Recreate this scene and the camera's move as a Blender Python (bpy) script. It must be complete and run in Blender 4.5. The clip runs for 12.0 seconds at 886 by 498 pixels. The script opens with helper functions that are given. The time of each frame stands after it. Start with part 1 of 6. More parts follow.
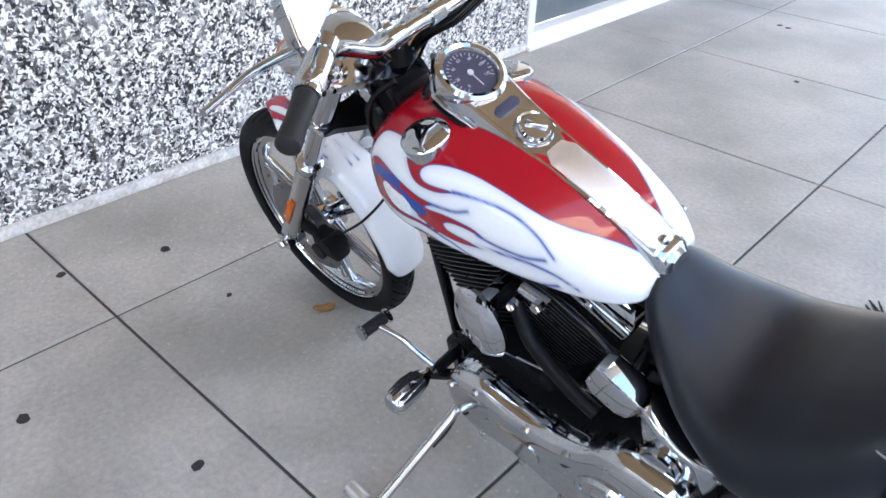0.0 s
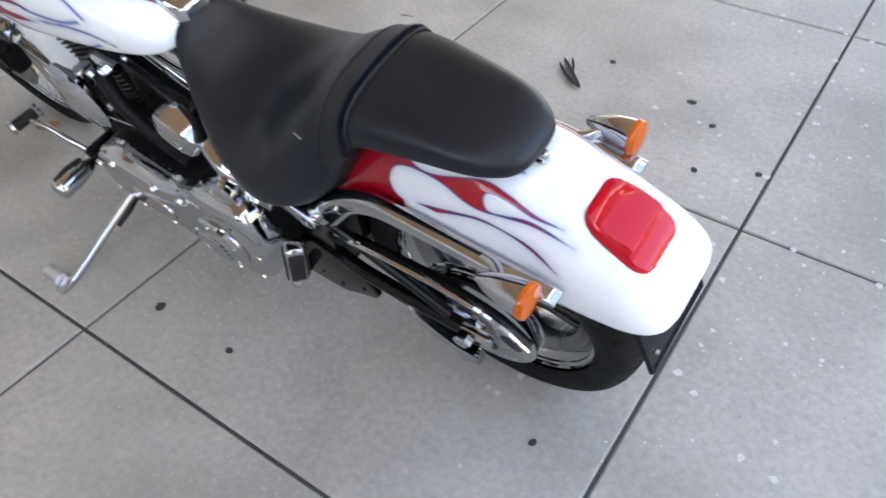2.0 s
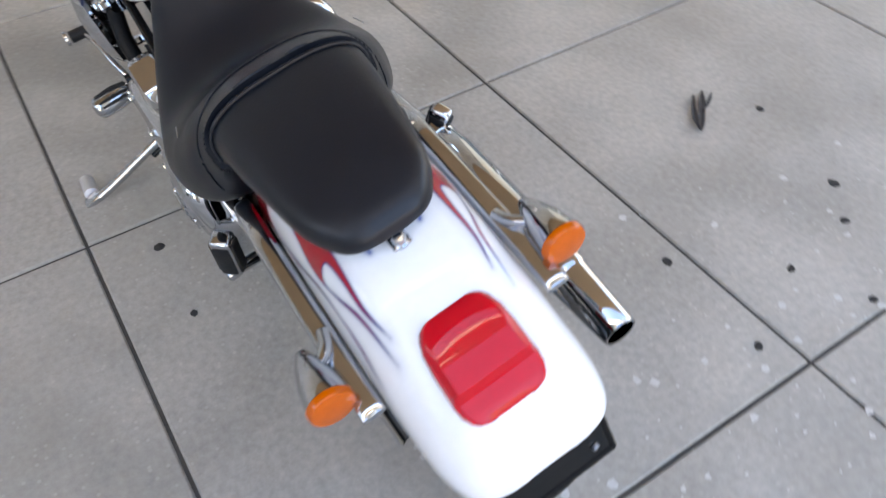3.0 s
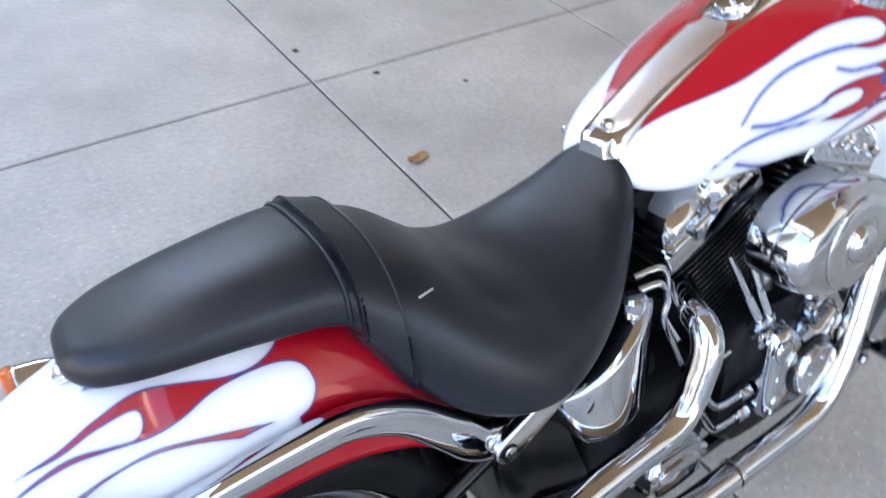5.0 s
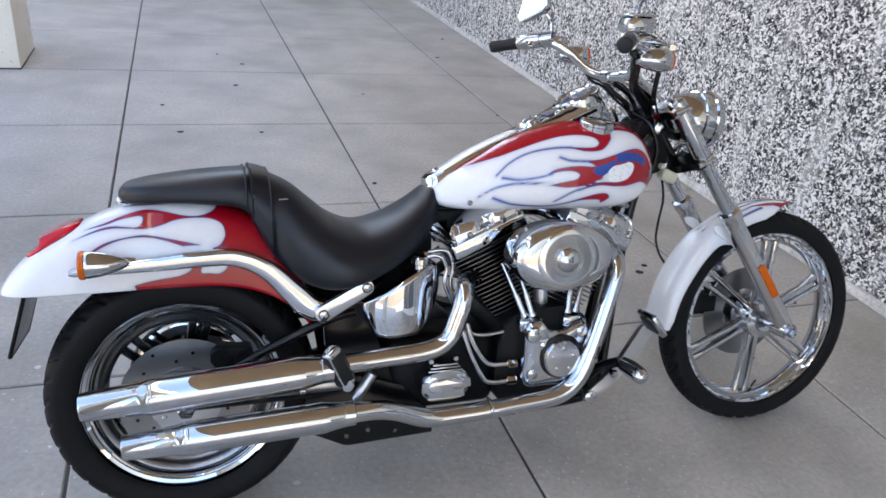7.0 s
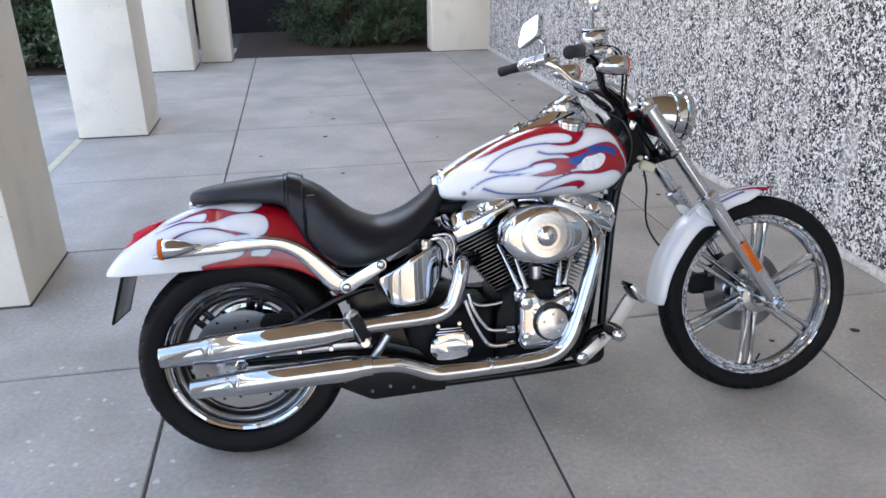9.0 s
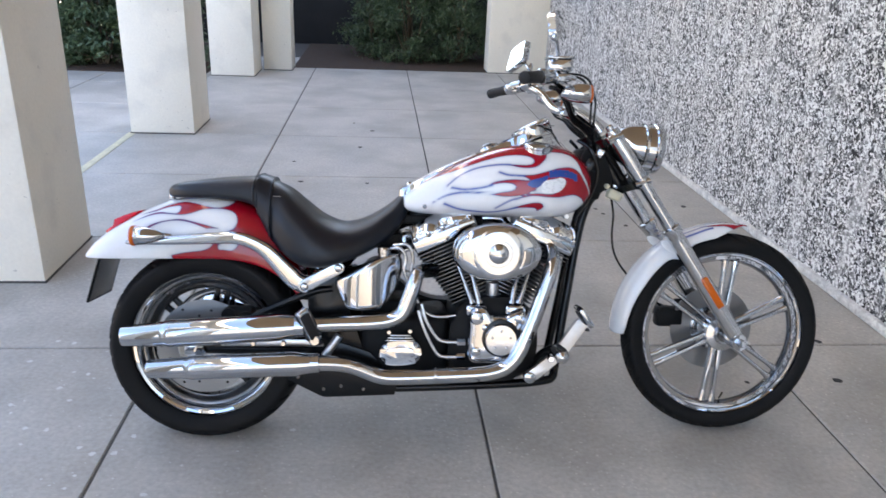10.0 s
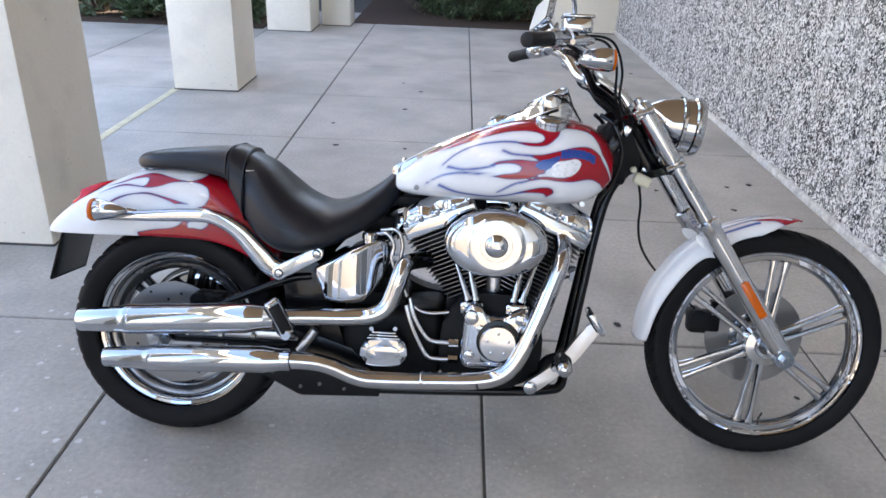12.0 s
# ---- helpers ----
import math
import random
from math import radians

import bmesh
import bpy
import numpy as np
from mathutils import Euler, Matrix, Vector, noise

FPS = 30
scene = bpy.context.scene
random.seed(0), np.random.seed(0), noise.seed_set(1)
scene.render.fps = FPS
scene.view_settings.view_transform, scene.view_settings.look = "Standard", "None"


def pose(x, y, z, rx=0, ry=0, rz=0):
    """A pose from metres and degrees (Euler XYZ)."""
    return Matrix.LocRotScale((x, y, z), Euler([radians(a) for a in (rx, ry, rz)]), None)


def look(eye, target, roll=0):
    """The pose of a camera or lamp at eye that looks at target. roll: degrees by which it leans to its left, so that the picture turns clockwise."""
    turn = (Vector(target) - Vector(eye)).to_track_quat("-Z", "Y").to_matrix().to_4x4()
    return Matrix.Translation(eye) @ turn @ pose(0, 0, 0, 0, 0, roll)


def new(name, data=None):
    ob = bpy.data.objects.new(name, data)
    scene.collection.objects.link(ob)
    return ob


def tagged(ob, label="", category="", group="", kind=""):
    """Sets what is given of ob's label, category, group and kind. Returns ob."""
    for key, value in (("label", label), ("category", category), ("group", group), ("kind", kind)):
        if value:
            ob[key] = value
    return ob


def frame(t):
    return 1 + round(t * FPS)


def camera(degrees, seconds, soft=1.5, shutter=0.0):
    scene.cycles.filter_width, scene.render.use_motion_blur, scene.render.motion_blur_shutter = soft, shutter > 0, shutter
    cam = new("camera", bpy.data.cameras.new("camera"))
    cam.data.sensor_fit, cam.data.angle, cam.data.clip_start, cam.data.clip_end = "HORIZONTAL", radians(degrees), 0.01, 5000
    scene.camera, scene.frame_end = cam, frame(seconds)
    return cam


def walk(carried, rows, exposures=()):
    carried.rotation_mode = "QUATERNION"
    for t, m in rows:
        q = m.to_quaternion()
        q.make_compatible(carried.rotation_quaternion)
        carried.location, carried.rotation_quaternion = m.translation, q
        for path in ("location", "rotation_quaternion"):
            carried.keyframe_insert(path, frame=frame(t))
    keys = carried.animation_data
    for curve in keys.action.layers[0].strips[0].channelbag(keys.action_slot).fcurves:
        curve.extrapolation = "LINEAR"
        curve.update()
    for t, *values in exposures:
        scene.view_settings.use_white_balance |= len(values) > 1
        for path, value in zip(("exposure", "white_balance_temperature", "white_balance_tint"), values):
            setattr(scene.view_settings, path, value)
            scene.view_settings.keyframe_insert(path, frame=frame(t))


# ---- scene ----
cam = camera(61.6, 12.0, shutter=0.4)
PATH = [
    (0, (-0.682, 0.643, 1.442), (0.433, -0.596, 0.336), 1.9),
    (0.5, (-0.818, 0.777, 1.467), (0.245, -0.534, 0.393), 1.1),
    (0.6, (-0.857, 0.781, 1.42), (0.188, -0.536, 0.337), 1.1),
    (1, (-1.097, 0.801, 1.45), (-0.179, -0.482, 0.22), 1.4),
    (1.5, (-1.291, 0.72, 1.451), (-0.415, -0.52, 0.148), -5.3),
    (2, (-1.400, 0.429, 1.423), (-0.584, -0.712, -0.001), -1.6),
    (2.5, (-1.486, 0.185, 1.382), (-0.623, -0.747, -0.163), -4.2),
    (2.7, (-1.541, 0.074, 1.372), (-0.567, -0.776, -0.153), -2.9),
    (4.3, (-1.258, -0.72, 1.376), (0.04, -0.232, -0.065), -1.7),
    (4.5, (-1.139, -0.809, 1.357), (-0.065, 0.03, -0.108), -3.0),
    (4.7, (-1.059, -0.877, 1.372), (-0.045, 0.096, -0.052), 4.3),
    (5, (-0.997, -0.953, 1.377), (-0.114, 0.228, 0.026), 3.8),
    (5.3, (-1.012, -1.091, 1.398), (-0.144, 0.209, 0.149), 8.0),
    (5.5, (-1.013, -1.217, 1.426), (-0.174, 0.099, 0.176), 6.0),
    (6, (-0.903, -1.497, 1.437), (-0.199, 0.042, 0.371), 8.6),
    (6.5, (-0.840, -1.793, 1.474), (-0.226, -0.134, 0.540), 6.7),
    (7, (-0.875, -2.058, 1.496), (-0.238, -0.392, 0.590), 6.3),
    (7.5, (-0.843, -2.23, 1.505), (-0.325, -0.492, 0.662), 2.9),
    (7.7, (-0.79, -2.298, 1.501), (-0.311, -0.539, 0.678), 2.8),
    (9.3, (-0.634, -2.609, 1.498), (-0.325, -0.782, 0.745), -0.7),
    (9.5, (-0.581, -2.640, 1.505), (-0.322, -0.790, 0.791), 0.4),
    (10, (-0.366, -2.687, 1.510), (-0.193, -0.838, 0.768), 2.4),
    (10.5, (-0.263, -2.572, 1.474), (-0.099, -0.747, 0.674), 1.9),
    (11, (-0.221, -2.363, 1.483), (-0.124, -0.553, 0.638), 2.4),
    (11.5, (-0.165, -2.353, 1.483), (-0.131, -0.532, 0.659), 3.6),
    (12, (-0.128, -2.391, 1.479), (-0.145, -0.58, 0.631), 2.3),
]
walk(cam, [(t, look(eye, target, roll)) for t, eye, target, roll in PATH], [(0.0, 3.46, 6800, 12), (0.5, 3.2, 6750, 11.5), (1.0, 3.26, 6950, 12), (2.0, 3.31, 7500, 12.5), (2.5, 3.17, 7650, 13), (4.5, 3.25, 6850, 12), (5.0, 3.58, 6800, 11.5), (5.5, 3.68, 6800, 12.5), (6.0, 3.58, 6900, 13), (7.0, 2.94, 7100, 14), (9.5, 2.95, 7100, 14), (12.0, 2.99, 7100, 14)])

# ---- world ----
world = bpy.data.worlds.new("sky")
scene.world = world
world.use_nodes = True
wt = world.node_tree
sky = wt.nodes.new("ShaderNodeTexSky")
sky.sky_type, sky.sun_disc = "NISHITA", False
sky.sun_elevation, sky.sun_rotation = radians(35), radians(53)
sky.air_density, sky.dust_density = 1.0, 1.5
wt.links.new(sky.outputs[0], wt.nodes["Background"].inputs[0])
wt.nodes["Background"].inputs[1].default_value = 0.15

sun_data = bpy.data.lights.new("sun", "SUN")
sun_data.energy, sun_data.angle, sun_data.color = 4.5, radians(0.6), (1.0, 0.95, 0.88)
sun = new("sun", sun_data)
sun.matrix_world = look((8, 6, 7), (0, 0, 0))


# ---- materials ----
def mat(name, base, rough=0.5, metal=0.0, spec=0.5, vary=0.12, scale=6.0, fine=90.0, bump=0.0, coat=0.0, ior=1.45, bump_scale=None):
    """A principled material with colour variation at two scales and optional fine relief."""
    m = bpy.data.materials.new(name)
    m.use_nodes = True
    t = m.node_tree
    b = t.nodes["Principled BSDF"]
    b.inputs["Roughness"].default_value, b.inputs["Metallic"].default_value = rough, metal
    b.inputs["IOR"].default_value = ior
    b.inputs["Specular IOR Level"].default_value = spec
    b.inputs["Coat Weight"].default_value, b.inputs["Coat Roughness"].default_value = coat, 0.03
    co = t.nodes.new("ShaderNodeTexCoord")
    n1, n2 = t.nodes.new("ShaderNodeTexNoise"), t.nodes.new("ShaderNodeTexNoise")
    n1.inputs["Scale"].default_value, n2.inputs["Scale"].default_value = scale, fine
    n1.inputs["Detail"].default_value, n2.inputs["Detail"].default_value = 5, 3
    add = t.nodes.new("ShaderNodeMath")
    add.operation = "ADD"
    ramp = t.nodes.new("ShaderNodeMapRange")
    ramp.inputs[1].default_value, ramp.inputs[2].default_value = 0.6, 1.4
    ramp.inputs[3].default_value, ramp.inputs[4].default_value = 1 - vary, 1 + vary
    mul = t.nodes.new("ShaderNodeVectorMath")
    mul.operation = "SCALE"
    mul.inputs[0].default_value = base
    for n in (n1, n2):
        t.links.new(co.outputs["Object"], n.inputs["Vector"])
    t.links.new(n1.outputs[0], add.inputs[0])
    t.links.new(n2.outputs[0], add.inputs[1])
    t.links.new(add.outputs[0], ramp.inputs[0])
    t.links.new(ramp.outputs[0], mul.inputs["Scale"])
    t.links.new(mul.outputs[0], b.inputs["Base Color"])
    rr = t.nodes.new("ShaderNodeMapRange")
    rr.inputs[1].default_value, rr.inputs[2].default_value = 0.3, 0.7
    rr.inputs[3].default_value, rr.inputs[4].default_value = rough * 0.85, min(1, rough * 1.2)
    t.links.new(n1.outputs[0], rr.inputs[0])
    t.links.new(rr.outputs[0], b.inputs["Roughness"])
    if bump:
        bp = t.nodes.new("ShaderNodeBump")
        bp.inputs["Strength"].default_value, bp.inputs["Distance"].default_value = bump, 0.002
        if bump_scale:
            n3 = t.nodes.new("ShaderNodeTexNoise")
            n3.inputs["Scale"].default_value = bump_scale
            t.links.new(co.outputs["Object"], n3.inputs["Vector"])
            t.links.new(n3.outputs[0], bp.inputs["Height"])
        else:
            t.links.new(n2.outputs[0], bp.inputs["Height"])
        t.links.new(bp.outputs[0], b.inputs["Normal"])
    return m


def mix_rgb(t, fac, a, b):
    n = t.nodes.new("ShaderNodeMix")
    n.data_type = "RGBA"
    for socket, value in ((n.inputs[0], fac), (n.inputs[6], a), (n.inputs[7], b)):
        if isinstance(value, (tuple, float, int)):
            socket.default_value = value
        else:
            t.links.new(value, socket)
    return n.outputs[2]


def ramp_of(t, value, stops, mode="LINEAR"):
    n = t.nodes.new("ShaderNodeValToRGB")
    n.color_ramp.interpolation = mode
    els = n.color_ramp.elements
    els[1].position, els[1].color = stops[-1][0], (*stops[-1][1], 1)
    els[0].position, els[0].color = stops[0][0], (*stops[0][1], 1)
    for p, c in stops[1:-1]:
        els.new(p).color = (*c, 1)
    t.links.new(value, n.inputs[0])
    return n.outputs[0]


def concrete_mat(name, base):
    """Broom-finished paving concrete: blotches, fine sand grain, pale specks, dark spots."""
    m = mat(name, base, 0.55, vary=0.32, scale=2.3, fine=55, bump=0.5)
    t = m.node_tree
    b = t.nodes["Principled BSDF"]
    geo = t.nodes.new("ShaderNodeNewGeometry")
    pos = geo.outputs["Position"]
    for n in [n for n in t.nodes if n.type == "TEX_NOISE"]:
        n.inputs["Detail"].default_value, n.inputs["Roughness"].default_value = 9, 0.62
        t.links.new(pos, n.inputs["Vector"])
    old = b.inputs["Base Color"].links[0].from_socket
    info = t.nodes.new("ShaderNodeObjectInfo")
    tint = t.nodes.new("ShaderNodeMapRange")
    tint.inputs[3].default_value, tint.inputs[4].default_value = 0.985, 1.015
    t.links.new(info.outputs["Random"], tint.inputs[0])
    sc = t.nodes.new("ShaderNodeVectorMath")
    sc.operation = "SCALE"
    t.links.new(old, sc.inputs[0])
    t.links.new(tint.outputs[0], sc.inputs["Scale"])
    v = t.nodes.new("ShaderNodeTexVoronoi")
    v.inputs["Scale"].default_value = 38
    t.links.new(pos, v.inputs["Vector"])
    lowf = t.nodes.new("ShaderNodeTexNoise")
    lowf.inputs["Scale"].default_value, lowf.inputs["Detail"].default_value = 0.9, 3
    t.links.new(pos, lowf.inputs["Vector"])
    speck = ramp_of(t, v.outputs["Distance"], [(0.1, (1, 1, 1)), (0.2, (0, 0, 0))])
    where = ramp_of(t, lowf.outputs[0], [(0.4, (0.05, 0.05, 0.05)), (0.62, (0.8, 0.8, 0.8))])
    prod = t.nodes.new("ShaderNodeMath")
    prod.operation = "MULTIPLY"
    t.links.new(speck, prod.inputs[0])
    t.links.new(where, prod.inputs[1])
    c1 = mix_rgb(t, prod.outputs[0], sc.outputs[0], (base[0] * 1.5, base[1] * 1.5, base[2] * 1.5, 1))
    st = t.nodes.new("ShaderNodeTexNoise")
    st.inputs["Scale"].default_value, st.inputs["Detail"].default_value = 1.7, 7
    t.links.new(pos, st.inputs["Vector"])
    stain = ramp_of(t, st.outputs[0], [(0.43, (0, 0, 0)), (0.68, (0.55, 0.55, 0.55))])
    c2 = mix_rgb(t, stain, c1, (base[0] * 0.55, base[1] * 0.548, base[2] * 0.53, 1))
    t.links.new(c2, b.inputs["Base Color"])
    return m


def aggregate_mat():
    """Exposed-aggregate wall: white, grey and black stones of about a centimetre in pale mortar."""
    m = mat("exposed_aggregate", (0.5, 0.5, 0.5), 0.75)
    t = m.node_tree
    b = t.nodes["Principled BSDF"]
    geo = t.nodes.new("ShaderNodeNewGeometry")
    warp = t.nodes.new("ShaderNodeTexNoise")
    warp.inputs["Scale"].default_value = 35
    t.links.new(geo.outputs["Position"], warp.inputs["Vector"])
    wv = t.nodes.new("ShaderNodeVectorMath")
    wv.operation = "MULTIPLY_ADD"
    wv.inputs[1].default_value = (0.04, 0.04, 0.04)
    t.links.new(warp.outputs["Color"], wv.inputs[0])
    t.links.new(geo.outputs["Position"], wv.inputs[2])
    v = t.nodes.new("ShaderNodeTexVoronoi")
    v.inputs["Scale"].default_value = 92
    t.links.new(wv.outputs[0], v.inputs["Vector"])
    sep = t.nodes.new("ShaderNodeSeparateColor")
    t.links.new(v.outputs["Color"], sep.inputs[0])
    clump = t.nodes.new("ShaderNodeTexNoise")
    clump.inputs["Scale"].default_value, clump.inputs["Detail"].default_value = 38, 2
    t.links.new(geo.outputs["Position"], clump.inputs["Vector"])
    shift = t.nodes.new("ShaderNodeMath")
    shift.operation = "MULTIPLY_ADD"
    shift.inputs[1].default_value = 0.9
    patchy = t.nodes.new("ShaderNodeTexNoise")
    patchy.inputs["Scale"].default_value, patchy.inputs["Detail"].default_value = 11, 2
    t.links.new(geo.outputs["Position"], patchy.inputs["Vector"])
    wide = t.nodes.new("ShaderNodeMath")
    wide.operation = "MULTIPLY_ADD"
    wide.inputs[1].default_value = 0.5
    t.links.new(patchy.outputs[0], wide.inputs[0])
    t.links.new(sep.outputs[0], wide.inputs[2])
    t.links.new(clump.outputs[0], shift.inputs[0])
    t.links.new(wide.outputs[0], shift.inputs[2])
    back = t.nodes.new("ShaderNodeMath")
    back.operation = "SUBTRACT"
    back.inputs[1].default_value = 0.7
    t.links.new(shift.outputs[0], back.inputs[0])
    col = ramp_of(t, back.outputs[0], [(0.0, (0.018, 0.018, 0.02)), (0.25, (0.095, 0.095, 0.1)), (0.38, (0.27, 0.27, 0.27)), (0.53, (0.5, 0.495, 0.49)), (0.69, (0.86, 0.86, 0.85))], "CONSTANT")
    big = t.nodes.new("ShaderNodeTexNoise")
    big.inputs["Scale"].default_value, big.inputs["Detail"].default_value = 2.2, 5
    long = t.nodes.new("ShaderNodeVectorMath")
    long.operation = "MULTIPLY"
    long.inputs[1].default_value = (1, 5, 0.6)
    t.links.new(geo.outputs["Position"], long.inputs[0])
    t.links.new(long.outputs[0], big.inputs["Vector"])
    dirt = ramp_of(t, big.outputs[0], [(0.5, (0, 0, 0)), (0.72, (0.5, 0.5, 0.5))])
    c = mix_rgb(t, dirt, col, (0.75, 0.75, 0.74, 1))
    t.links.new(c, b.inputs["Base Color"])
    bp = t.nodes.new("ShaderNodeBump")
    bp.inputs["Strength"].default_value, bp.inputs["Distance"].default_value = 0.9, 0.006
    bp.invert = True
    t.links.new(v.outputs["Distance"], bp.inputs["Height"])
    t.links.new(bp.outputs[0], b.inputs["Normal"])
    return m


def brushed_mat(name, base, rough):
    m = mat(name, base, rough, 1.0, vary=0.06, scale=14, fine=240, bump=0.06)
    return m


CONCRETE = concrete_mat("paving_concrete", (0.42, 0.396, 0.358))
JOINT = mat("joint_filler", (0.075, 0.07, 0.065), 0.9, vary=0.3, scale=9, fine=60, bump=0.4)
ASPHALT = mat("ground_sheet", (0.2, 0.2, 0.203), 0.9, vary=0.2, scale=0.6, fine=30, bump=0.3)
AGGREGATE = aggregate_mat()
PALE_FOOT = mat("pale_mortar", (0.56, 0.555, 0.54), 0.85, vary=0.4, scale=14, fine=70, bump=0.8)
WHITE_WALL = mat("white_stucco", (0.86, 0.815, 0.72), 0.8, vary=0.05, scale=1.7, fine=60, bump=0.5)
def scuffed(m, base):
    """Grey smears and small chips over a painted stucco."""
    t = m.node_tree
    b = t.nodes["Principled BSDF"]
    old = b.inputs["Base Color"].links[0].from_socket
    geo = t.nodes.new("ShaderNodeNewGeometry")
    smear, chip = t.nodes.new("ShaderNodeTexNoise"), t.nodes.new("ShaderNodeTexNoise")
    smear.inputs["Scale"].default_value, smear.inputs["Detail"].default_value = 3.2, 8
    chip.inputs["Scale"].default_value, chip.inputs["Detail"].default_value = 42, 4
    for n in (smear, chip):
        t.links.new(geo.outputs["Position"], n.inputs["Vector"])
    c = mix_rgb(t, ramp_of(t, smear.outputs[0], [(0.55, (0, 0, 0)), (0.75, (0.45, 0.45, 0.45))]), old, (base[0] * 0.7, base[1] * 0.71, base[2] * 0.74, 1))
    c = mix_rgb(t, ramp_of(t, chip.outputs[0], [(0.7, (0, 0, 0)), (0.76, (0.6, 0.6, 0.6))]), c, (0.3, 0.28, 0.25, 1))
    t.links.new(c, b.inputs["Base Color"])


scuffed(WHITE_WALL, (0.86, 0.815, 0.72))
SOFFIT = mat("tan_soffit", (0.54, 0.37, 0.222), 0.8, vary=0.08, scale=2, fine=40, bump=0.3)
FRAME_WHITE = mat("white_window_frame", (0.78, 0.78, 0.77), 0.4, vary=0.05)
CHROME = mat("chrome", (0.53, 0.545, 0.57), 0.016, 1.0, vary=0.02, scale=20)
POLISHED = brushed_mat("polished_alloy", (0.6, 0.61, 0.625), 0.12)
DISC = brushed_mat("brake_disc_steel", (0.22, 0.223, 0.228), 0.34)
FIN_EDGE = brushed_mat("fin_edge_alloy", (0.13, 0.133, 0.137), 0.3)
CREAM = mat("cream_plastic", (0.6, 0.57, 0.43), 0.35, vary=0.08, scale=30)
SATIN = brushed_mat("satin_alloy", (0.5, 0.51, 0.525), 0.3)
RIM_WELL = brushed_mat("brushed_rim_well", (0.3, 0.305, 0.315), 0.24)
SATIN_PALE = brushed_mat("pale_satin_metal", (0.74, 0.735, 0.75), 0.36)
BLACK_PAINT = mat("gloss_black_paint", (0.003, 0.003, 0.0035), 0.22, spec=0.35, vary=0.2, scale=20)
BLACK_CRINKLE = mat("wrinkle_black", (0.004, 0.004, 0.0045), 0.5, spec=0.2, vary=0.2, scale=20, fine=300, bump=0.5)
RUBBER = mat("tyre_rubber", (0.005, 0.005, 0.0055), 0.6, spec=0.22, vary=0.25, scale=7, fine=120, bump=0.2)
GRIP_RUBBER = mat("grip_rubber", (0.014, 0.014, 0.015), 0.55, spec=0.3, vary=0.2, scale=20, fine=200, bump=0.3)
LEATHER = mat("black_vinyl", (0.007, 0.0088, 0.0135), 0.36, spec=0.42, vary=0.15, scale=9, fine=420, bump=0.16)
RED_LENS = mat("red_lens", (0.52, 0.002, 0.012), 0.05, spec=0.35, vary=0.06, coat=0.25)
AMBER = mat("amber_lens", (0.55, 0.1, 0.001), 0.08, spec=0.32, vary=0.12, coat=0.3)
YELLOW_LINE = mat("faded_yellow_paint", (0.6, 0.54, 0.37), 0.8, vary=0.25, scale=12, fine=80)
GLASS_DARK = mat("dark_glass", (0.12, 0.14, 0.15), 0.05, vary=0.1)
MIRROR = mat("mirror_glass", (0.8, 0.82, 0.84), 0.01, 1.0, vary=0.0)
WHITE_PAINT = mat("pearl_white_paint", (0.78, 0.8, 0.82), 0.18, coat=1.0, vary=0.02)
DIAL = mat("dial_face", (0.045, 0.045, 0.075), 0.35, vary=0.1)
INK_WHITE = mat("dial_marks", (0.42, 0.42, 0.46), 0.5, vary=0.03)
SOIL = mat("mulch", (0.05, 0.032, 0.022), 0.95, vary=0.5, scale=6, fine=60, bump=1.0)
LEAF = mat("shrub_leaf", (0.075, 0.115, 0.058), 0.32, vary=0.5, scale=5, fine=30)
SPECK = mat("pale_speck", (0.58, 0.58, 0.56), 0.8, vary=0.1)
TWIG = mat("shrub_stem", (0.1, 0.075, 0.05), 0.8, vary=0.3)
GUM = mat("old_gum_spot", (0.035, 0.033, 0.032), 0.85, vary=0.3, scale=40)
DRY_LEAF = mat("dry_leaf", (0.3, 0.16, 0.06), 0.7, vary=0.35, scale=40)


# ---- mesh helpers ----
def finish(bm, sharp=38):
    bmesh.ops.recalc_face_normals(bm, faces=bm.faces[:])
    for f in bm.faces:
        f.smooth = True
    for e in bm.edges:
        e.smooth = not (len(e.link_faces) == 2 and e.calc_face_angle(0) > radians(sharp))


def part(name, bm, material, parent=None, label="", sharp=38):
    """One mesh object from a bmesh, under a thing or a part."""
    finish(bm, sharp)
    me = bpy.data.meshes.new(name)
    bm.to_mesh(me)
    bm.free()
    me.materials.append(material)
    ob = new(name, me)
    while parent and parent.parent and parent.parent.parent:
        parent = parent.parent
    ob.parent = parent
    if label:
        tagged(ob, label)
    return ob


def moved(bm, m):
    bmesh.ops.transform(bm, matrix=m, verts=bm.verts[:])
    return bm


def joined(*bms):
    out = bmesh.new()
    for b in bms:
        me = bpy.data.meshes.new("tmp")
        b.to_mesh(me)
        b.free()
        out.from_mesh(me)
        bpy.data.meshes.remove(me)
    return out


def box(cx, cy, cz, sx, sy, sz, bevel=0.0, segs=2):
    bm = bmesh.new()
    bmesh.ops.create_cube(bm, size=1)
    bmesh.ops.transform(bm, matrix=Matrix.Translation((cx, cy, cz)) @ Matrix.Diagonal((sx, sy, sz, 1)), verts=bm.verts[:])
    if bevel:
        bmesh.ops.bevel(bm, geom=bm.edges[:], offset=bevel, segments=segs, affect="EDGES", profile=0.5)
    return bm


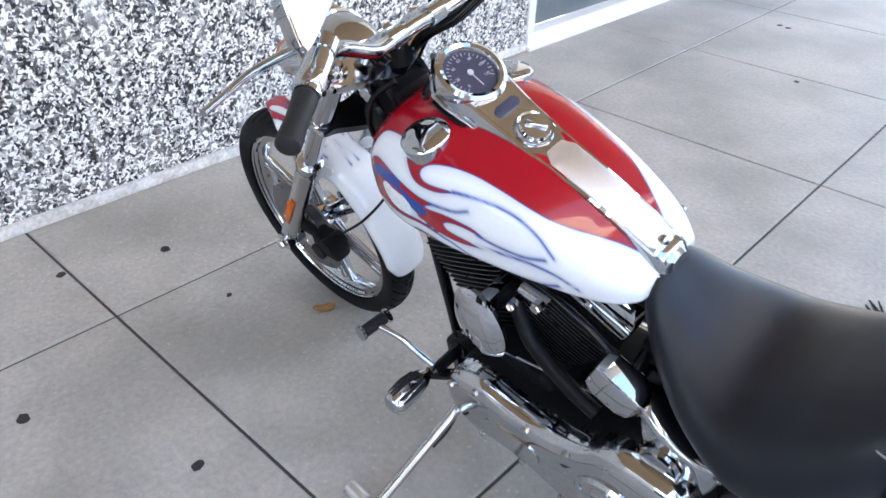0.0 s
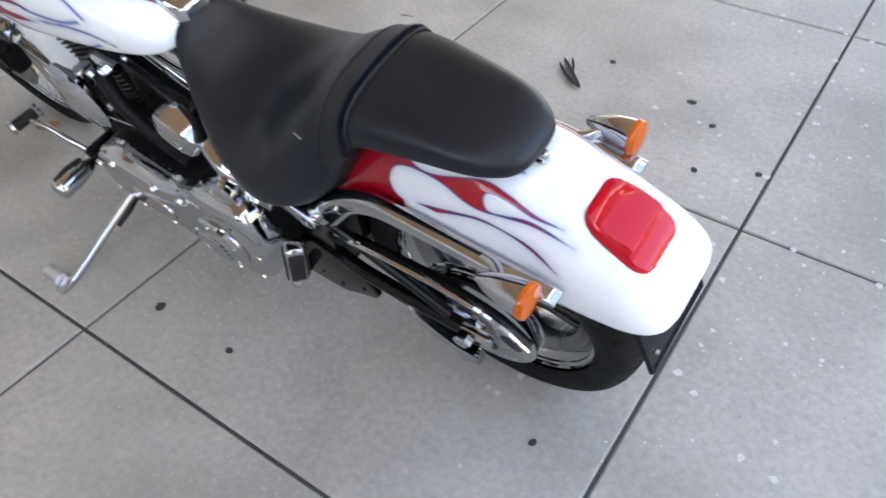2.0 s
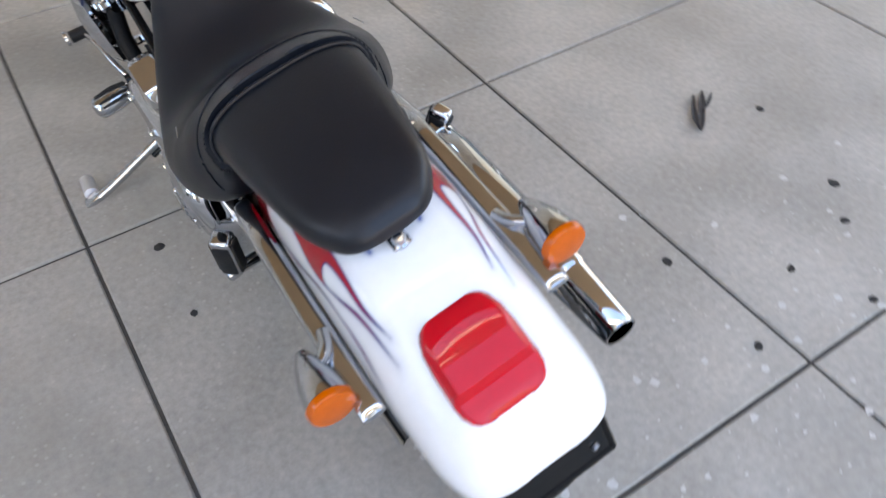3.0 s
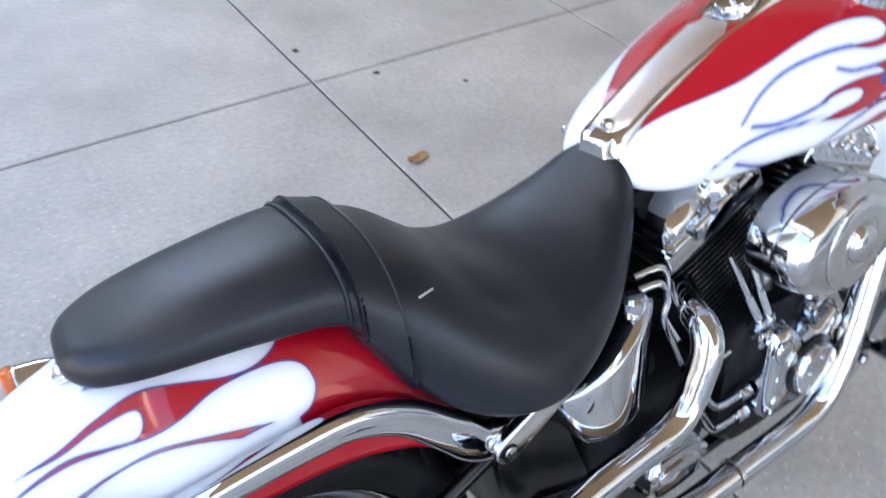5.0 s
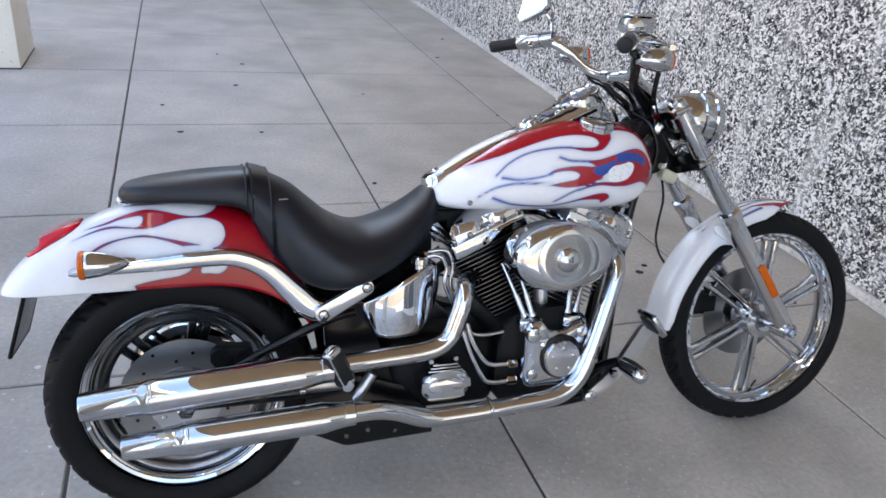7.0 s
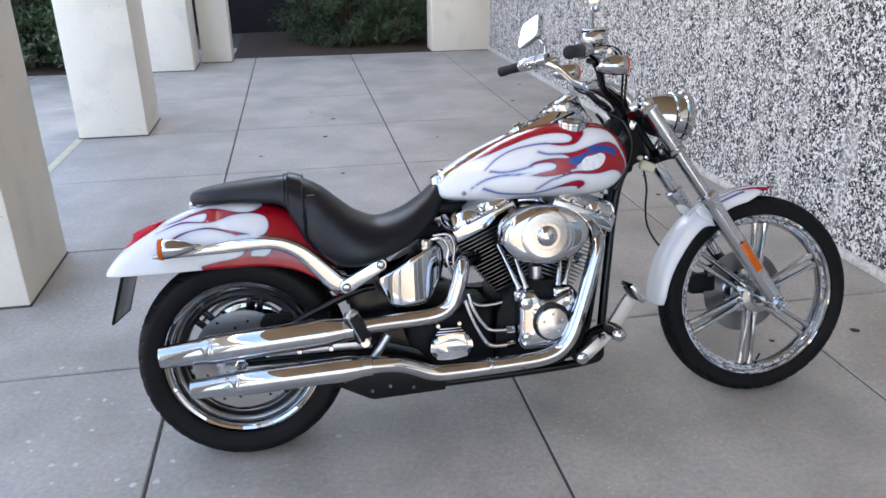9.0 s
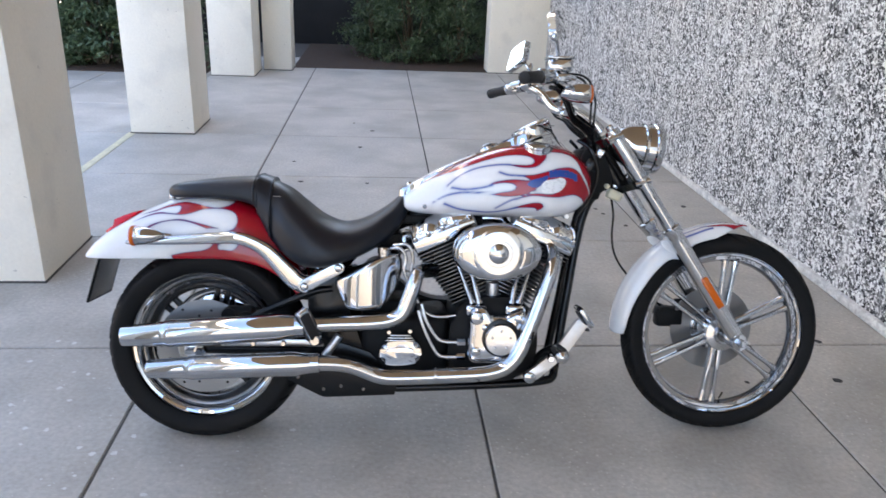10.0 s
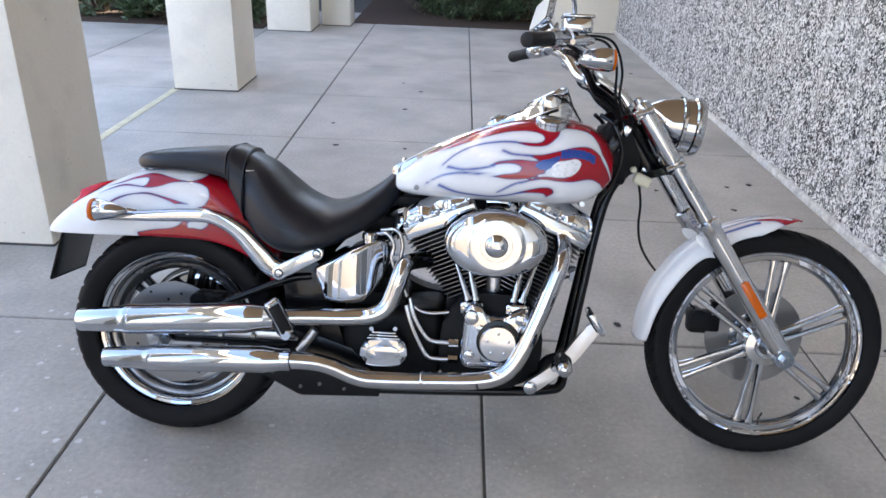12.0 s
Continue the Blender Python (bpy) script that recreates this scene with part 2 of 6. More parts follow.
def spline(points, n):
    """n points of a Catmull-Rom curve through the given ones."""
    p = [Vector(q) for q in points]
    p = [p[0] * 2 - p[1]] + p + [p[-1] * 2 - p[-2]]
    out, spans = [], len(p) - 3
    for k in range(n):
        u = k / (n - 1) * spans
        i = min(int(u), spans - 1)
        s = u - i
        a, b, c, d = p[i : i + 4]
        out.append(0.5 * (2 * b + (c - a) * s + (2 * a - 5 * b + 4 * c - d) * s * s + (3 * b - a - 3 * c + d) * s**3))
    return out


def loft(rings, cap=True, closed=True):
    bm = bmesh.new()
    vs = [[bm.verts.new(p) for p in ring] for ring in rings]
    n = len(vs[0])
    for a, b in zip(vs, vs[1:]):
        for i in range(n if closed else n - 1):
            j = (i + 1) % n
            bm.faces.new((a[i], a[j], b[j], b[i]))
    if cap and closed:
        bm.faces.new(vs[0][::-1])
        bm.faces.new(vs[-1])
    return bm


def tube(points, r, n=14, steps=None, cap=True):
    """A round tube along a smooth curve; r is one radius or a list spread along it."""
    path = spline(points, steps) if steps else [Vector(p) for p in points]
    m = len(path)
    rr = [r] * m if isinstance(r, (int, float)) else [float(np.interp(i / (m - 1), np.linspace(0, 1, len(r)), r)) for i in range(m)]
    rings, up = [], None
    for i, p in enumerate(path):
        d = (path[min(i + 1, m - 1)] - path[max(i - 1, 0)]).normalized()
        if up is None:
            up = d.orthogonal().normalized()
        up = (up - d * up.dot(d)).normalized()
        side = d.cross(up)
        rings.append([p + rr[i] * (math.cos(a) * up + math.sin(a) * side) for a in (2 * math.pi * k / n for k in range(n))])
    return loft(rings, cap)


def turned(profile, n=48, axis="Y", at=(0, 0, 0), cap=False):
    """A surface of revolution: profile of (radius, height along the axis)."""
    rings = []
    for r, h in profile:
        ring = []
        for k in range(n):
            a = 2 * math.pi * k / n
            c, s = r * math.cos(a), r * math.sin(a)
            ring.append({"Y": (c, h, s), "X": (h, c, s), "Z": (c, s, h)}[axis])
        rings.append(ring)
    bm = loft(rings, cap)
    bmesh.ops.remove_doubles(bm, verts=bm.verts[:], dist=1e-6)
    return moved(bm, Matrix.Translation(at))


def plate(outline, y0, y1, bevel=0.0, plane="XZ"):
    """An outline in the x-z (or x-y) plane given thickness, with bevelled rims."""
    bm = bmesh.new()
    put = (lambda a, b, h: (a, h, b)) if plane == "XZ" else (lambda a, b, h: (a, b, h))
    lo = [bm.verts.new(put(a, b, y0)) for a, b in outline]
    hi = [bm.verts.new(put(a, b, y1)) for a, b in outline]
    n = len(lo)
    f0, f1 = bm.faces.new(lo[::-1]), bm.faces.new(hi)
    for i in range(n):
        bm.faces.new((lo[i], lo[(i + 1) % n], hi[(i + 1) % n], hi[i]))
    if bevel:
        rim = list({e for f in (f0, f1) for e in f.edges})
        bmesh.ops.bevel(bm, geom=rim, offset=bevel, segments=3, affect="EDGES", profile=0.5)
    return bm


def smooth_outline(points, n):
    pts = [Vector((a, b, 0)) for a, b in points]
    k = len(pts)
    loop = spline(pts[-2:] + pts + pts[:2], 40 * (k + 3) + 1)[40 * 2 : 40 * (k + 2)]
    return [(loop[int(i * len(loop) / n)].x, loop[int(i * len(loop) / n)].y) for i in range(n)]


def bolt(p, r, h, direction, n=6):
    b = turned([(0, 0), (r, 0), (r, h * 0.8), (r * 0.8, h), (0, h)], n, "Z")
    turn = Vector(direction).to_track_quat("Z", "Y").to_matrix().to_4x4()
    return moved(b, Matrix.Translation(p) @ turn)


def rod(a, b, r, n=12):
    return tube([a, b], r, n)


# ---- the setting ----
S = 1.22
WALL_X = 1.885

ground = part("ground", box(0, 0, -0.16, 900, 900, 0.2), ASPHALT)
tagged(ground, "pale grey ground sheet far beyond the walkway", "ground", kind="structure")


def build_wall():
    wall = part("wall_east", box(WALL_X + 0.15, 4.6, 3.25, 0.3, 14.94, 6.5), AGGREGATE)
    tagged(wall, "exposed aggregate wall of white and black pebbles", "wall", kind="structure")
    skirt = part("baseboard", box(WALL_X - 0.004, 2.35, 0.024, 0.034, 10.44, 0.048, 0.012), PALE_FOOT)
    tagged(skirt, "low pale mortar fillet along the foot of the wall", "baseboard", kind="structure")
    return wall


wall = build_wall()
ceiling = part("ceiling", box(0.425, -0.55, 3.9, 3.45, 13.7, 0.2), SOFFIT)
tagged(ceiling, "tan soffit over the walkway", "ceiling", kind="structure")
# unseen beam, added to cap the columns and stripe the muffler reflections
beam = part("beam", box(-1.93, 0.8, 4.02, 0.4, 13.1, 0.44, 0.01), WHITE_WALL)
tagged(beam, "unseen off-white stucco beam added over the columns", "beam", kind="structure")


def column(name, x, y, sx=0.52, sy=0.6):
    """A square column, with the dark dirty joint where it meets the paving."""
    foot = part("joint_line", box(x - sx / 2, y + sy / 2, 0.004, sx + 0.008, sy + 0.008, 0.012, 0.003), JOINT)
    tagged(foot, "dark dirty joint round a column's foot", "joint", kind="structure")
    c = part(name, box(x - sx / 2, y + sy / 2, 1.9, sx, sy, 3.8, 0.008), WHITE_WALL)
    return tagged(c, "square off-white stucco column on the walkway's edge", "column", group="walkway columns", kind="structure")


# walls out of view, added to put a dark horizon into the chrome
FAR_WALL = mat("unseen_wall_stucco", (0.2, 0.178, 0.15), 0.85, vary=0.15, scale=0.8, fine=12, bump=0.4)
for name, cx, cy, sx, sy in (("wall_west", -13.0, -2.0, 0.4, 30.0), ("wall_far_south", -3.0, -24.0, 30.0, 0.4)):
    tagged(part(name, box(cx, cy, 2.2, sx, sy, 4.6, 0.02), FAR_WALL), "unseen plain brown wall added to darken the chrome reflections", "wall", kind="structure")

column("column_1", -1.915, 0.612)
# column_6 and column_7 stay out of view, added for stripes in the chrome
column("column_6", -1.915, -2.41)
column("column_7", -1.915, -5.43)
column("column_2", -1.915, 3.63)
column("column_3", -1.895, 6.71)
column("column_4", -1.5, 7.27, 0.36, 0.4)
column("column_5", WALL_X - 0.001, 7.52, 0.79, 0.4)
# ---- the motorcycle ----
LEAN, STEER = 14.5, 0.0
bike = new("motorcycle")
bike.matrix_world = pose(-0.93, -0.546, 0, -LEAN, 0, -1.0)
tagged(bike, "white cruiser motorcycle with red and blue flames, leaning on its stand", "motorcycle")
REAR, FRONT = Vector((0.02, -0.016, 0.306)), Vector((1.734, 0, 0.341))
FORK = Vector((0.481, 0, -0.70)).normalized()
HEAD = Vector((1.27, 0, 1.0))
STEERING = Matrix.Translation(HEAD) @ Matrix.Rotation(radians(STEER), 4, FORK) @ Matrix.Translation(-HEAD)


def steered(bm):
    return moved(bm, STEERING)


def at_x(table, x):
    xs, vs = zip(*table)
    return float(np.interp(x, xs, vs))


def smooth_at(table, n=400):
    """A table of (x, value) turned into a smooth curve, as arrays for interpolation."""
    pts = spline([(a, b, 0) for a, b in table], n)
    return np.array([p.x for p in pts]), np.array([p.y for p in pts])


def fine(name, bm, material, parent=None, label="", sharp=38):
    return part(name, bm, material, parent or bike, label, sharp)


# wheels -------------------------------------------------------------
def tyre_profile(r, w, rim_r):
    """Half-round tread over a bulging sidewall that tucks in at the rim."""
    prof, h = [], r - rim_r
    for k in range(-16, 17):
        a = k / 16 * 2.15
        y = w / 2 * math.sin(a)
        z = r - h * 0.52 * (1 - math.cos(a))
        if abs(a) > 1.571:
            z = r - h * 0.52 - h * 0.62 * (abs(a) - 1.571) / 0.58
        prof.append((max(z, rim_r - 0.006), y))
    return prof


def tyre_mesh(r, w, rim_r, pitches, n=960):
    """A tyre with slanted grooves cut into both shoulders of its tread."""
    prof = tyre_profile(r, w, rim_r)
    wide = [prof[i // 2] if i % 2 == 0 else tuple((a + b) / 2 for a, b in zip(prof[i // 2], prof[i // 2 + 1])) for i in range(2 * len(prof) - 1)]
    rings = []
    for rr, y in wide:
        v = abs(y) / (w / 2)
        on_tread = rr > r - 0.5 * (r - rim_r)
        ring = []
        for k in range(n):
            u = k / n * pitches + (0.5 if y > 0 else 0.0)
            deep = 0.0
            if on_tread and 0.1 < v < 0.93:
                side = (u + 1.1 * v) % 1.0
                deep = max(0.0, 1 - (abs(side - 0.5) / 0.16) ** 2)
                if v < 0.5:
                    deep = max(deep, 0.9 - (abs((u + 0.55 * v + 0.5) % 1.0 - 0.5) / 0.1) ** 2)
            q = rr - 0.006 * min(1.0, 1.6 * deep)
            a = 2 * math.pi * k / n
            ring.append((q * math.cos(a), y, q * math.sin(a)))
        rings.append(ring)
    return loft(rings, False)


def spoke_mesh(r0, r1, gap0, gap1, width, depth):
    """One cast bar of a spoke pair, along +z, with flared ends."""
    rings = []
    for k in range(9):
        u = k / 8
        z = r0 + (r1 - r0) * u
        flare = 1 + 0.7 * max(0, u - 0.8) / 0.2 + 0.5 * max(0, 0.2 - u) / 0.2
        cx = gap0 + (gap1 - gap0) * u
        hw, hd = width * flare, depth * (1.25 - 0.4 * u)
        rings.append([(cx + hw * math.copysign(abs(math.cos(a)) ** 0.6, math.cos(a)), hd * math.copysign(abs(math.sin(a)) ** 0.6, math.sin(a)), z) for a in (2 * math.pi * j / 12 for j in range(12))])
    bm = loft(rings)
    finish(bm)
    me = bpy.data.meshes.new("spoke")
    bm.to_mesh(me)
    bm.free()
    return me


def wheel(name, at, r, w, rim_r, rim_w, place, hub_r, hub_w, phase, spoke_material, label, pitches, bar=0.0062, lip=False):
    """A wheel: chrome rim, tyre, hub and six pairs of cast spokes."""
    h = rim_w / 2
    inner = [(0.007, h - 0.001), (0.009, h - 0.006), (0.017, h - 0.009), (0.0182, h - 0.013), (0.0205, h - 0.014), (0.0315, h - 0.024), (0.0335, h - 0.03), (0.036, h * 0.35)] if lip else [(0.007, h - 0.001), (0.01, h - 0.005), (0.016, h - 0.006), (0.019, h - 0.012), (0.031, h * 0.62), (0.034, h * 0.5)]
    rim = fine(name, turned([(rim_r + 0.003, -h), (rim_r + 0.007, -h + 0.004), (rim_r + 0.002, -h + 0.011), (rim_r - 0.02, -h * 0.6), (rim_r - 0.024, 0), (rim_r - 0.02, h * 0.6), (rim_r + 0.002, h - 0.011), (rim_r + 0.007, h - 0.004), (rim_r + 0.003, h), *[(rim_r - d, y) for d, y in inner], (rim_r - 0.04, 0), *[(rim_r - d, -y) for d, y in reversed(inner)], (rim_r + 0.003, -h)], 96), CHROME, bike, label)
    rim.matrix_basis = place @ Matrix.Translation(at)
    if lip:
        deep = [(0.033, h * 0.58), (0.047, h * 0.5), (0.05, h * 0.44), (0.06, h * 0.38), (0.063, h * 0.3)]
        fine("rim_barrel", turned([(rim_r - d, y) for d, y in deep] + [(rim_r - d, -y) for d, y in reversed(deep)] + [(rim_r - 0.03, -h * 0.5), (rim_r - 0.03, h * 0.5), (rim_r - deep[0][0], deep[0][1])], 96), RIM_WELL, rim, "polished well inside the rim lip")
    fine("tyre", tyre_mesh(r, w, rim_r, pitches), RUBBER, rim, "black road tyre with slanted tread grooves")
    fine("hub", turned([(0.0, -hub_w), (hub_r * 0.55, -hub_w), (hub_r * 0.6, -hub_w * 0.82), (hub_r, -hub_w * 0.75), (hub_r * 1.02, -hub_w * 0.5), (hub_r * 0.86, 0), (hub_r * 1.02, hub_w * 0.5), (hub_r, hub_w * 0.75), (hub_r * 0.6, hub_w * 0.82), (hub_r * 0.55, hub_w), (0, hub_w)], 40), POLISHED, rim, "polished wheel hub")
    for sgn in (-1, 1):
        me = spoke_mesh(hub_r * 0.8, rim_r - 0.026, sgn * 0.011, sgn * (0.0105 + bar), bar, 0.013)
        me.materials.append(spoke_material)
        for k in range(6):
            s = new("spoke", me)
            s.parent = rim
            s.matrix_basis = Matrix.Rotation(radians(phase + 60 * k), 4, "Y")
    fine("valve_stem", rod((0.02, 0.0, -rim_r + 0.045), (0.025, -0.012, -rim_r + 0.07), 0.003, 8), BLACK_PAINT, rim)
    return rim


def brake_disc(at_y, r, rim):
    prof = [(r * 0.52, at_y - 0.0025), (r, at_y - 0.0025), (r, at_y + 0.0025), (r * 0.52, at_y + 0.0025), (r * 0.52, at_y - 0.0025)]
    d = fine("brake_disc", turned(prof, 72), DISC, rim, "drilled steel brake disc")
    side = math.copysign(1, at_y)
    for k in range(18):
        a = 2 * math.pi * k / 18
        rr = r * (0.9, 0.78, 0.66)[k % 3]
        fine("cooling_hole", bolt((rr * math.cos(a), at_y + side * 0.0024, rr * math.sin(a)), 0.0042, 0.0004, (0, side, 0), 12), BLACK_PAINT, d)
    fine("carrier", turned([(0.03, at_y - side * 0.002), (r * 0.55, at_y + side * 0.001), (r * 0.56, at_y + side * 0.006), (r * 0.5, at_y + side * 0.008), (0.04, at_y + side * 0.012), (0.0, at_y + side * 0.012)], 40), POLISHED, d, "alloy disc carrier")
    for k in range(5):
        a = 2 * math.pi * k / 5
        fine("carrier_bolt", bolt((r * 0.42 * math.cos(a), at_y + side * 0.008, r * 0.42 * math.sin(a)), 0.006, 0.006, (0, side, 0)), CHROME, d)
    return d


front_wheel = wheel("front_wheel", FRONT, 0.341, 0.09, 0.285, 0.066, STEERING, 0.058, 0.052, 6, CHROME, "chromed six-spoke front wheel", 44, 0.0082)
brake_disc(0.062, 0.146, front_wheel)
rear_wheel = wheel("rear_wheel", REAR, 0.316, 0.168, 0.239, 0.13, Matrix.Identity(4), 0.055, 0.07, 14, BLACK_PAINT, "chromed rear wheel with dark cast spokes", 34, 0.0095, True)
brake_disc(-0.08, 0.15, rear_wheel)


def sprocket():
    """Belt pulley with oval windows on the rear wheel's left side."""
    r = 0.134
    p = fine("belt_pulley", turned([(r * 0.68, 0.085), (r, 0.085), (r * 1.03, 0.087), (r * 1.03, 0.091), (r, 0.093), (r, 0.115), (r * 1.03, 0.117), (r * 1.03, 0.121), (r * 0.99, 0.123), (r * 0.7, 0.121), (r * 0.68, 0.118), (r * 0.68, 0.085)], 64), CHROME, rear_wheel, "polished rear belt pulley")
    fine("pulley_face", turned([(0.026, 0.112), (r * 0.98, 0.112), (r * 0.99, 0.118), (r * 0.93, 0.121), (0.05, 0.12), (0.046, 0.124), (0.026, 0.124), (0.026, 0.112)], 64), SATIN, p, "satin alloy pulley face")
    for k in range(6):
        a = 2 * math.pi * (k + 0.3) / 6
        out = [(0.026 * math.cos(q), 0.019 * math.sin(q) * (1.0 + 0.35 * math.cos(q))) for q in (2 * math.pi * s / 28 for s in range(28))]
        turn = [(0.083 * math.cos(a) + u * math.cos(a) - v * math.sin(a), 0.083 * math.sin(a) + u * math.sin(a) + v * math.cos(a)) for u, v in out]
        fine("pulley_window", plate(turn, 0.119, 0.1225, 0), BLACK_PAINT, p, "dark oval window")
    fine("axle_nut", joined(bolt((0, 0.112, 0), 0.03, 0.012, (0, 1, 0), 24), bolt((0, 0.122, 0), 0.017, 0.02, (0, 1, 0))), CHROME, p)
    return p


sprocket()
belt_run = [(0.57, 0.112, 0.40), (0.3, 0.112, 0.425), (0.03, 0.112, 0.44)]
fine("drive_belt", joined(tube(belt_run, 0.008, 8, 20), tube([(0.57, 0.112, 0.3), (0.3, 0.112, 0.24), (0.03, 0.112, 0.18)], 0.008, 8, 20)), RUBBER, bike, "black toothed drive belt")
rings = []
for k in range(28):
    p = spline([(0.31, 0, 0.452), (0.22, 0, 0.462), (0.1, 0, 0.462), (0.0, 0, 0.452), (-0.07, 0, 0.428), (-0.125, 0, 0.38)], 28)[k]
    rings.append([(p.x, y, p.z + dz) for y, dz in ((0.118, 0.002), (0.134, 0.002), (0.14, -0.002), (0.14, -0.01), (0.137, -0.01), (0.137, -0.004), (0.133, -0.001), (0.118, -0.001))])
guard = fine("belt_guard", loft(rings), BLACK_PAINT, bike, "slim black upper belt guard with a bright edge")
fine("guard_edge", tube([(r[2][0], 0.138, r[2][2] + 0.001) for r in rings], 0.0065, 8), CHROME, guard, "chrome edge strip")
rings = []
for k in range(16):
    p = spline([(0.16, 0, 0.29), (0.11, 0, 0.245), (0.05, 0, 0.215), (0.0, 0, 0.212)], 16)[k]
    rings.append([(p.x, y, p.z + dz) for y, dz in ((0.125, 0.018), (0.15, 0.016), (0.155, 0.0), (0.15, -0.018), (0.125, -0.02))])
fine("lower_belt_guard", loft(rings), CHROME, bike, "chrome lower belt guard")

# tank ------------------------------------------------------------------
TANK_TOP = smooth_at([(0.64, 0.79), (0.70, 0.837), (0.75, 0.866), (0.842, 0.914), (0.949, 0.952), (1.041, 0.968), (1.118, 0.965), (1.18, 0.947), (1.225, 0.907), (1.245, 0.855)])
TANK_LOW = smooth_at([(0.64, 0.758), (0.655, 0.744), (0.7, 0.735), (0.8, 0.731), (0.95, 0.729), (1.09, 0.729), (1.16, 0.738), (1.205, 0.765), (1.235, 0.80), (1.245, 0.85)])
TANK_W = smooth_at([(0.64, 0.06), (0.65, 0.086), (0.7, 0.121), (0.8, 0.152), (0.95, 0.179), (1.06, 0.186), (1.13, 0.18), (1.19, 0.158), (1.23, 0.117), (1.245, 0.06)])
SECTION = 256


def tank_point(x, k):
    zt, zb, w = (float(np.interp(x, *c)) for c in (TANK_TOP, TANK_LOW, TANK_W))
    a = 2 * math.pi * k / SECTION
    c, s = math.cos(a), math.sin(a)
    cz = zb + (zt - zb) * 0.42
    z = cz + (zt - cz) * abs(s) ** 0.8 if s > 0 else cz - (cz - zb) * abs(s) ** 0.55
    y = w * math.copysign(abs(c) ** (0.78 if s > 0 else 0.62), c)
    return (x, y, z)


def tank_xs(n=400):
    return [0.64 + 0.605 * (0.5 - 0.5 * math.cos(math.pi * (0.03 + 0.94 * k / (n - 1)))) for k in range(n)]


# fender ------------------------------------------------------------------
FEN_TOP = smooth_at([(-0.352, 0.589), (-0.342, 0.61), (-0.32, 0.637), (-0.278, 0.672), (-0.219, 0.707), (-0.151, 0.742), (-0.08, 0.766), (0.0, 0.78), (0.1, 0.773), (0.2, 0.735), (0.26, 0.675), (0.31, 0.57), (0.325, 0.5)])
FEN_LOW = smooth_at([(-0.352, 0.585), (-0.2, 0.586), (0.03, 0.589), (0.14, 0.582), (0.22, 0.556), (0.277, 0.515), (0.325, 0.46)])
FEN_W = smooth_at([(-0.352, 0.035), (-0.35, 0.06), (-0.34, 0.088), (-0.31, 0.108), (-0.25, 0.117), (-0.1, 0.12), (0.325, 0.12)])


def fender_point(x, j, n=144):
    zt, zb, w = (float(np.interp(x, *c)) for c in (FEN_TOP, FEN_LOW, FEN_W))
    a = math.pi * j / n
    c, s = math.cos(a), math.sin(a)
    tail = min(1.0, max(0.0, (-0.1 - x) / 0.2))
    return (x, w * math.copysign(abs(c) ** (0.6 + 0.2 * tail), c), zb + (zt - zb) * abs(s) ** (0.8 + 0.15 * tail))


def fender_xs(n=330):
    return [-0.352 + 0.677 * (1 - math.cos(math.pi / 2 * k / (n - 1))) for k in range(n)]


def poly_distance(px, py, poly):
    """Signed distances of many points to a closed outline, below zero inside."""
    a = np.array(poly)
    b = np.roll(a, -1, 0)
    p = np.stack([px, py], -1)[:, None]
    e = b - a
    w = p - a
    t = np.clip((w * e).sum(-1) / np.maximum((e * e).sum(-1), 1e-12), 0, 1)
    d = np.sqrt(((w - t[..., None] * e) ** 2).sum(-1).min(1))
    crosses = (a[:, 1] > p[..., 1]) != (b[:, 1] > p[..., 1])
    xs = a[:, 0] + (p[..., 1] - a[:, 1]) / np.where(b[:, 1] == a[:, 1], 1e-9, b[:, 1] - a[:, 1]) * e[:, 0]
    inside = (crosses & (p[..., 0] < xs)).sum(1) % 2 == 1
    return np.where(inside, -d, d)


def line_distance(px, py, line, width):
    """Distances of many points to an open line that tapers from full width to nothing."""
    a = np.array(line)
    p = np.stack([px, py], -1)[:, None]
    s, e = a[:-1], a[1:] - a[:-1]
    t = np.clip(((p - s) * e).sum(-1) / np.maximum((e * e).sum(-1), 1e-12), 0, 1)
    d = np.sqrt(((p - s - t[..., None] * e) ** 2).sum(-1))
    k = d.argmin(1)
    along = (k + t[np.arange(len(k)), k]) / len(e)
    return d.min(1) - width * (1 - 0.7 * along)


def smooth_line(points, n=6):
    return [(p.x, p.y) for p in spline([(a, b, 0) for a, b in points], n * len(points))]


def smooth_loop(points, n=6):
    """A closed outline drawn smoothly; a point given twice in a row stays a sharp tip."""
    runs, run = [], [points[0]]
    for q in points[1:] + points[:1]:
        run.append(q)
        if run[-1] == run[-2]:
            run.pop()
            runs.append(run)
            run = [q]
    if len(run) > 1:
        runs.append(run)
    out = []
    for r in runs:
        if len(r) == 1:
            out.append(r[0])
        else:
            out += smooth_line(r, n)
    return out


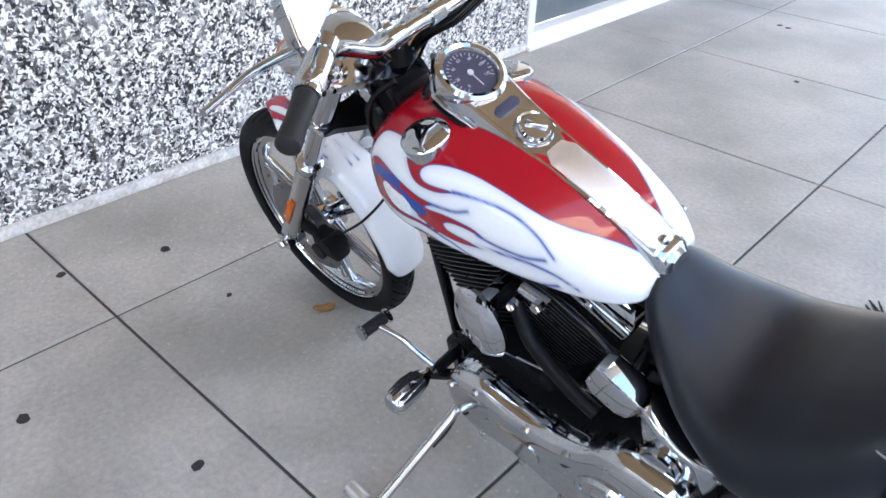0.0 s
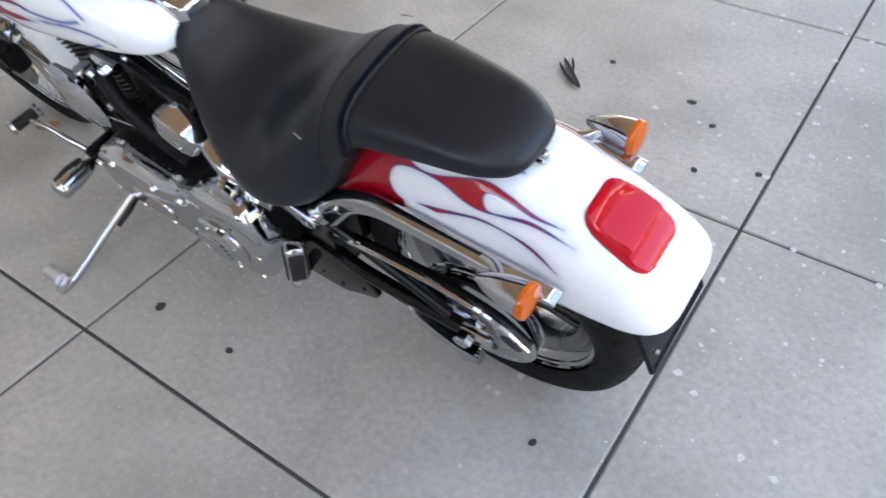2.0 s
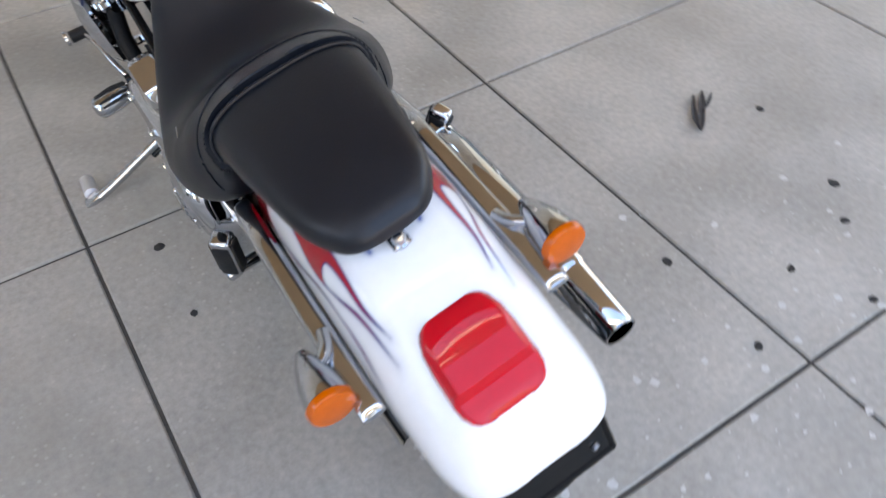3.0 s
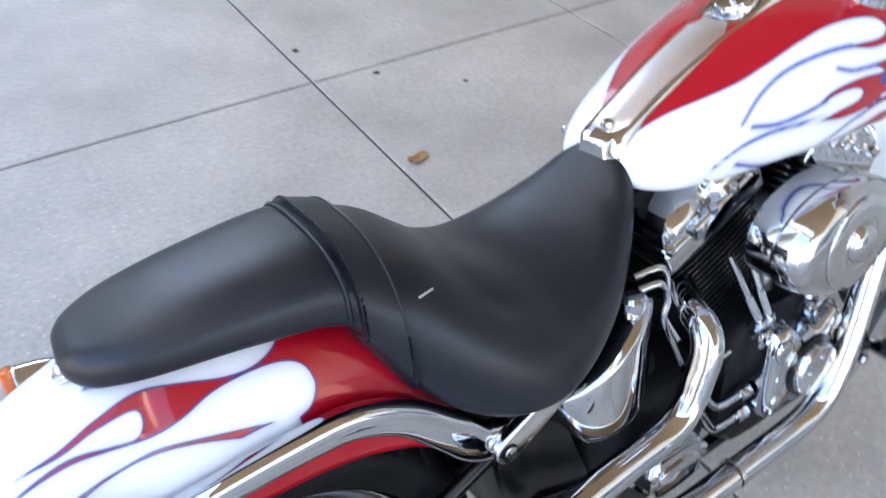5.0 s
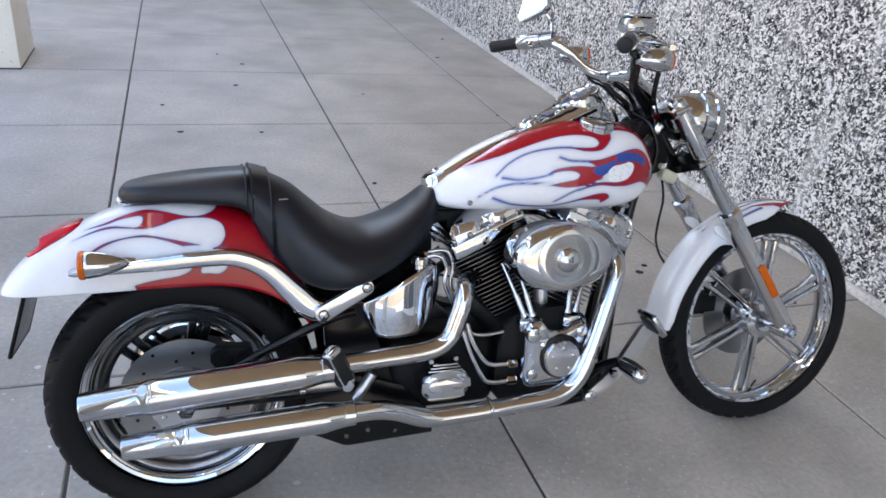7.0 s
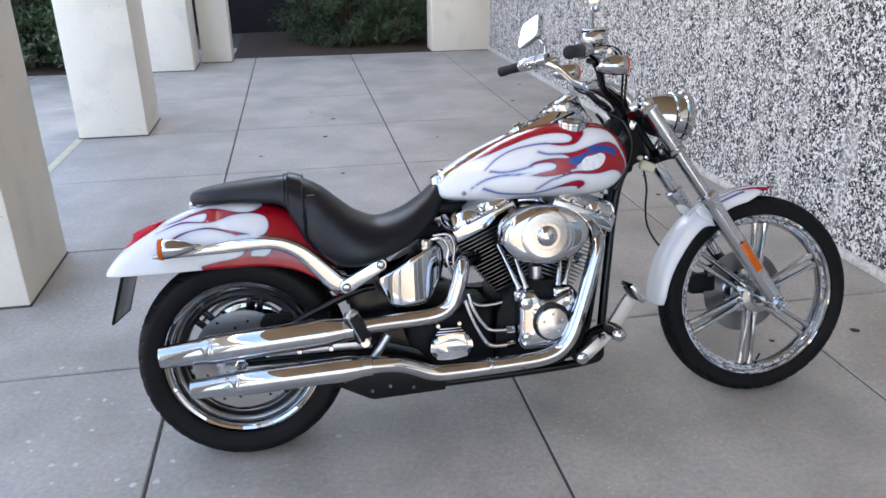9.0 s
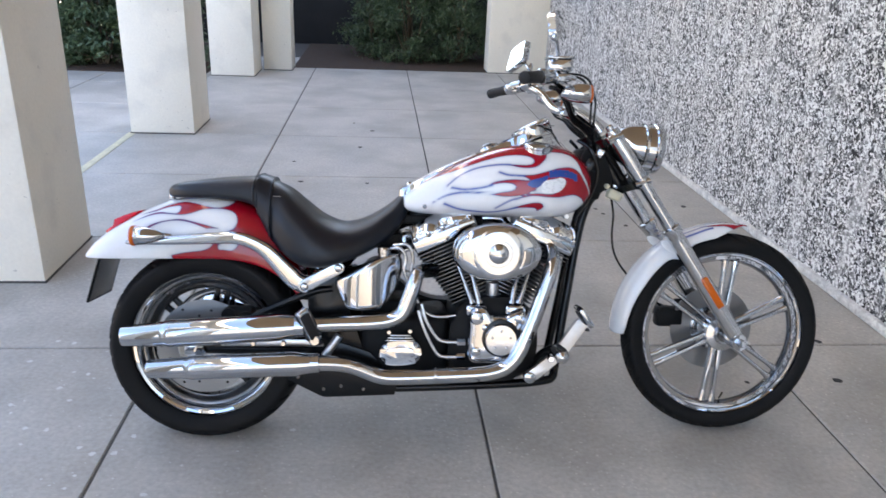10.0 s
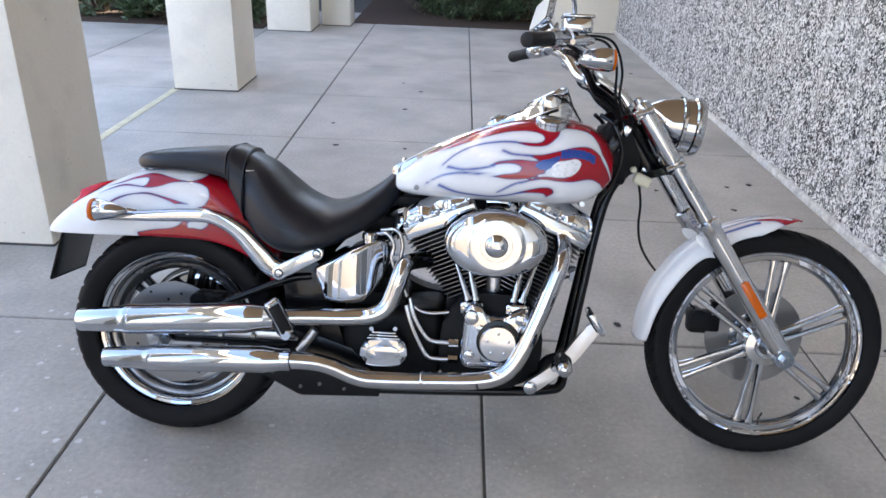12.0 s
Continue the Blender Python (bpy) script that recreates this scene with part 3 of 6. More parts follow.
def paint_mat(name):
    """White pearl under airbrushed red flames with violet-blue edges, all under clear coat."""
    m = mat(name, (0.74, 0.76, 0.79), 0.2, spec=0.28, coat=0.6, vary=0.03, scale=5)
    t = m.node_tree
    b = t.nodes["Principled BSDF"]
    white = b.inputs["Base Color"].links[0].from_socket

    uv = t.nodes.new("ShaderNodeUVMap")
    uv.uv_map = "flame_distance"
    split = t.nodes.new("ShaderNodeSeparateXYZ")
    t.links.new(uv.outputs[0], split.inputs[0])
    flame, stripe = split.outputs[0], split.outputs[1]
    grain = t.nodes.new("ShaderNodeTexNoise")
    grain.inputs["Scale"].default_value, grain.inputs["Detail"].default_value = 900, 1
    red = mix_rgb(t, ramp_of(t, grain.outputs[0], [(0.4, (0, 0, 0)), (0.75, (1, 1, 1))]), (0.3, 0.002, 0.01, 1), (0.4, 0.005, 0.018, 1))
    edge = ramp_of(t, flame, [(0.43, (0, 0, 0)), (0.468, (0.4, 0.4, 0.4)), (0.49, (0.92, 0.92, 0.92)), (0.505, (0.92, 0.92, 0.92)), (0.525, (0.42, 0.42, 0.42)), (0.57, (0.22, 0.22, 0.22)), (0.7, (0.09, 0.09, 0.09)), (0.95, (0, 0, 0))])
    body = mix_rgb(t, ramp_of(t, flame, [(0.495, (1, 1, 1)), (0.505, (0, 0, 0))]), white, red)
    c = mix_rgb(t, edge, body, (0.03, 0.045, 0.18, 1))
    line = ramp_of(t, stripe, [(0.5, (0.95, 0.95, 0.95)), (0.53, (0.6, 0.6, 0.6)), (0.6, (0.12, 0.12, 0.12)), (0.68, (0, 0, 0))])
    c = mix_rgb(t, line, c, (0.03, 0.075, 0.33, 1))
    emblem = t.nodes.new("ShaderNodeUVMap")
    emblem.uv_map = "emblem_distance"
    sides = t.nodes.new("ShaderNodeSeparateXYZ")
    t.links.new(emblem.outputs[0], sides.inputs[0])
    patch = t.nodes.new("ShaderNodeTexNoise")
    patch.inputs["Scale"].default_value, patch.inputs["Detail"].default_value = 55, 4
    frayed = t.nodes.new("ShaderNodeMath")
    frayed.operation = "MULTIPLY_ADD"
    frayed.inputs[1].default_value = 0.16
    t.links.new(patch.outputs[0], frayed.inputs[0])
    t.links.new(sides.outputs[0], frayed.inputs[2])
    c = mix_rgb(t, ramp_of(t, frayed.outputs[0], [(0.62, (1, 1, 1)), (0.64, (0, 0, 0))]), c, (0.012, 0.055, 0.28, 1))
    pale = ramp_of(t, patch.outputs[0], [(0.35, (0.6, 0.63, 0.66)), (0.5, (0.8, 0.82, 0.85))])
    c = mix_rgb(t, ramp_of(t, sides.outputs[1], [(0.49, (1, 1, 1)), (0.51, (0, 0, 0))]), c, pale)
    t.links.new(c, b.inputs["Base Color"])
    return m


FLAME_PAINT = paint_mat("flame_paint")


def in_blocks(fn, u, v, *rest, size=6000):
    return np.concatenate([fn(u[i : i + size], v[i : i + size], *rest) for i in range(0, len(u), size)])


def painted(ob, coords, reds, tails, stripes, blues=(), whites=()):
    """Stores, on each corner, how far it lies from the flames' edge, the pinstripes and the emblem."""
    u, v = coords[:, 0], coords[:, 1]
    d, s, bl, wh = (np.full(len(u), 1.0) for _ in range(4))
    for poly in reds:
        d = np.minimum(d, in_blocks(poly_distance, u, v, poly))
    for line in tails:
        d = np.minimum(d, in_blocks(line_distance, u, v, line, 0.0006))
        s = np.minimum(s, in_blocks(line_distance, u, v, line, 0.0008))
    for line, width in stripes:
        s = np.minimum(s, in_blocks(line_distance, u, v, line, width))
    for poly in blues:
        bl = np.minimum(bl, in_blocks(poly_distance, u, v, poly))
    for poly in whites:
        wh = np.minimum(wh, in_blocks(poly_distance, u, v, poly))
    corner = np.zeros(len(ob.data.loops), dtype=np.int32)
    ob.data.loops.foreach_get("vertex_index", corner)
    for name, pair in (("flame_distance", (d, s)), ("emblem_distance", (bl, wh))):
        uv = ob.data.uv_layers.new(name=name)
        uv.data.foreach_set("uv", np.clip(np.stack(pair, -1)[corner] * 25 + 0.5, 0, 1).astype(np.float32).ravel())


# flame outlines: along the bike, and down the skin from the top middle
TANK_TOP_FLAME = [(0.660, 0.000), (0.660, 0.000), (0.680, 0.040), (0.680, 0.040), (0.780, 0.100), (0.834, 0.118), (0.897, 0.127), (0.943, 0.134), (0.993, 0.147), (1.028, 0.163), (1.039, 0.180), (1.028, 0.191), (1.004, 0.190), (0.957, 0.177), (0.957, 0.177), (1.001, 0.198), (1.044, 0.200), (1.072, 0.175), (1.079, 0.157), (1.084, 0.141), (1.084, 0.141), (1.126, 0.132), (1.161, 0.130), (1.180, 0.145), (1.195, 0.170), (1.195, 0.170), (1.300, 0.195), (1.300, 0.195), (1.300, 0.000), (1.300, 0.000)]
TANK_MID_FLAME = [(0.999, 0.223), (0.999, 0.223), (1.039, 0.225), (1.084, 0.213), (1.124, 0.195), (1.158, 0.181), (1.185, 0.180), (1.200, 0.188), (1.200, 0.188), (1.300, 0.190), (1.300, 0.190), (1.300, 0.280), (1.300, 0.280), (1.195, 0.250), (1.195, 0.250), (1.165, 0.262), (1.120, 0.287), (1.081, 0.294), (1.039, 0.290), (1.007, 0.291), (0.982, 0.293), (0.982, 0.293), (1.007, 0.286), (1.039, 0.283), (1.081, 0.285), (1.105, 0.278), (1.128, 0.253), (1.138, 0.233), (1.122, 0.230), (1.091, 0.239), (1.067, 0.250), (1.054, 0.261), (1.020, 0.280), (0.990, 0.283), (0.948, 0.274), (0.903, 0.251), (0.903, 0.251), (0.931, 0.257), (0.968, 0.263), (0.982, 0.257), (0.976, 0.246), (0.957, 0.236), (0.926, 0.227), (0.894, 0.223), (0.894, 0.223), (0.917, 0.219), (0.951, 0.225), (0.982, 0.232), (1.012, 0.240), (1.026, 0.240), (1.015, 0.233)]
TANK_LOW_FLAME = [(0.971, 0.320), (0.971, 0.320), (1.009, 0.315), (1.041, 0.312), (1.062, 0.315), (1.069, 0.327), (1.052, 0.343), (1.052, 0.343), (1.044, 0.331), (1.018, 0.326)]
TANK_TAILS = [
    [(0.965, 0.179), (0.914, 0.161), (0.858, 0.146), (0.810, 0.145), (0.775, 0.155)],
    [(1.007, 0.226), (0.960, 0.212), (0.931, 0.193)],
    [(0.911, 0.226), (0.872, 0.218), (0.826, 0.199), (0.787, 0.170)],
    [(0.914, 0.253), (0.856, 0.224), (0.810, 0.200), (0.768, 0.183), (0.732, 0.178)],
    [(0.993, 0.291), (0.965, 0.292), (0.923, 0.303)],
    [(0.988, 0.321), (0.943, 0.322), (0.903, 0.314), (0.853, 0.285), (0.810, 0.252), (0.765, 0.205)],
]
EMBLEM_BLUE = [[(1.018, 0.251), (1.034, 0.241), (1.056, 0.238), (1.078, 0.229), (1.074, 0.242), (1.052, 0.261), (1.031, 0.262)]]
for k in range(7):  # a bowed row of blue blocks
    bx, by = 1.089 + 0.0132 * k, 0.2235 - 0.0048 * k + 0.0003 * k * k
    EMBLEM_BLUE.append([(bx - 0.0048, by - 0.008), (bx + 0.0048, by - 0.0115), (bx + 0.0052, by + 0.0075), (bx - 0.0044, by + 0.011)])
EMBLEM_WHITE = [
    [(1.059, 0.257), (1.074, 0.244), (1.100, 0.237), (1.122, 0.227), (1.136, 0.231), (1.132, 0.251), (1.113, 0.274), (1.086, 0.282), (1.062, 0.280)],
]
TANK_RED = [TANK_TOP_FLAME, TANK_MID_FLAME, TANK_LOW_FLAME]
FENDER_RED = [
    [(-0.171, 0.074), (-0.171, 0.074), (-0.128, 0.080), (-0.087, 0.076), (-0.046, 0.074), (-0.003, 0.088), (0.037, 0.100), (0.069, 0.100), (0.096, 0.086), (0.110, 0.064), (0.105, 0.052), (0.105, 0.052), (0.250, 0.000), (0.250, 0.000), (0.330, 0.000), (0.330, 0.000), (0.330, 0.200), (0.330, 0.200), (0.100, 0.200), (0.100, 0.200), (0.098, 0.172), (0.098, 0.172), (0.112, 0.163), (0.121, 0.150), (0.126, 0.132), (0.119, 0.111), (0.096, 0.103), (0.053, 0.105), (0.019, 0.110), (-0.015, 0.121), (-0.046, 0.122), (-0.087, 0.110), (-0.128, 0.097), (-0.194, 0.087), (-0.194, 0.087), (-0.128, 0.092), (-0.087, 0.107), (-0.060, 0.115), (-0.049, 0.104), (-0.053, 0.089), (-0.087, 0.085), (-0.128, 0.085)],
    [(-0.180, 0.144), (-0.180, 0.144), (-0.137, 0.130), (-0.089, 0.132), (-0.049, 0.136), (-0.008, 0.149), (0.033, 0.160), (0.069, 0.167), (0.069, 0.167), (0.033, 0.170), (0.033, 0.170), (-0.010, 0.153), (-0.049, 0.140), (-0.089, 0.134), (-0.132, 0.135)],
    [(0.291, 0.175), (0.291, 0.175), (0.262, 0.184), (0.262, 0.184), (0.223, 0.191), (0.178, 0.194), (0.135, 0.201), (0.123, 0.217), (0.108, 0.229), (0.087, 0.231), (0.071, 0.232), (0.069, 0.222), (0.076, 0.215), (0.076, 0.215), (0.056, 0.216), (0.042, 0.230), (0.010, 0.240), (-0.073, 0.243), (-0.073, 0.243), (-0.050, 0.300), (-0.050, 0.300), (0.330, 0.400), (0.330, 0.400)],
]
FENDER_LINES = [
    [(0.065, 0.050), (0.026, 0.058), (-0.028, 0.058), (-0.087, 0.035)],
]
tank_rings = [[tank_point(x, k) for k in range(SECTION)] for x in tank_xs()]
tank = fine("fuel_tank", loft(tank_rings), FLAME_PAINT, bike, "white fuel tank airbrushed with red flames")
coords = []
for ring in tank_rings:
    n = SECTION
    q = n // 4
    down = {q: 0.0}
    for step in (1, -1):
        d, i = 0.0, q
        for _ in range(n // 2):
            j = (i + step) % n
            d += math.dist(ring[i], ring[j])
            down[j] = d if j not in down else min(d, down[j])
            i = j
    coords += [(ring[k][0], down[k]) for k in range(n)]
painted(tank, np.array(coords), [smooth_loop(p) for p in TANK_RED], [smooth_line(l) for l in TANK_TAILS], [], [smooth_loop(EMBLEM_BLUE[0])] + EMBLEM_BLUE[1:], [smooth_loop(p) for p in EMBLEM_WHITE])

fender_rings = [[fender_point(x, j) for j in range(145)] for x in fender_xs()]
fender = fine("rear_fender", loft(fender_rings, False, False), FLAME_PAINT, bike, "white rear fender airbrushed with red flames")
coords = []
for ring in fender_rings:
    half = [0.0]
    for j in range(72, 144):
        half.append(half[-1] + math.dist(ring[j], ring[j + 1]))
    coords += [(ring[j][0], half[abs(j - 72)]) for j in range(145)]
painted(fender, np.array(coords), [smooth_loop(p) for p in FENDER_RED], [], [(smooth_line(l), 0.0022) for l in FENDER_LINES])
thick = fender.modifiers.new("thickness", "SOLIDIFY")
thick.thickness, thick.offset = 0.004, -1

# front fender: arc about the front axle ---------------------------------------
rings, coords = [], []
for k in range(90):
    a = radians(180 - 100 * k / 89)
    u = k / 89
    w = 0.062 * min(1, (0.35 + 4.5 * (1 - u)) if u > 0.85 else 1, 0.8 + 4 * u if u < 0.05 else 1)
    depth = (0.044 - 0.016 * max(0.0, 1 - u / 0.3)) * (1 if u < 0.8 else max(0.12, 1 - (u - 0.8) / 0.2)) + 0.028 * math.exp(-((u - 0.58) / 0.05) ** 2)
    r0 = 0.377
    ring = []
    for j in range(41):
        b = math.pi * j / 40
        c, s = math.cos(b), math.sin(b)
        rr = r0 - depth * (1 - abs(s) ** 0.75)
        ring.append((FRONT.x + rr * math.cos(a), w * math.copysign(abs(c) ** 0.65, c), FRONT.z + rr * math.sin(a)))
    rings.append(ring)
    half = [0.0]
    for j in range(20, 40):
        half.append(half[-1] + math.dist(ring[j], ring[j + 1]))
    coords += [(u, half[abs(j - 20)]) for j in range(41)]
front_fender = fine("front_fender", steered(loft(rings, False, False)), FLAME_PAINT, bike, "white front fender with a red flamed tip")
TIP_RED = smooth_loop([(0.78, 0.0), (0.78, 0.0), (0.84, 0.012), (0.9, 0.014), (0.945, 0.022), (0.945, 0.034), (0.9, 0.036), (0.82, 0.033), (0.75, 0.03), (0.75, 0.03), (0.82, 0.045), (0.9, 0.055), (1.2, 0.09), (1.2, 0.09), (1.2, 0.0), (1.2, 0.0)])
painted(front_fender, np.array(coords), [TIP_RED], [smooth_line([(0.78, 0.031), (0.7, 0.036), (0.62, 0.03)])], [(smooth_line([(0.85, 0.006), (0.74, 0.012), (0.6, 0.004), (0.5, 0.012)]), 0.0025), (smooth_line([(0.8, 0.05), (0.68, 0.055), (0.58, 0.045)]), 0.0025)])
thick = front_fender.modifiers.new("thickness", "SOLIDIFY")
thick.thickness, thick.offset = 0.0035, -1

# seat ------------------------------------------------------------------------
SEAT_TOP = smooth_at([(-0.102, 0.79), (-0.097, 0.803), (-0.07, 0.818), (0.032, 0.834), (0.147, 0.843), (0.205, 0.84), (0.277, 0.809), (0.335, 0.762), (0.384, 0.724), (0.451, 0.7), (0.524, 0.718), (0.589, 0.757), (0.63, 0.79), (0.648, 0.795), (0.66, 0.785)])
SEAT_LOW = smooth_at([(-0.102, 0.784), (-0.08, 0.772), (-0.038, 0.773), (0.077, 0.769), (0.17, 0.753), (0.21, 0.69), (0.246, 0.628), (0.309, 0.577), (0.387, 0.567), (0.497, 0.599), (0.59, 0.65), (0.64, 0.705), (0.66, 0.75)])
SEAT_W = smooth_at([(-0.102, 0.018), (-0.096, 0.044), (-0.07, 0.07), (-0.02, 0.091), (0.1, 0.109), (0.2, 0.124), (0.28, 0.17), (0.36, 0.2), (0.43, 0.2), (0.52, 0.165), (0.6, 0.112), (0.645, 0.07), (0.66, 0.04)])


def seat_ring(x, grow=0.0, n=64):
    zt, zb, w = (float(np.interp(x, *c)) for c in (SEAT_TOP, SEAT_LOW, SEAT_W))
    ring = []
    for k in range(n):
        a = 2 * math.pi * k / n
        c, s = math.cos(a), math.sin(a)
        pad = min(1.0, max(0.0, (0.24 - x) / 0.08))
        y = (w + grow) * math.copysign(abs(c) ** (0.8 - 0.16 * pad if s > 0 else 0.35), c)
        cz = zb + (zt - zb) * 0.3
        z = cz + (zt + grow - cz) * abs(s) ** (0.9 - 0.2 * pad) if s > 0 else cz - (cz - zb + grow) * abs(s) ** 0.6
        ring.append((x, y, z))
    return ring


seat = fine("seat", loft([seat_ring(-0.102 + 0.762 * (0.5 - 0.5 * math.cos(math.pi * k / 99))) for k in range(100)]), LEATHER, bike, "black vinyl stepped two-up seat")
strap_rings = []
for x, lift in ((0.186, 0.001), (0.1865, 0.008), (0.209, 0.0085), (0.2315, 0.008), (0.232, 0.001)):
    strap_rings.append(seat_ring(x, lift))
strap = fine("grab_strap", loft(strap_rings), LEATHER, seat, "black strap across the seat")
for x in (0.189, 0.229):
    line = sorted((Vector(p) for p in seat_ring(x, 0.0085) if p[2] > at_x(((0.18, 0.735), (0.24, 0.66)), x)), key=lambda p: p.y)
    fine("strap_edge", tube(line, 0.0018, 6), LEATHER, strap, "stitched strap edge")
welt = sorted((Vector(p) for p in seat_ring(0.176, 0.002) if p[2] > 0.768), key=lambda p: p.y)
fine("piping", tube(welt, 0.0028, 8), LEATHER, seat, "raised seam piping")
for sgn in (-1, 1):
    fine("seat_badge", moved(box(0, 0, 0, 0.022, 0.0014, 0.003, 0.0006), Matrix.Translation((0.254, sgn * 0.149, 0.788)) @ Matrix.Rotation(radians(-14 * sgn), 4, "Z") @ Matrix.Rotation(radians(sgn * 24), 4, "X")), SATIN, seat, "small bright badge on the seat flank")
fine("seat_nut", joined(turned([(0, 0), (0.011, 0), (0.012, 0.004), (0.009, 0.006), (0.009, 0.011), (0.006, 0.016), (0, 0.018)], 20, "Z", (-0.1, 0, 0.764)), box(-0.09, 0, 0.764, 0.035, 0.024, 0.004, 0.0015)), CHROME, bike, "chrome acorn nut behind the seat")

# console and caps ------------------------------------------------------------
CON_Z = smooth_at([(0.628, 0.806), (0.64, 0.815), (0.66, 0.823), (0.764, 0.88), (0.891, 0.934), (0.96, 0.966), (1.0, 0.988), (1.05, 1.012), (1.09, 1.026), (1.105, 1.026)])
CON_W = smooth_at([(0.628, 0.024), (0.632, 0.031), (0.645, 0.037), (0.67, 0.04), (0.75, 0.042), (0.85, 0.046), (0.95, 0.052), (1.0, 0.057), (1.05, 0.064), (1.09, 0.058), (1.105, 0.052)])
rings = []
for k in range(64):
    x = 0.628 + 0.477 * k / 63
    z, w = float(np.interp(x, *CON_Z)), float(np.interp(x, *CON_W))
    skirt = 0.05 + 0.03 * max(0, (x - 0.95) / 0.15)
    rings.append([(x, y * w + math.copysign(dy, y), z + dz) for y, dy, dz in ((-1, 0.005, -skirt), (-1, 0.005, -0.034), (-1, 0.0045, -0.03), (-1, 0.003, -0.029), (-1, 0.0, -0.014), (-0.93, 0, -0.002), (-0.84, 0, 0.0015), (-0.78, 0, -0.0015), (-0.4, 0, 0.001), (0.4, 0, 0.001), (0.78, 0, -0.0015), (0.84, 0, 0.0015), (0.93, 0, -0.002), (1, 0.0, -0.014), (1, 0.003, -0.029), (1, 0.0045, -0.03), (1, 0.005, -0.034), (1, 0.005, -skirt))])
console = fine("tank_console", loft(rings, True, True), CHROME, bike, "long chrome tank console", 32)
for sgn in (-1, 1):
    bead, seam = [], []
    for k in range(48):
        x = 0.64 + 0.44 * k / 47
        z, w = float(np.interp(x, *CON_Z)), float(np.interp(x, *CON_W))
        bead.append((x, sgn * (w + 0.005), z - 0.03))
        seam.append((x, sgn * (w + 0.011), z - 0.036))
    fine("console_bead", tube(bead, 0.0042, 10), CHROME, console, "raised chrome bead along the console")
    # black tube drawn in place of the dark gap between console and tank
    fine("console_seam", tube(seam, 0.0035, 8), BLACK_PAINT, console, "black strip standing in for the dark gap beside the console")
strip = []
for k in range(24):
    x = 0.652 + 0.222 * k / 23
    z, w = float(np.interp(x, *CON_Z)), float(np.interp(x, *CON_W))
    end = min(1.0, 0.6 + 0.4 * min(k, 23 - k) / 2)
    strip.append([(x, y * w * 0.74 * end, z + dz) for y, dz in ((-1, -0.004), (-1, 0.0012), (-0.94, 0.0026), (0, 0.0034), (0.94, 0.0026), (1, 0.0012), (1, -0.004))])
fine("console_strip", loft(strip), SATIN_PALE, console, "pale satin strip along the console")
SPEEDO = Matrix.Translation((1.05, 0, 1.018)) @ Matrix.Rotation(radians(-28), 4, "Y")
speedo = fine("speedometer", moved(turned([(0.0, -0.07), (0.062, -0.07), (0.066, -0.02), (0.0675, -0.004), (0.065, 0.004), (0.058, 0.008), (0.051, 0.006), (0.048, 0.001), (0.0475, -0.003), (0.0, -0.003)], 56, "Z"), SPEEDO), CHROME, bike, "chrome speedometer housing")
fine("dial", moved(turned([(0, -0.0022), (0.0474, -0.0022), (0.0474, -0.0028)], 48, "Z"), SPEEDO), DIAL, speedo, "dark speedometer dial")
ticks = []
for k in range(25):
    a = radians(-130 + 260 * k / 24 + 180)
    r0 = 0.039 if k % 2 else 0.0365
    ticks.append(moved(box(0, 0, 0, 0.0009 if k % 2 else 0.0016, 0.0435 - r0, 0.0004), SPEEDO @ Matrix.Rotation(a + math.pi / 2, 4, "Z") @ Matrix.Translation((0, (r0 + 0.0435) / 2, -0.0017))))
fine("dial_marks", joined(*ticks), INK_WHITE, speedo)
fine("needle", joined(moved(box(-0.018, 0, -0.0012, 0.03, 0.0022, 0.0008), SPEEDO), moved(turned([(0, 0.001), (0.006, 0), (0.006, -0.002)], 16, "Z"), SPEEDO)), INK_WHITE, speedo, "pale speedometer needle")


def dial_text(body, r, deg, size):
    cu = bpy.data.curves.new("dial_number", "FONT")
    cu.body, cu.size, cu.align_x, cu.align_y, cu.extrude = body, size, "CENTER", "CENTER", 0.0002
    ob = new("dial_number", cu)
    me = bpy.data.meshes.new_from_object(ob)
    bpy.data.objects.remove(ob)
    me.materials.append(INK_WHITE)
    ob = new("dial_number", me)
    ob.parent = speedo
    a = radians(deg)
    ob.matrix_basis = SPEEDO @ Matrix.Translation((-r * math.cos(a), r * math.sin(a), -0.0014)) @ Matrix.Rotation(-math.pi / 2, 4, "Z")


for k in range(7):
    dial_text(str(20 * k), 0.0305, 50 + 260 * k / 6, 0.0085)
key_at = Matrix.Translation((0.915, 0, 0.949)) @ Matrix.Rotation(radians(-27), 4, "Y")
switch = fine("ignition_switch", moved(turned([(0.036, -0.012), (0.036, 0.0), (0.033, 0.005), (0.029, 0.004), (0.026, 0.008), (0.0, 0.011)], 40, "Z"), key_at), CHROME, console, "round chrome ignition switch")
fine("switch_knob", moved(box(0, 0, 0.011, 0.04, 0.01, 0.008, 0.003), key_at @ Matrix.Rotation(radians(35), 4, "Z")), CHROME, switch)
fine("lamp_strip", moved(plate([(0.011 * math.cos(q), math.copysign(0.018, math.sin(q)) + 0.011 * math.sin(q)) for q in (2 * math.pi * (k + 0.5) / 28 for k in range(28))], -0.004, 0.004, 0.001, "XY"), Matrix.Translation((0.972, 0, 0.973)) @ Matrix.Rotation(radians(-26), 4, "Y")), DIAL, console, "dark warning lamp strip")
fine("console_nut", turned([(0, 0), (0.011, 0), (0.01, 0.006), (0.005, 0.01), (0, 0.011)], 20, "Z", (0.66, 0, 0.824)), CHROME, console)
rings = []
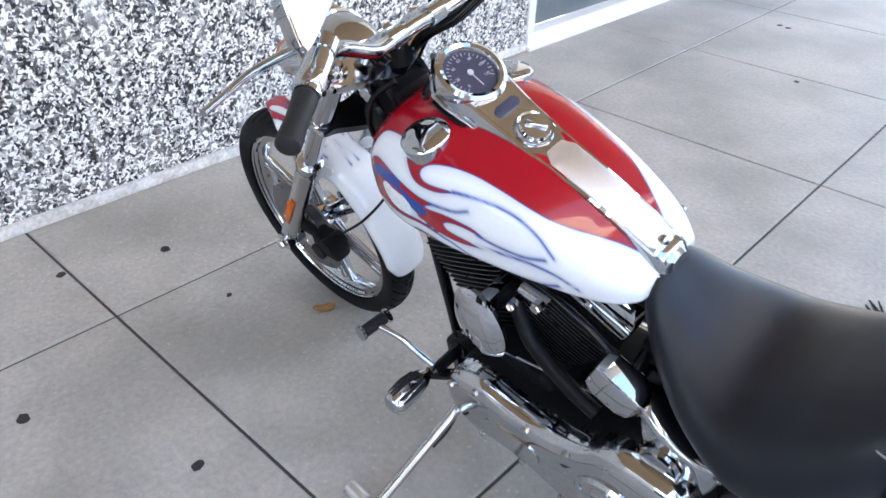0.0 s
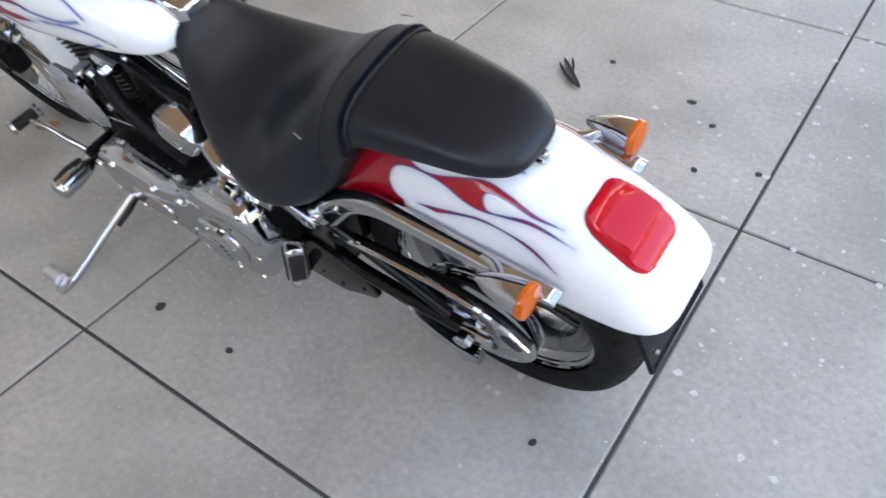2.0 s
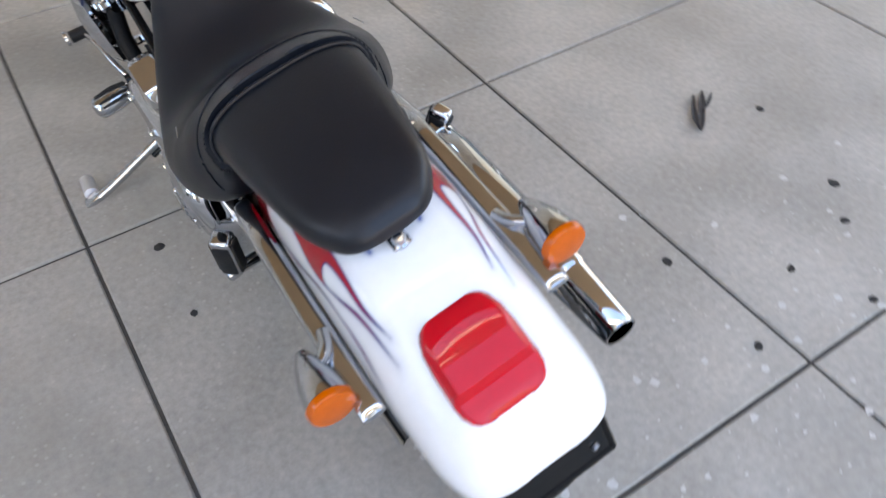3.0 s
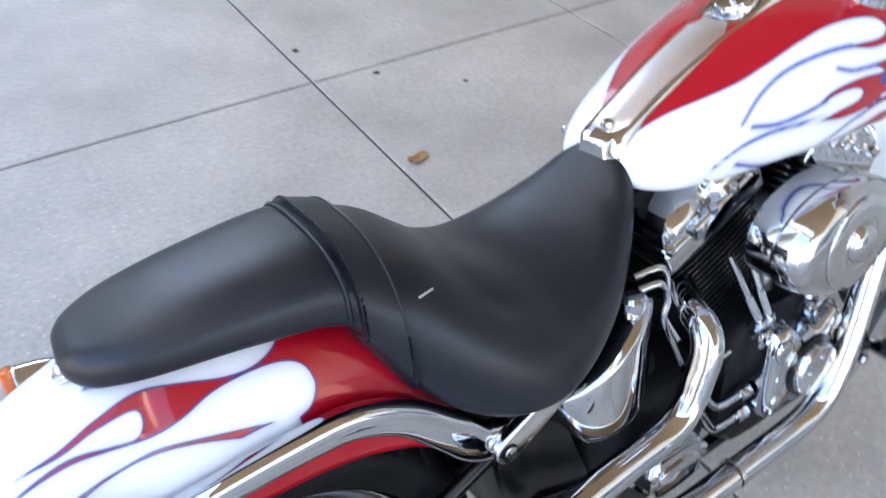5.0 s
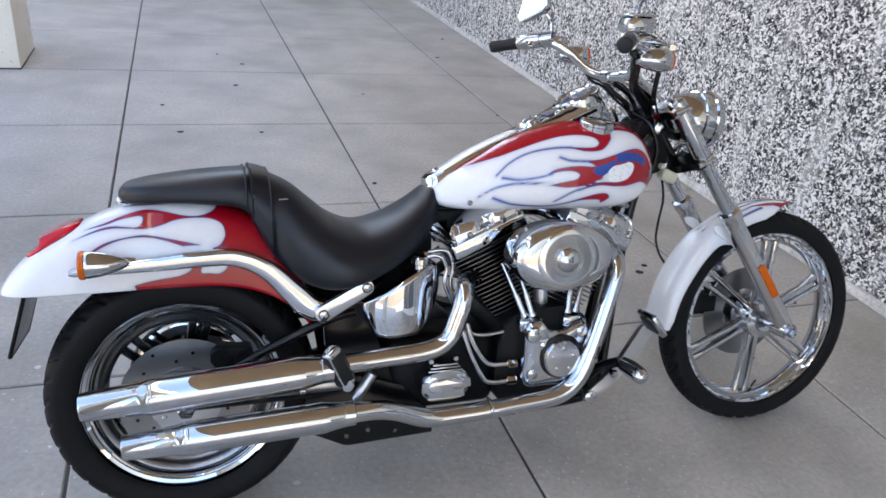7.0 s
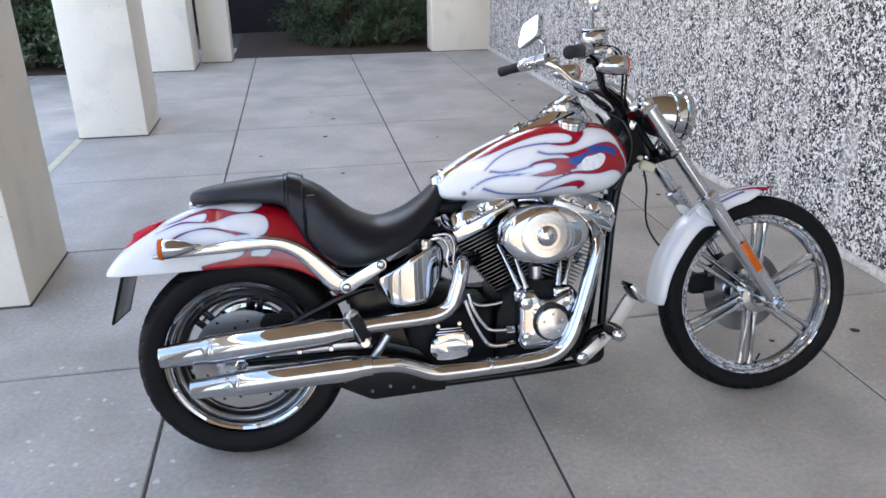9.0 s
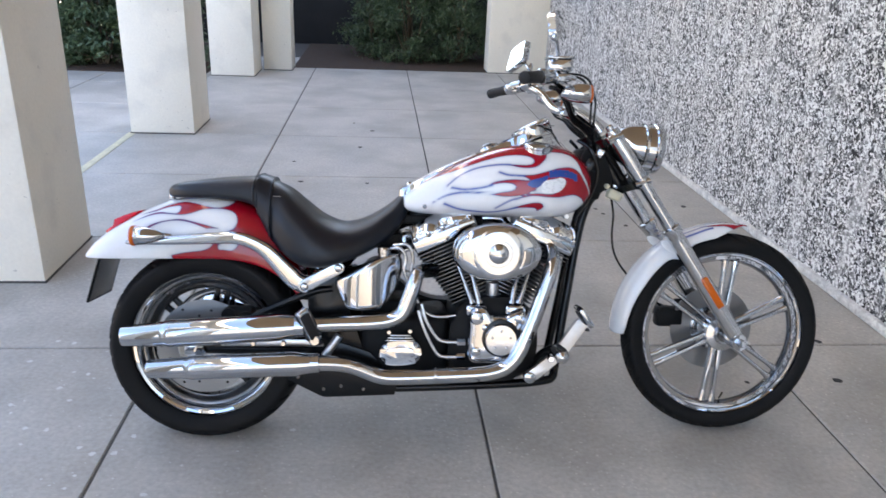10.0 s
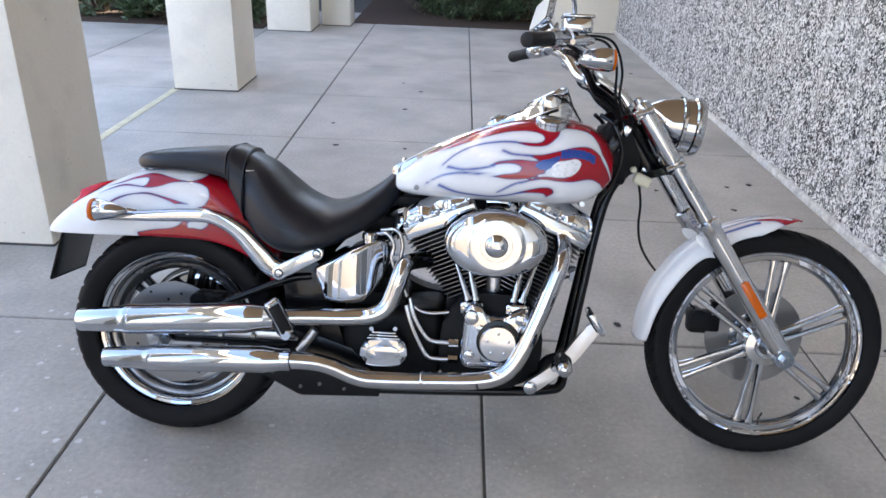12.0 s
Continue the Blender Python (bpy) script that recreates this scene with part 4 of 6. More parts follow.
for k in range(14):
    u = k / 13
    rings.append([(1.1 + 0.085 * u, y * (0.056 - 0.02 * u), 1.024 - 0.075 * u - 0.045 * u * u + dz) for y, dz in ((-1.1, -0.11 + 0.06 * u), (-1, -0.015), (-0.75, 0.0), (0.75, 0.0), (1, -0.015), (1.1, -0.11 + 0.06 * u))])
fine("console_nose", loft(rings), CHROME, bike, "chrome front of the console")
for sgn, x in ((-1, 1.062), (1, 1.058)):
    at = Matrix.Translation((x, sgn * 0.108 + (0.012 if sgn > 0 else 0), 0.953 - (0.005 if sgn > 0 else 0))) @ Matrix.Rotation(radians(-11 * sgn), 4, "X") @ Matrix.Rotation(radians(3), 4, "Y")
    cap = fine("fuel_cap", moved(turned([(0.044, -0.022), (0.044, -0.002), (0.046, 0.0), (0.046, 0.006), (0.042, 0.011), (0.03, 0.014), (0.014, 0.0155), (0, 0.016)], 44, "Z"), at), CHROME, bike, "domed chrome fuel cap")
for sgn in (-1, 1):
    fine("tank_bolt", bolt((0.705, sgn * 0.14, 0.765), 0.007, 0.006, (0, sgn, -0.2), 12), CHROME, bike)
    fine("front_tank_bolt", bolt((1.155, sgn * 0.1, 0.74), 0.009, 0.03, (0, sgn, 0), 16), CHROME, bike)

# tail lamp, plate, fender struts and rear signals ------------------------------
TAIL = Matrix.Translation((-0.241, 0, 0.688)) @ Matrix.Rotation(radians(-32), 4, "Y") @ Matrix.Scale(0.98, 4)
LENS = ((0.0, 0.002, 0.028), (0.01, 0.004, 0.038), (0.035, 0.006, 0.047), (0.08, 0.008, 0.053), (0.16, 0.009, 0.0575), (0.27, 0.01, 0.0595), (0.31, 0.016, 0.059), (0.36, 0.023, 0.0588), (0.41, 0.0235, 0.0585), (0.6, 0.02, 0.0575), (0.78, 0.015, 0.0545), (0.89, 0.011, 0.049), (0.95, 0.008, 0.043), (0.985, 0.005, 0.035), (1.0, 0.002, 0.027))
lens_rings = []
for u, top, w0 in LENS:
    x = -0.066 + 0.136 * u
    lens_rings.append([(x, y * w0, z) for y, z in ((-1, -0.045), (-1, 0.0), (-0.985, 0.004), (-0.9, 0.6 * top + 0.003), (-0.8, top), (-0.3, top + 0.001), (0, top + 0.001), (0.3, top + 0.001), (0.8, top), (0.9, 0.6 * top + 0.003), (0.985, 0.004), (1, 0.0), (1, -0.045))])
tail_light = fine("tail_light", moved(loft(lens_rings), TAIL), RED_LENS, bike, "wedge-shaped red tail light lens", 30)
half = [(-0.066 + 0.136 * u, w0 + 0.0003) for u, top, w0 in LENS]
seal = [(x, -w) for x, w in half] + [(x, w) for x, w in half[::-1]]
fine("gasket", moved(plate(seal, -0.006, 0.0005, 0, "XY"), TAIL), BLACK_PAINT, tail_light, "thin black gasket round the lens")

holder_face = [(-0.292, 0.598), (-0.297, 0.588), (-0.34, 0.446), (-0.335, 0.445), (-0.292, 0.588), (-0.287, 0.598)]
holder = fine("plate_holder", plate(holder_face, -0.094, 0.094, 0.001), BLACK_PAINT, bike, "black number plate holder with no plate")
fine("holder_rim", joined(rod((-0.338, -0.094, 0.447), (-0.338, 0.094, 0.447), 0.005), rod((-0.338, -0.094, 0.447), (-0.299, -0.094, 0.58), 0.0045), rod((-0.338, 0.094, 0.447), (-0.299, 0.094, 0.58), 0.0045)), BLACK_CRINKLE, holder, "thick rolled rim")
fine("holder_arm", box(-0.255, 0, 0.595, 0.08, 0.06, 0.006, 0.002), BLACK_PAINT, holder)
for sgn in (-1, 1):
    fine("holder_bolt", bolt((-0.331, sgn * 0.07, 0.475), 0.005, 0.006, (-1, 0, 0)), SATIN, holder)


def fender_strut(sgn):
    """Chrome strut along the fender, swelling and turning down to the frame."""
    path = spline([(-0.198, 0, 0.64), (-0.15, 0, 0.643), (-0.03, 0, 0.65), (0.08, 0, 0.657), (0.15, 0, 0.654), (0.215, 0, 0.622), (0.27, 0, 0.566), (0.31, 0, 0.525), (0.35, 0, 0.512)], 44)
    rings = []
    for i, p in enumerate(path):
        u = i / 43
        d = (path[min(i + 1, 43)] - path[max(i - 1, 0)]).normalized()
        nrm = Vector((-d.z, 0, d.x))
        h = np.interp(u, [0, 0.03, 0.12, 0.3, 0.6, 0.8, 1], [0.005, 0.009, 0.0105, 0.017, 0.021, 0.029, 0.027])
        y0 = 0.121
        ring = []
        for q in range(24):
            a = 2 * math.pi * (q + 0.5) / 24
            yy = y0 + 0.016 + 0.016 * math.copysign(abs(math.cos(a)) ** 0.55, math.cos(a))
            v = p + nrm * float(h) * math.copysign(abs(math.sin(a)) ** 0.6, math.sin(a))
            ring.append((v.x, sgn * yy, v.z))
        rings.append(ring)
    s = fine("fender_strut", loft(rings), CHROME, bike, "chrome fender strut")
    a, b = Vector((0.338, sgn * 0.168, 0.513)), Vector((0.442, sgn * 0.16, 0.572))
    d = (b - a).normalized()
    n = Vector((-d.z, 0, d.x))
    out = [(a + n * 0.021 * math.cos(t) - d * 0.021 * math.sin(t)) for t in np.linspace(0, math.pi, 9)] + [(b - n * 0.019 * math.cos(t) + d * 0.019 * math.sin(t)) for t in np.linspace(0, math.pi, 9)]
    ys = sorted((sgn * 0.15, sgn * 0.168))
    link = fine("support_link", plate([(v.x, v.z) for v in out], ys[0], ys[1], 0.004), POLISHED, bike, "polished support link below the seat")
    for c in (a, b):
        fine("bolt_recess", bolt((c.x, sgn * 0.1668, c.z), 0.0125, 0.002, (0, sgn, 0), 24), BLACK_PAINT, link)
        fine("link_bolt", bolt((c.x, sgn * 0.168, c.z), 0.0095, 0.004, (0, sgn, 0), 12), CHROME, link)
    return s


def rear_signal(sgn):
    x0, y, z = -0.142, sgn * 0.172, 0.664
    body = fine("turn_signal", turned([(0.0, 0.068), (0.008, 0.062), (0.018, 0.04), (0.026, 0.012), (0.029, -0.012), (0.029, -0.018), (0, -0.018)], 32, "X", (x0, y, z)), CHROME, bike, "chrome bullet turn signal")
    fine("lens", turned([(0.0285, -0.018), (0.031, -0.02), (0.031, -0.027), (0.029, -0.031), (0.018, -0.034), (0.0, -0.035)], 32, "X", (x0, y, z)), AMBER, body, "amber signal lens")
    fine("stalk", tube([(x0 + 0.03, y - sgn * 0.012, z), (x0 + 0.05, y - sgn * 0.03, z - 0.002), (x0 + 0.075, sgn * 0.135, z - 0.006)], 0.009, 12, 10), CHROME, body)


for sgn in (-1, 1):
    fender_strut(sgn)
    rear_signal(sgn)

# exhaust -----------------------------------------------------------------------
def muffler(name, a, b, y, r, label):
    """A shouldered slip-on muffler with a drawn-in, open tail."""
    length = b[0] - a[0]
    prof = [(r * 0.7, 0.0), (r * 0.74, 0.004), (r * 0.9, length * 0.215), (r * 0.92, length * 0.235), (r * 0.985, length * 0.245), (r, length * 0.262), (r, length * 0.86), (r * 0.94, length * 0.885), (r * 0.74, length * 0.985), (r * 0.72, length), (r * 0.55, length), (r * 0.55, length * 0.4), (r * 0.6, 0.03), (r * 0.63, 0.0), (r * 0.68, 0.0)]
    turn = Matrix.Rotation(-math.atan2(b[1] - a[1], b[0] - a[0]), 4, "Y")
    m = fine(name, moved(turned(prof, 40, "X"), Matrix.Translation((a[0], y, a[1])) @ turn), CHROME, bike, label)
    fine("clamp", moved(turned([(r * 0.76, -0.014), (r * 0.82, -0.012), (r * 0.82, 0.012), (r * 0.76, 0.014)], 32, "X"), Matrix.Translation((b[0] - 0.012, y, b[1])) @ turn), CHROME, m, "chrome muffler clamp")
    fine("seam_ring", moved(turned([(r * 1.0, length * 0.268), (r * 1.012, length * 0.272), (r * 1.0, length * 0.276)], 40, "X"), Matrix.Translation((a[0], y, a[1])) @ turn), CHROME, m)
    return m


muffler("upper_muffler", (-0.187, 0.371), (0.345, 0.405), -0.232, 0.041, "chrome upper slip-on muffler")
muffler("lower_muffler", (-0.11, 0.277), (0.392, 0.296), -0.252, 0.036, "chrome lower slip-on muffler")
fine("rear_header_pipe", tube([(0.33, -0.228, 0.404), (0.42, -0.215, 0.407), (0.55, -0.205, 0.41), (0.61, -0.203, 0.42), (0.643, -0.2, 0.445), (0.66, -0.2, 0.485), (0.67, -0.2, 0.515), (0.677, -0.195, 0.54), (0.685, -0.178, 0.556), (0.702, -0.14, 0.56), (0.74, -0.09, 0.558)], 0.0235, 22, 80), CHROME, bike, "chrome rear header pipe")
fine("front_header_pipe", tube([(0.375, -0.25, 0.295), (0.45, -0.24, 0.29), (0.5, -0.232, 0.277), (0.575, -0.225, 0.247), (0.65, -0.222, 0.243), (0.8, -0.222, 0.249), (0.9, -0.222, 0.256), (0.955, -0.222, 0.272), (0.99, -0.221, 0.303), (1.012, -0.22, 0.343), (1.035, -0.216, 0.4), (1.058, -0.21, 0.46), (1.082, -0.203, 0.53), (1.1, -0.193, 0.583), (1.11, -0.16, 0.612), (1.11, -0.1, 0.635)], 0.0235, 22, 120), CHROME, bike, "chrome front header pipe")
fine("heat_shield_band", turned([(0.0252, -0.004), (0.0262, 0), (0.0252, 0.004)], 28, "X", (0.745, -0.222, 0.249)), CHROME, bike)
fine("muffler_bracket", joined(rod((0.405, -0.2, 0.305), (0.448, -0.2, 0.368), 0.013), box(0.25, -0.2, 0.345, 0.3, 0.006, 0.022, 0.002)), SATIN, bike, "alloy muffler bracket")
for x in (0.1, 0.19, 0.28):
    fine("bracket_bolt", bolt((x, -0.203, 0.345), 0.009, 0.012, (0, -1, 0)), CHROME, bike)

# engine ----------------------------------------------------------------------
fine("crankcase", plate(smooth_outline([(0.79, 0.26), (0.8, 0.42), (0.86, 0.475), (0.93, 0.48), (1.0, 0.475), (1.06, 0.42), (1.07, 0.3), (1.02, 0.22), (0.85, 0.21)], 44), -0.15, 0.14, 0.02), BLACK_CRINKLE, bike, "black crinkle-coated crankcase")
fine("gearbox", joined(box(0.65, 0, 0.32, 0.29, 0.26, 0.2, 0.03, 3), box(0.6, 0, 0.43, 0.18, 0.2, 0.06, 0.02)), BLACK_CRINKLE, bike, "black gearbox casing")


def cylinder_unit(base, lean, name):
    """Finned cylinder, head and chromed rocker box along a leaning axis."""
    m = Matrix.Translation((base[0], 0, base[1])) @ Matrix.Rotation(radians(lean), 4, "Y")
    barrel = fine(name, moved(turned([(0.05, -0.02), (0.056, 0.0), (0.056, 0.2), (0.05, 0.21)], 32, "Z", cap=True), m), BLACK_CRINKLE, bike, "black finned cylinder with bright fin edges")
    for k in range(17):
        z = 0.004 + 0.0122 * k
        big = 0.059 + 0.0029 * k
        out = smooth_outline([(-big * 0.9, -0.096), (-big, -0.065), (-big, 0.06), (-big * 0.9, 0.084), (big * 0.9, 0.084), (big, 0.06), (big, -0.065), (big * 0.9, -0.096)], 32)
        f = fine("cooling_fin", moved(plate(out, z, z + 0.0025, 0, "XY"), m), BLACK_CRINKLE, barrel)
        f.data.materials.append(FIN_EDGE)
        up = m.to_3x3() @ Vector((0, 0, 1))
        for p in f.data.polygons:
            if abs(p.normal.dot(up)) < 0.3:
                p.material_index = 1
    h = 0.2
    fine("cylinder_head", moved(joined(box(0, 0, h + 0.012, 0.196, 0.15, 0.014, 0.004), box(0, -0.02, h - 0.02, 0.12, 0.13, 0.05, 0.01)), m), BLACK_CRINKLE, barrel)
    low = fine("rocker_box", moved(joined(box(0, -0.02, h + 0.032, 0.214, 0.192, 0.044, 0.007, 3), box(0, -0.02, h + 0.0555, 0.206, 0.184, 0.005, 0.001)), m), CHROME, bike, "chrome rocker box")
    crown = []
    for z, gx, gy in ((0.056, 0.0, 0.0), (0.07, 0.001, 0.001), (0.084, 0.006, 0.007), (0.094, 0.016, 0.018), (0.099, 0.032, 0.034), (0.1, 0.05, 0.052)):
        crown.append([(x, y * 1.06 - 0.02, h + z + 0.002) for x, y in smooth_outline([(-0.1 + gx, -0.07), (-0.098 + gx, 0.07), (-0.086 + gx, 0.084 - gy), (0.086 - gx, 0.084 - gy), (0.098 - gx, 0.07), (0.1 - gx, -0.07), (0.084 - gx, -0.085 + gy), (0.03, -0.088 + gy), (0.0, -0.076 + gy), (-0.03, -0.088 + gy), (-0.084 + gx, -0.085 + gy)], 44)])
    fine("rocker_cover", moved(loft(crown), m), CHROME, low, "chrome rocker cover", 30)
    for dx in (-0.094, -0.048, 0.0, 0.048, 0.094):
        fine("cover_bolt", moved(bolt((dx, -0.112, h + 0.05), 0.0075, 0.016, (0, -0.3, 1)), m), CHROME, low)
    return barrel


cylinder_unit((0.868, 0.46), -24, "rear_cylinder")
cylinder_unit((0.992, 0.46), 24, "front_cylinder")


def pushrods(x0, z0, x1, z1):
    for dx in (-0.016, 0.016):
        a, b = Vector((x0 + dx * 0.7, -0.155, z0)), Vector((x1 + dx * 1.2, -0.12, z1))
        t = fine("pushrod_tube", joined(rod(a, b, 0.0062), rod(a, a.lerp(b, 0.42), 0.0085), rod(a, a.lerp(b, 0.06), 0.012)), CHROME, bike, "chrome pushrod tube")
    fine("lifter_block", joined(box(x0, -0.152, z0 - 0.018, 0.066, 0.05, 0.034, 0.008), bolt((x0 - 0.024, -0.178, z0 - 0.015), 0.006, 0.006, (0, -1, 0)), bolt((x0 + 0.024, -0.178, z0 - 0.015), 0.006, 0.006, (0, -1, 0))), CHROME, bike, "chrome lifter block")


pushrods(0.872, 0.462, 0.826, 0.6)
pushrods(0.996, 0.462, 1.034, 0.6)

cam_outline = smooth_outline([(0.85, 0.288), (0.848, 0.38), (0.852, 0.445), (0.89, 0.462), (0.915, 0.437), (0.955, 0.432), (0.985, 0.446), (1.018, 0.452), (1.028, 0.415), (1.014, 0.372), (1.014, 0.31), (0.988, 0.28), (0.91, 0.278)], 60)
dome = [[(0.935 + (px - 0.935) * k, y, 0.362 + (pz - 0.362) * k) for px, pz in cam_outline] for k, y in ((1.0, -0.12), (1.0, -0.18), (0.985, -0.188), (0.95, -0.194), (0.88, -0.199), (0.75, -0.202), (0.5, -0.203))]
cam = fine("cam_cover", loft(dome), CHROME, bike, "domed chrome cam cover")
fine("gasket_ring", turned([(0.046, -0.19), (0.06, -0.198), (0.059, -0.207), (0.046, -0.209)], 40, "Y", (0.947, 0, 0.363)), BLACK_PAINT, cam)
timer = fine("timer_cover", turned([(0.05, -0.2), (0.05, -0.217), (0.047, -0.221), (0.02, -0.2225), (0.0, -0.223)], 48, "Y", (0.946, 0, 0.36)), POLISHED, cam, "round polished timer cover")
for k in range(5):
    a = radians(90 + 72 * k)
    fine("timer_screw", bolt((0.946 + 0.03 * math.cos(a), -0.2205, 0.36 + 0.03 * math.sin(a)), 0.0045, 0.003, (0, -1, 0), 12), CHROME, timer)
for p in ((0.862, 0.3), (0.862, 0.44), (1.003, 0.3), (1.012, 0.437), (0.866, 0.37)):
    fine("cam_bolt", bolt((p[0], -0.195, p[1]), 0.0065, 0.006, (0, -1, 0)), CHROME, cam)


for bx, bz, br in ((0.872, 0.425, 0.022), (1.005, 0.425, 0.018), (0.87, 0.32, 0.016), (0.9, 0.395, 0.014)):
    fine("cam_boss", turned([(br, -0.19), (br, -0.199), (br * 0.85, -0.204), (br * 0.5, -0.206), (0, -0.2065)], 24, "Y", (bx, 0, bz)), CHROME, cam)


def air_cleaner():
    """Oval polished air cleaner with a raised rim and a turned centre."""
    cx, cz, a, b = 0.925, 0.634, 0.137, 0.088
    rings = []
    for s, y in ((0.9, -0.19), (0.97, -0.198), (1.0, -0.203), (1.0, -0.22), (0.985, -0.231), (0.95, -0.24), (0.88, -0.2465), (0.78, -0.2505)):
        rings.append([(cx + a * s * math.cos(t), y, cz + b * s * math.sin(t)) for t in (2 * math.pi * k / 72 for k in range(72))])
    rings.append([(cx + 0.066 * math.cos(t), -0.2510, cz + 0.066 * math.sin(t)) for t in (2 * math.pi * k / 72 for k in range(72))])
    body = fine("air_cleaner", loft(rings), CHROME, bike, "oval chrome air cleaner cover", 25)
    fine("cover_disc", turned([(0.077, -0.2490), (0.0768, -0.2527), (0.0755, -0.2537), (0.06, -0.2541), (0.042, -0.2544), (0.041, -0.2532), (0.0365, -0.2532), (0.036, -0.2545), (0.03, -0.2545)], 72, "Y", (cx, 0, cz)), POLISHED, body, "turned alloy disc with fine rings")
    fine("cover_dome", turned([(0.031, -0.2530), (0.03, -0.2575), (0.027, -0.2617), (0.021, -0.2650), (0.012, -0.2673), (0.0, -0.2680)], 48, "Y", (cx, 0, cz)), CHROME, body)
    fine("back_plate", plate([(cx + a * 0.95 * math.cos(t), cz + b * 0.95 * math.sin(t)) for t in (2 * math.pi * k / 40 for k in range(40))], -0.2, -0.15, 0.004), CHROME, body)
    for t in (25, 155):
        fine("cover_slot", moved(box(0, 0, 0, 0.012, 0.004, 0.05, 0.0018), Matrix.Translation((cx + 0.093 * math.cos(radians(t)), -0.2470, cz + 0.02)) @ Matrix.Rotation(radians(8), 4, "Y")), CHROME, body)


air_cleaner()
fine("carburettor", joined(box(0.93, -0.09, 0.6, 0.09, 0.13, 0.1, 0.02), rod((0.93, -0.1, 0.52), (0.93, -0.1, 0.48), 0.02)), SATIN, bike, "alloy carburettor between the cylinders")
side = fine("gearbox_cover", plate(smooth_outline([(0.572, 0.305), (0.59, 0.345), (0.68, 0.348), (0.7, 0.318), (0.69, 0.285), (0.63, 0.274), (0.585, 0.28)], 44), -0.2, -0.13, 0.016), CHROME, bike, "chrome gearbox side cover")
fine("cover_ribs", joined(*[box(0.635, -0.172, 0.352 + 0.008 * k, 0.09 - 0.012 * k, 0.05, 0.004, 0.001) for k in range(3)]), CHROME, side)
fine("cover_plaque", plate(smooth_outline([(0.59, 0.312), (0.605, 0.328), (0.665, 0.33), (0.68, 0.315), (0.67, 0.302), (0.605, 0.298)], 32), -0.204, -0.198, 0.002), CHROME, side)
for p in ((0.6, 0.375), (0.665, 0.378), (0.59, 0.29), (0.69, 0.3)):
    fine("side_bolt", bolt((p[0], -0.175, p[1]), 0.008, 0.012, (0, -1, 0)), CHROME, side)

# oil tank and lines ----------------------------------------------------------
OIL_TOP = [(0.434, 0.53), (0.44, 0.534), (0.47, 0.553), (0.53, 0.589), (0.575, 0.608), (0.612, 0.616), (0.63, 0.61), (0.638, 0.595)]
OIL_LOW = [(0.434, 0.518), (0.44, 0.504), (0.463, 0.45), (0.471, 0.441), (0.5, 0.437), (0.57, 0.438), (0.595, 0.462), (0.621, 0.505), (0.638, 0.55)]


def oil_ring(x):
    """A slice of the tank: flat top and foot, both flanks bowed like a drum."""
    zt, zb = at_x(OIL_TOP, x), at_x(OIL_LOW, x)
    bow = 0.182 - 0.05 * ((x - 0.52) / 0.11) ** 2 - 0.01 * max(0, (abs(x - 0.53) - 0.09) / 0.02) ** 2
    h, ring = (zt - zb) / 2, []
    for k in range(64):
        a = 2 * math.pi * k / 64
        c, s = math.cos(a), math.sin(a)
        ring.append((x, bow * math.copysign(abs(c) ** 0.13, c), (zt + zb) / 2 + h * math.copysign(abs(s) ** 0.14, s)))
    return ring


oil = fine("oil_tank", loft([oil_ring(0.434 + 0.204 * k / 50) for k in range(51)]), CHROME, bike, "chrome horseshoe oil tank under the seat", 50)
fine("filler_plug", turned([(0.019, -0.02), (0.019, 0.0), (0.0215, 0.002), (0.0215, 0.014), (0.017, 0.019), (0, 0.02)], 24, "Z", (0.582, -0.135, 0.615)), CHROME, oil, "chrome oil filler plug")
for k, (pts, r) in enumerate((
    ([(0.6, -0.13, 0.63), (0.632, -0.14, 0.632), (0.65, -0.14, 0.6), (0.645, -0.14, 0.56), (0.672, -0.14, 0.5), (0.69, -0.14, 0.46)], 0.0055),
    ([(0.61, -0.11, 0.638), (0.655, -0.12, 0.64), (0.672, -0.12, 0.6), (0.668, -0.12, 0.55), (0.69, -0.13, 0.5)], 0.0055),
    ([(0.7, -0.16, 0.46), (0.715, -0.165, 0.41), (0.745, -0.165, 0.36), (0.77, -0.165, 0.343), (0.825, -0.165, 0.34)], 0.007),
    ([(0.69, -0.16, 0.44), (0.71, -0.165, 0.38), (0.74, -0.165, 0.32), (0.765, -0.165, 0.295), (0.825, -0.165, 0.293)], 0.007),
    ([(0.7, -0.14, 0.44), (0.73, -0.14, 0.42), (0.77, -0.14, 0.416), (0.83, -0.14, 0.424)], 0.0055))):
    line = fine("oil_line", tube(pts, r, 10, 30), CHROME, bike, "chrome oil line")
    if k in (2, 3):
        fine("fitting", rod((pts[-1][0] - 0.012, -0.165, pts[-1][2]), (pts[-1][0] + 0.014, -0.165, pts[-1][2]), 0.012, 6), CHROME, line)

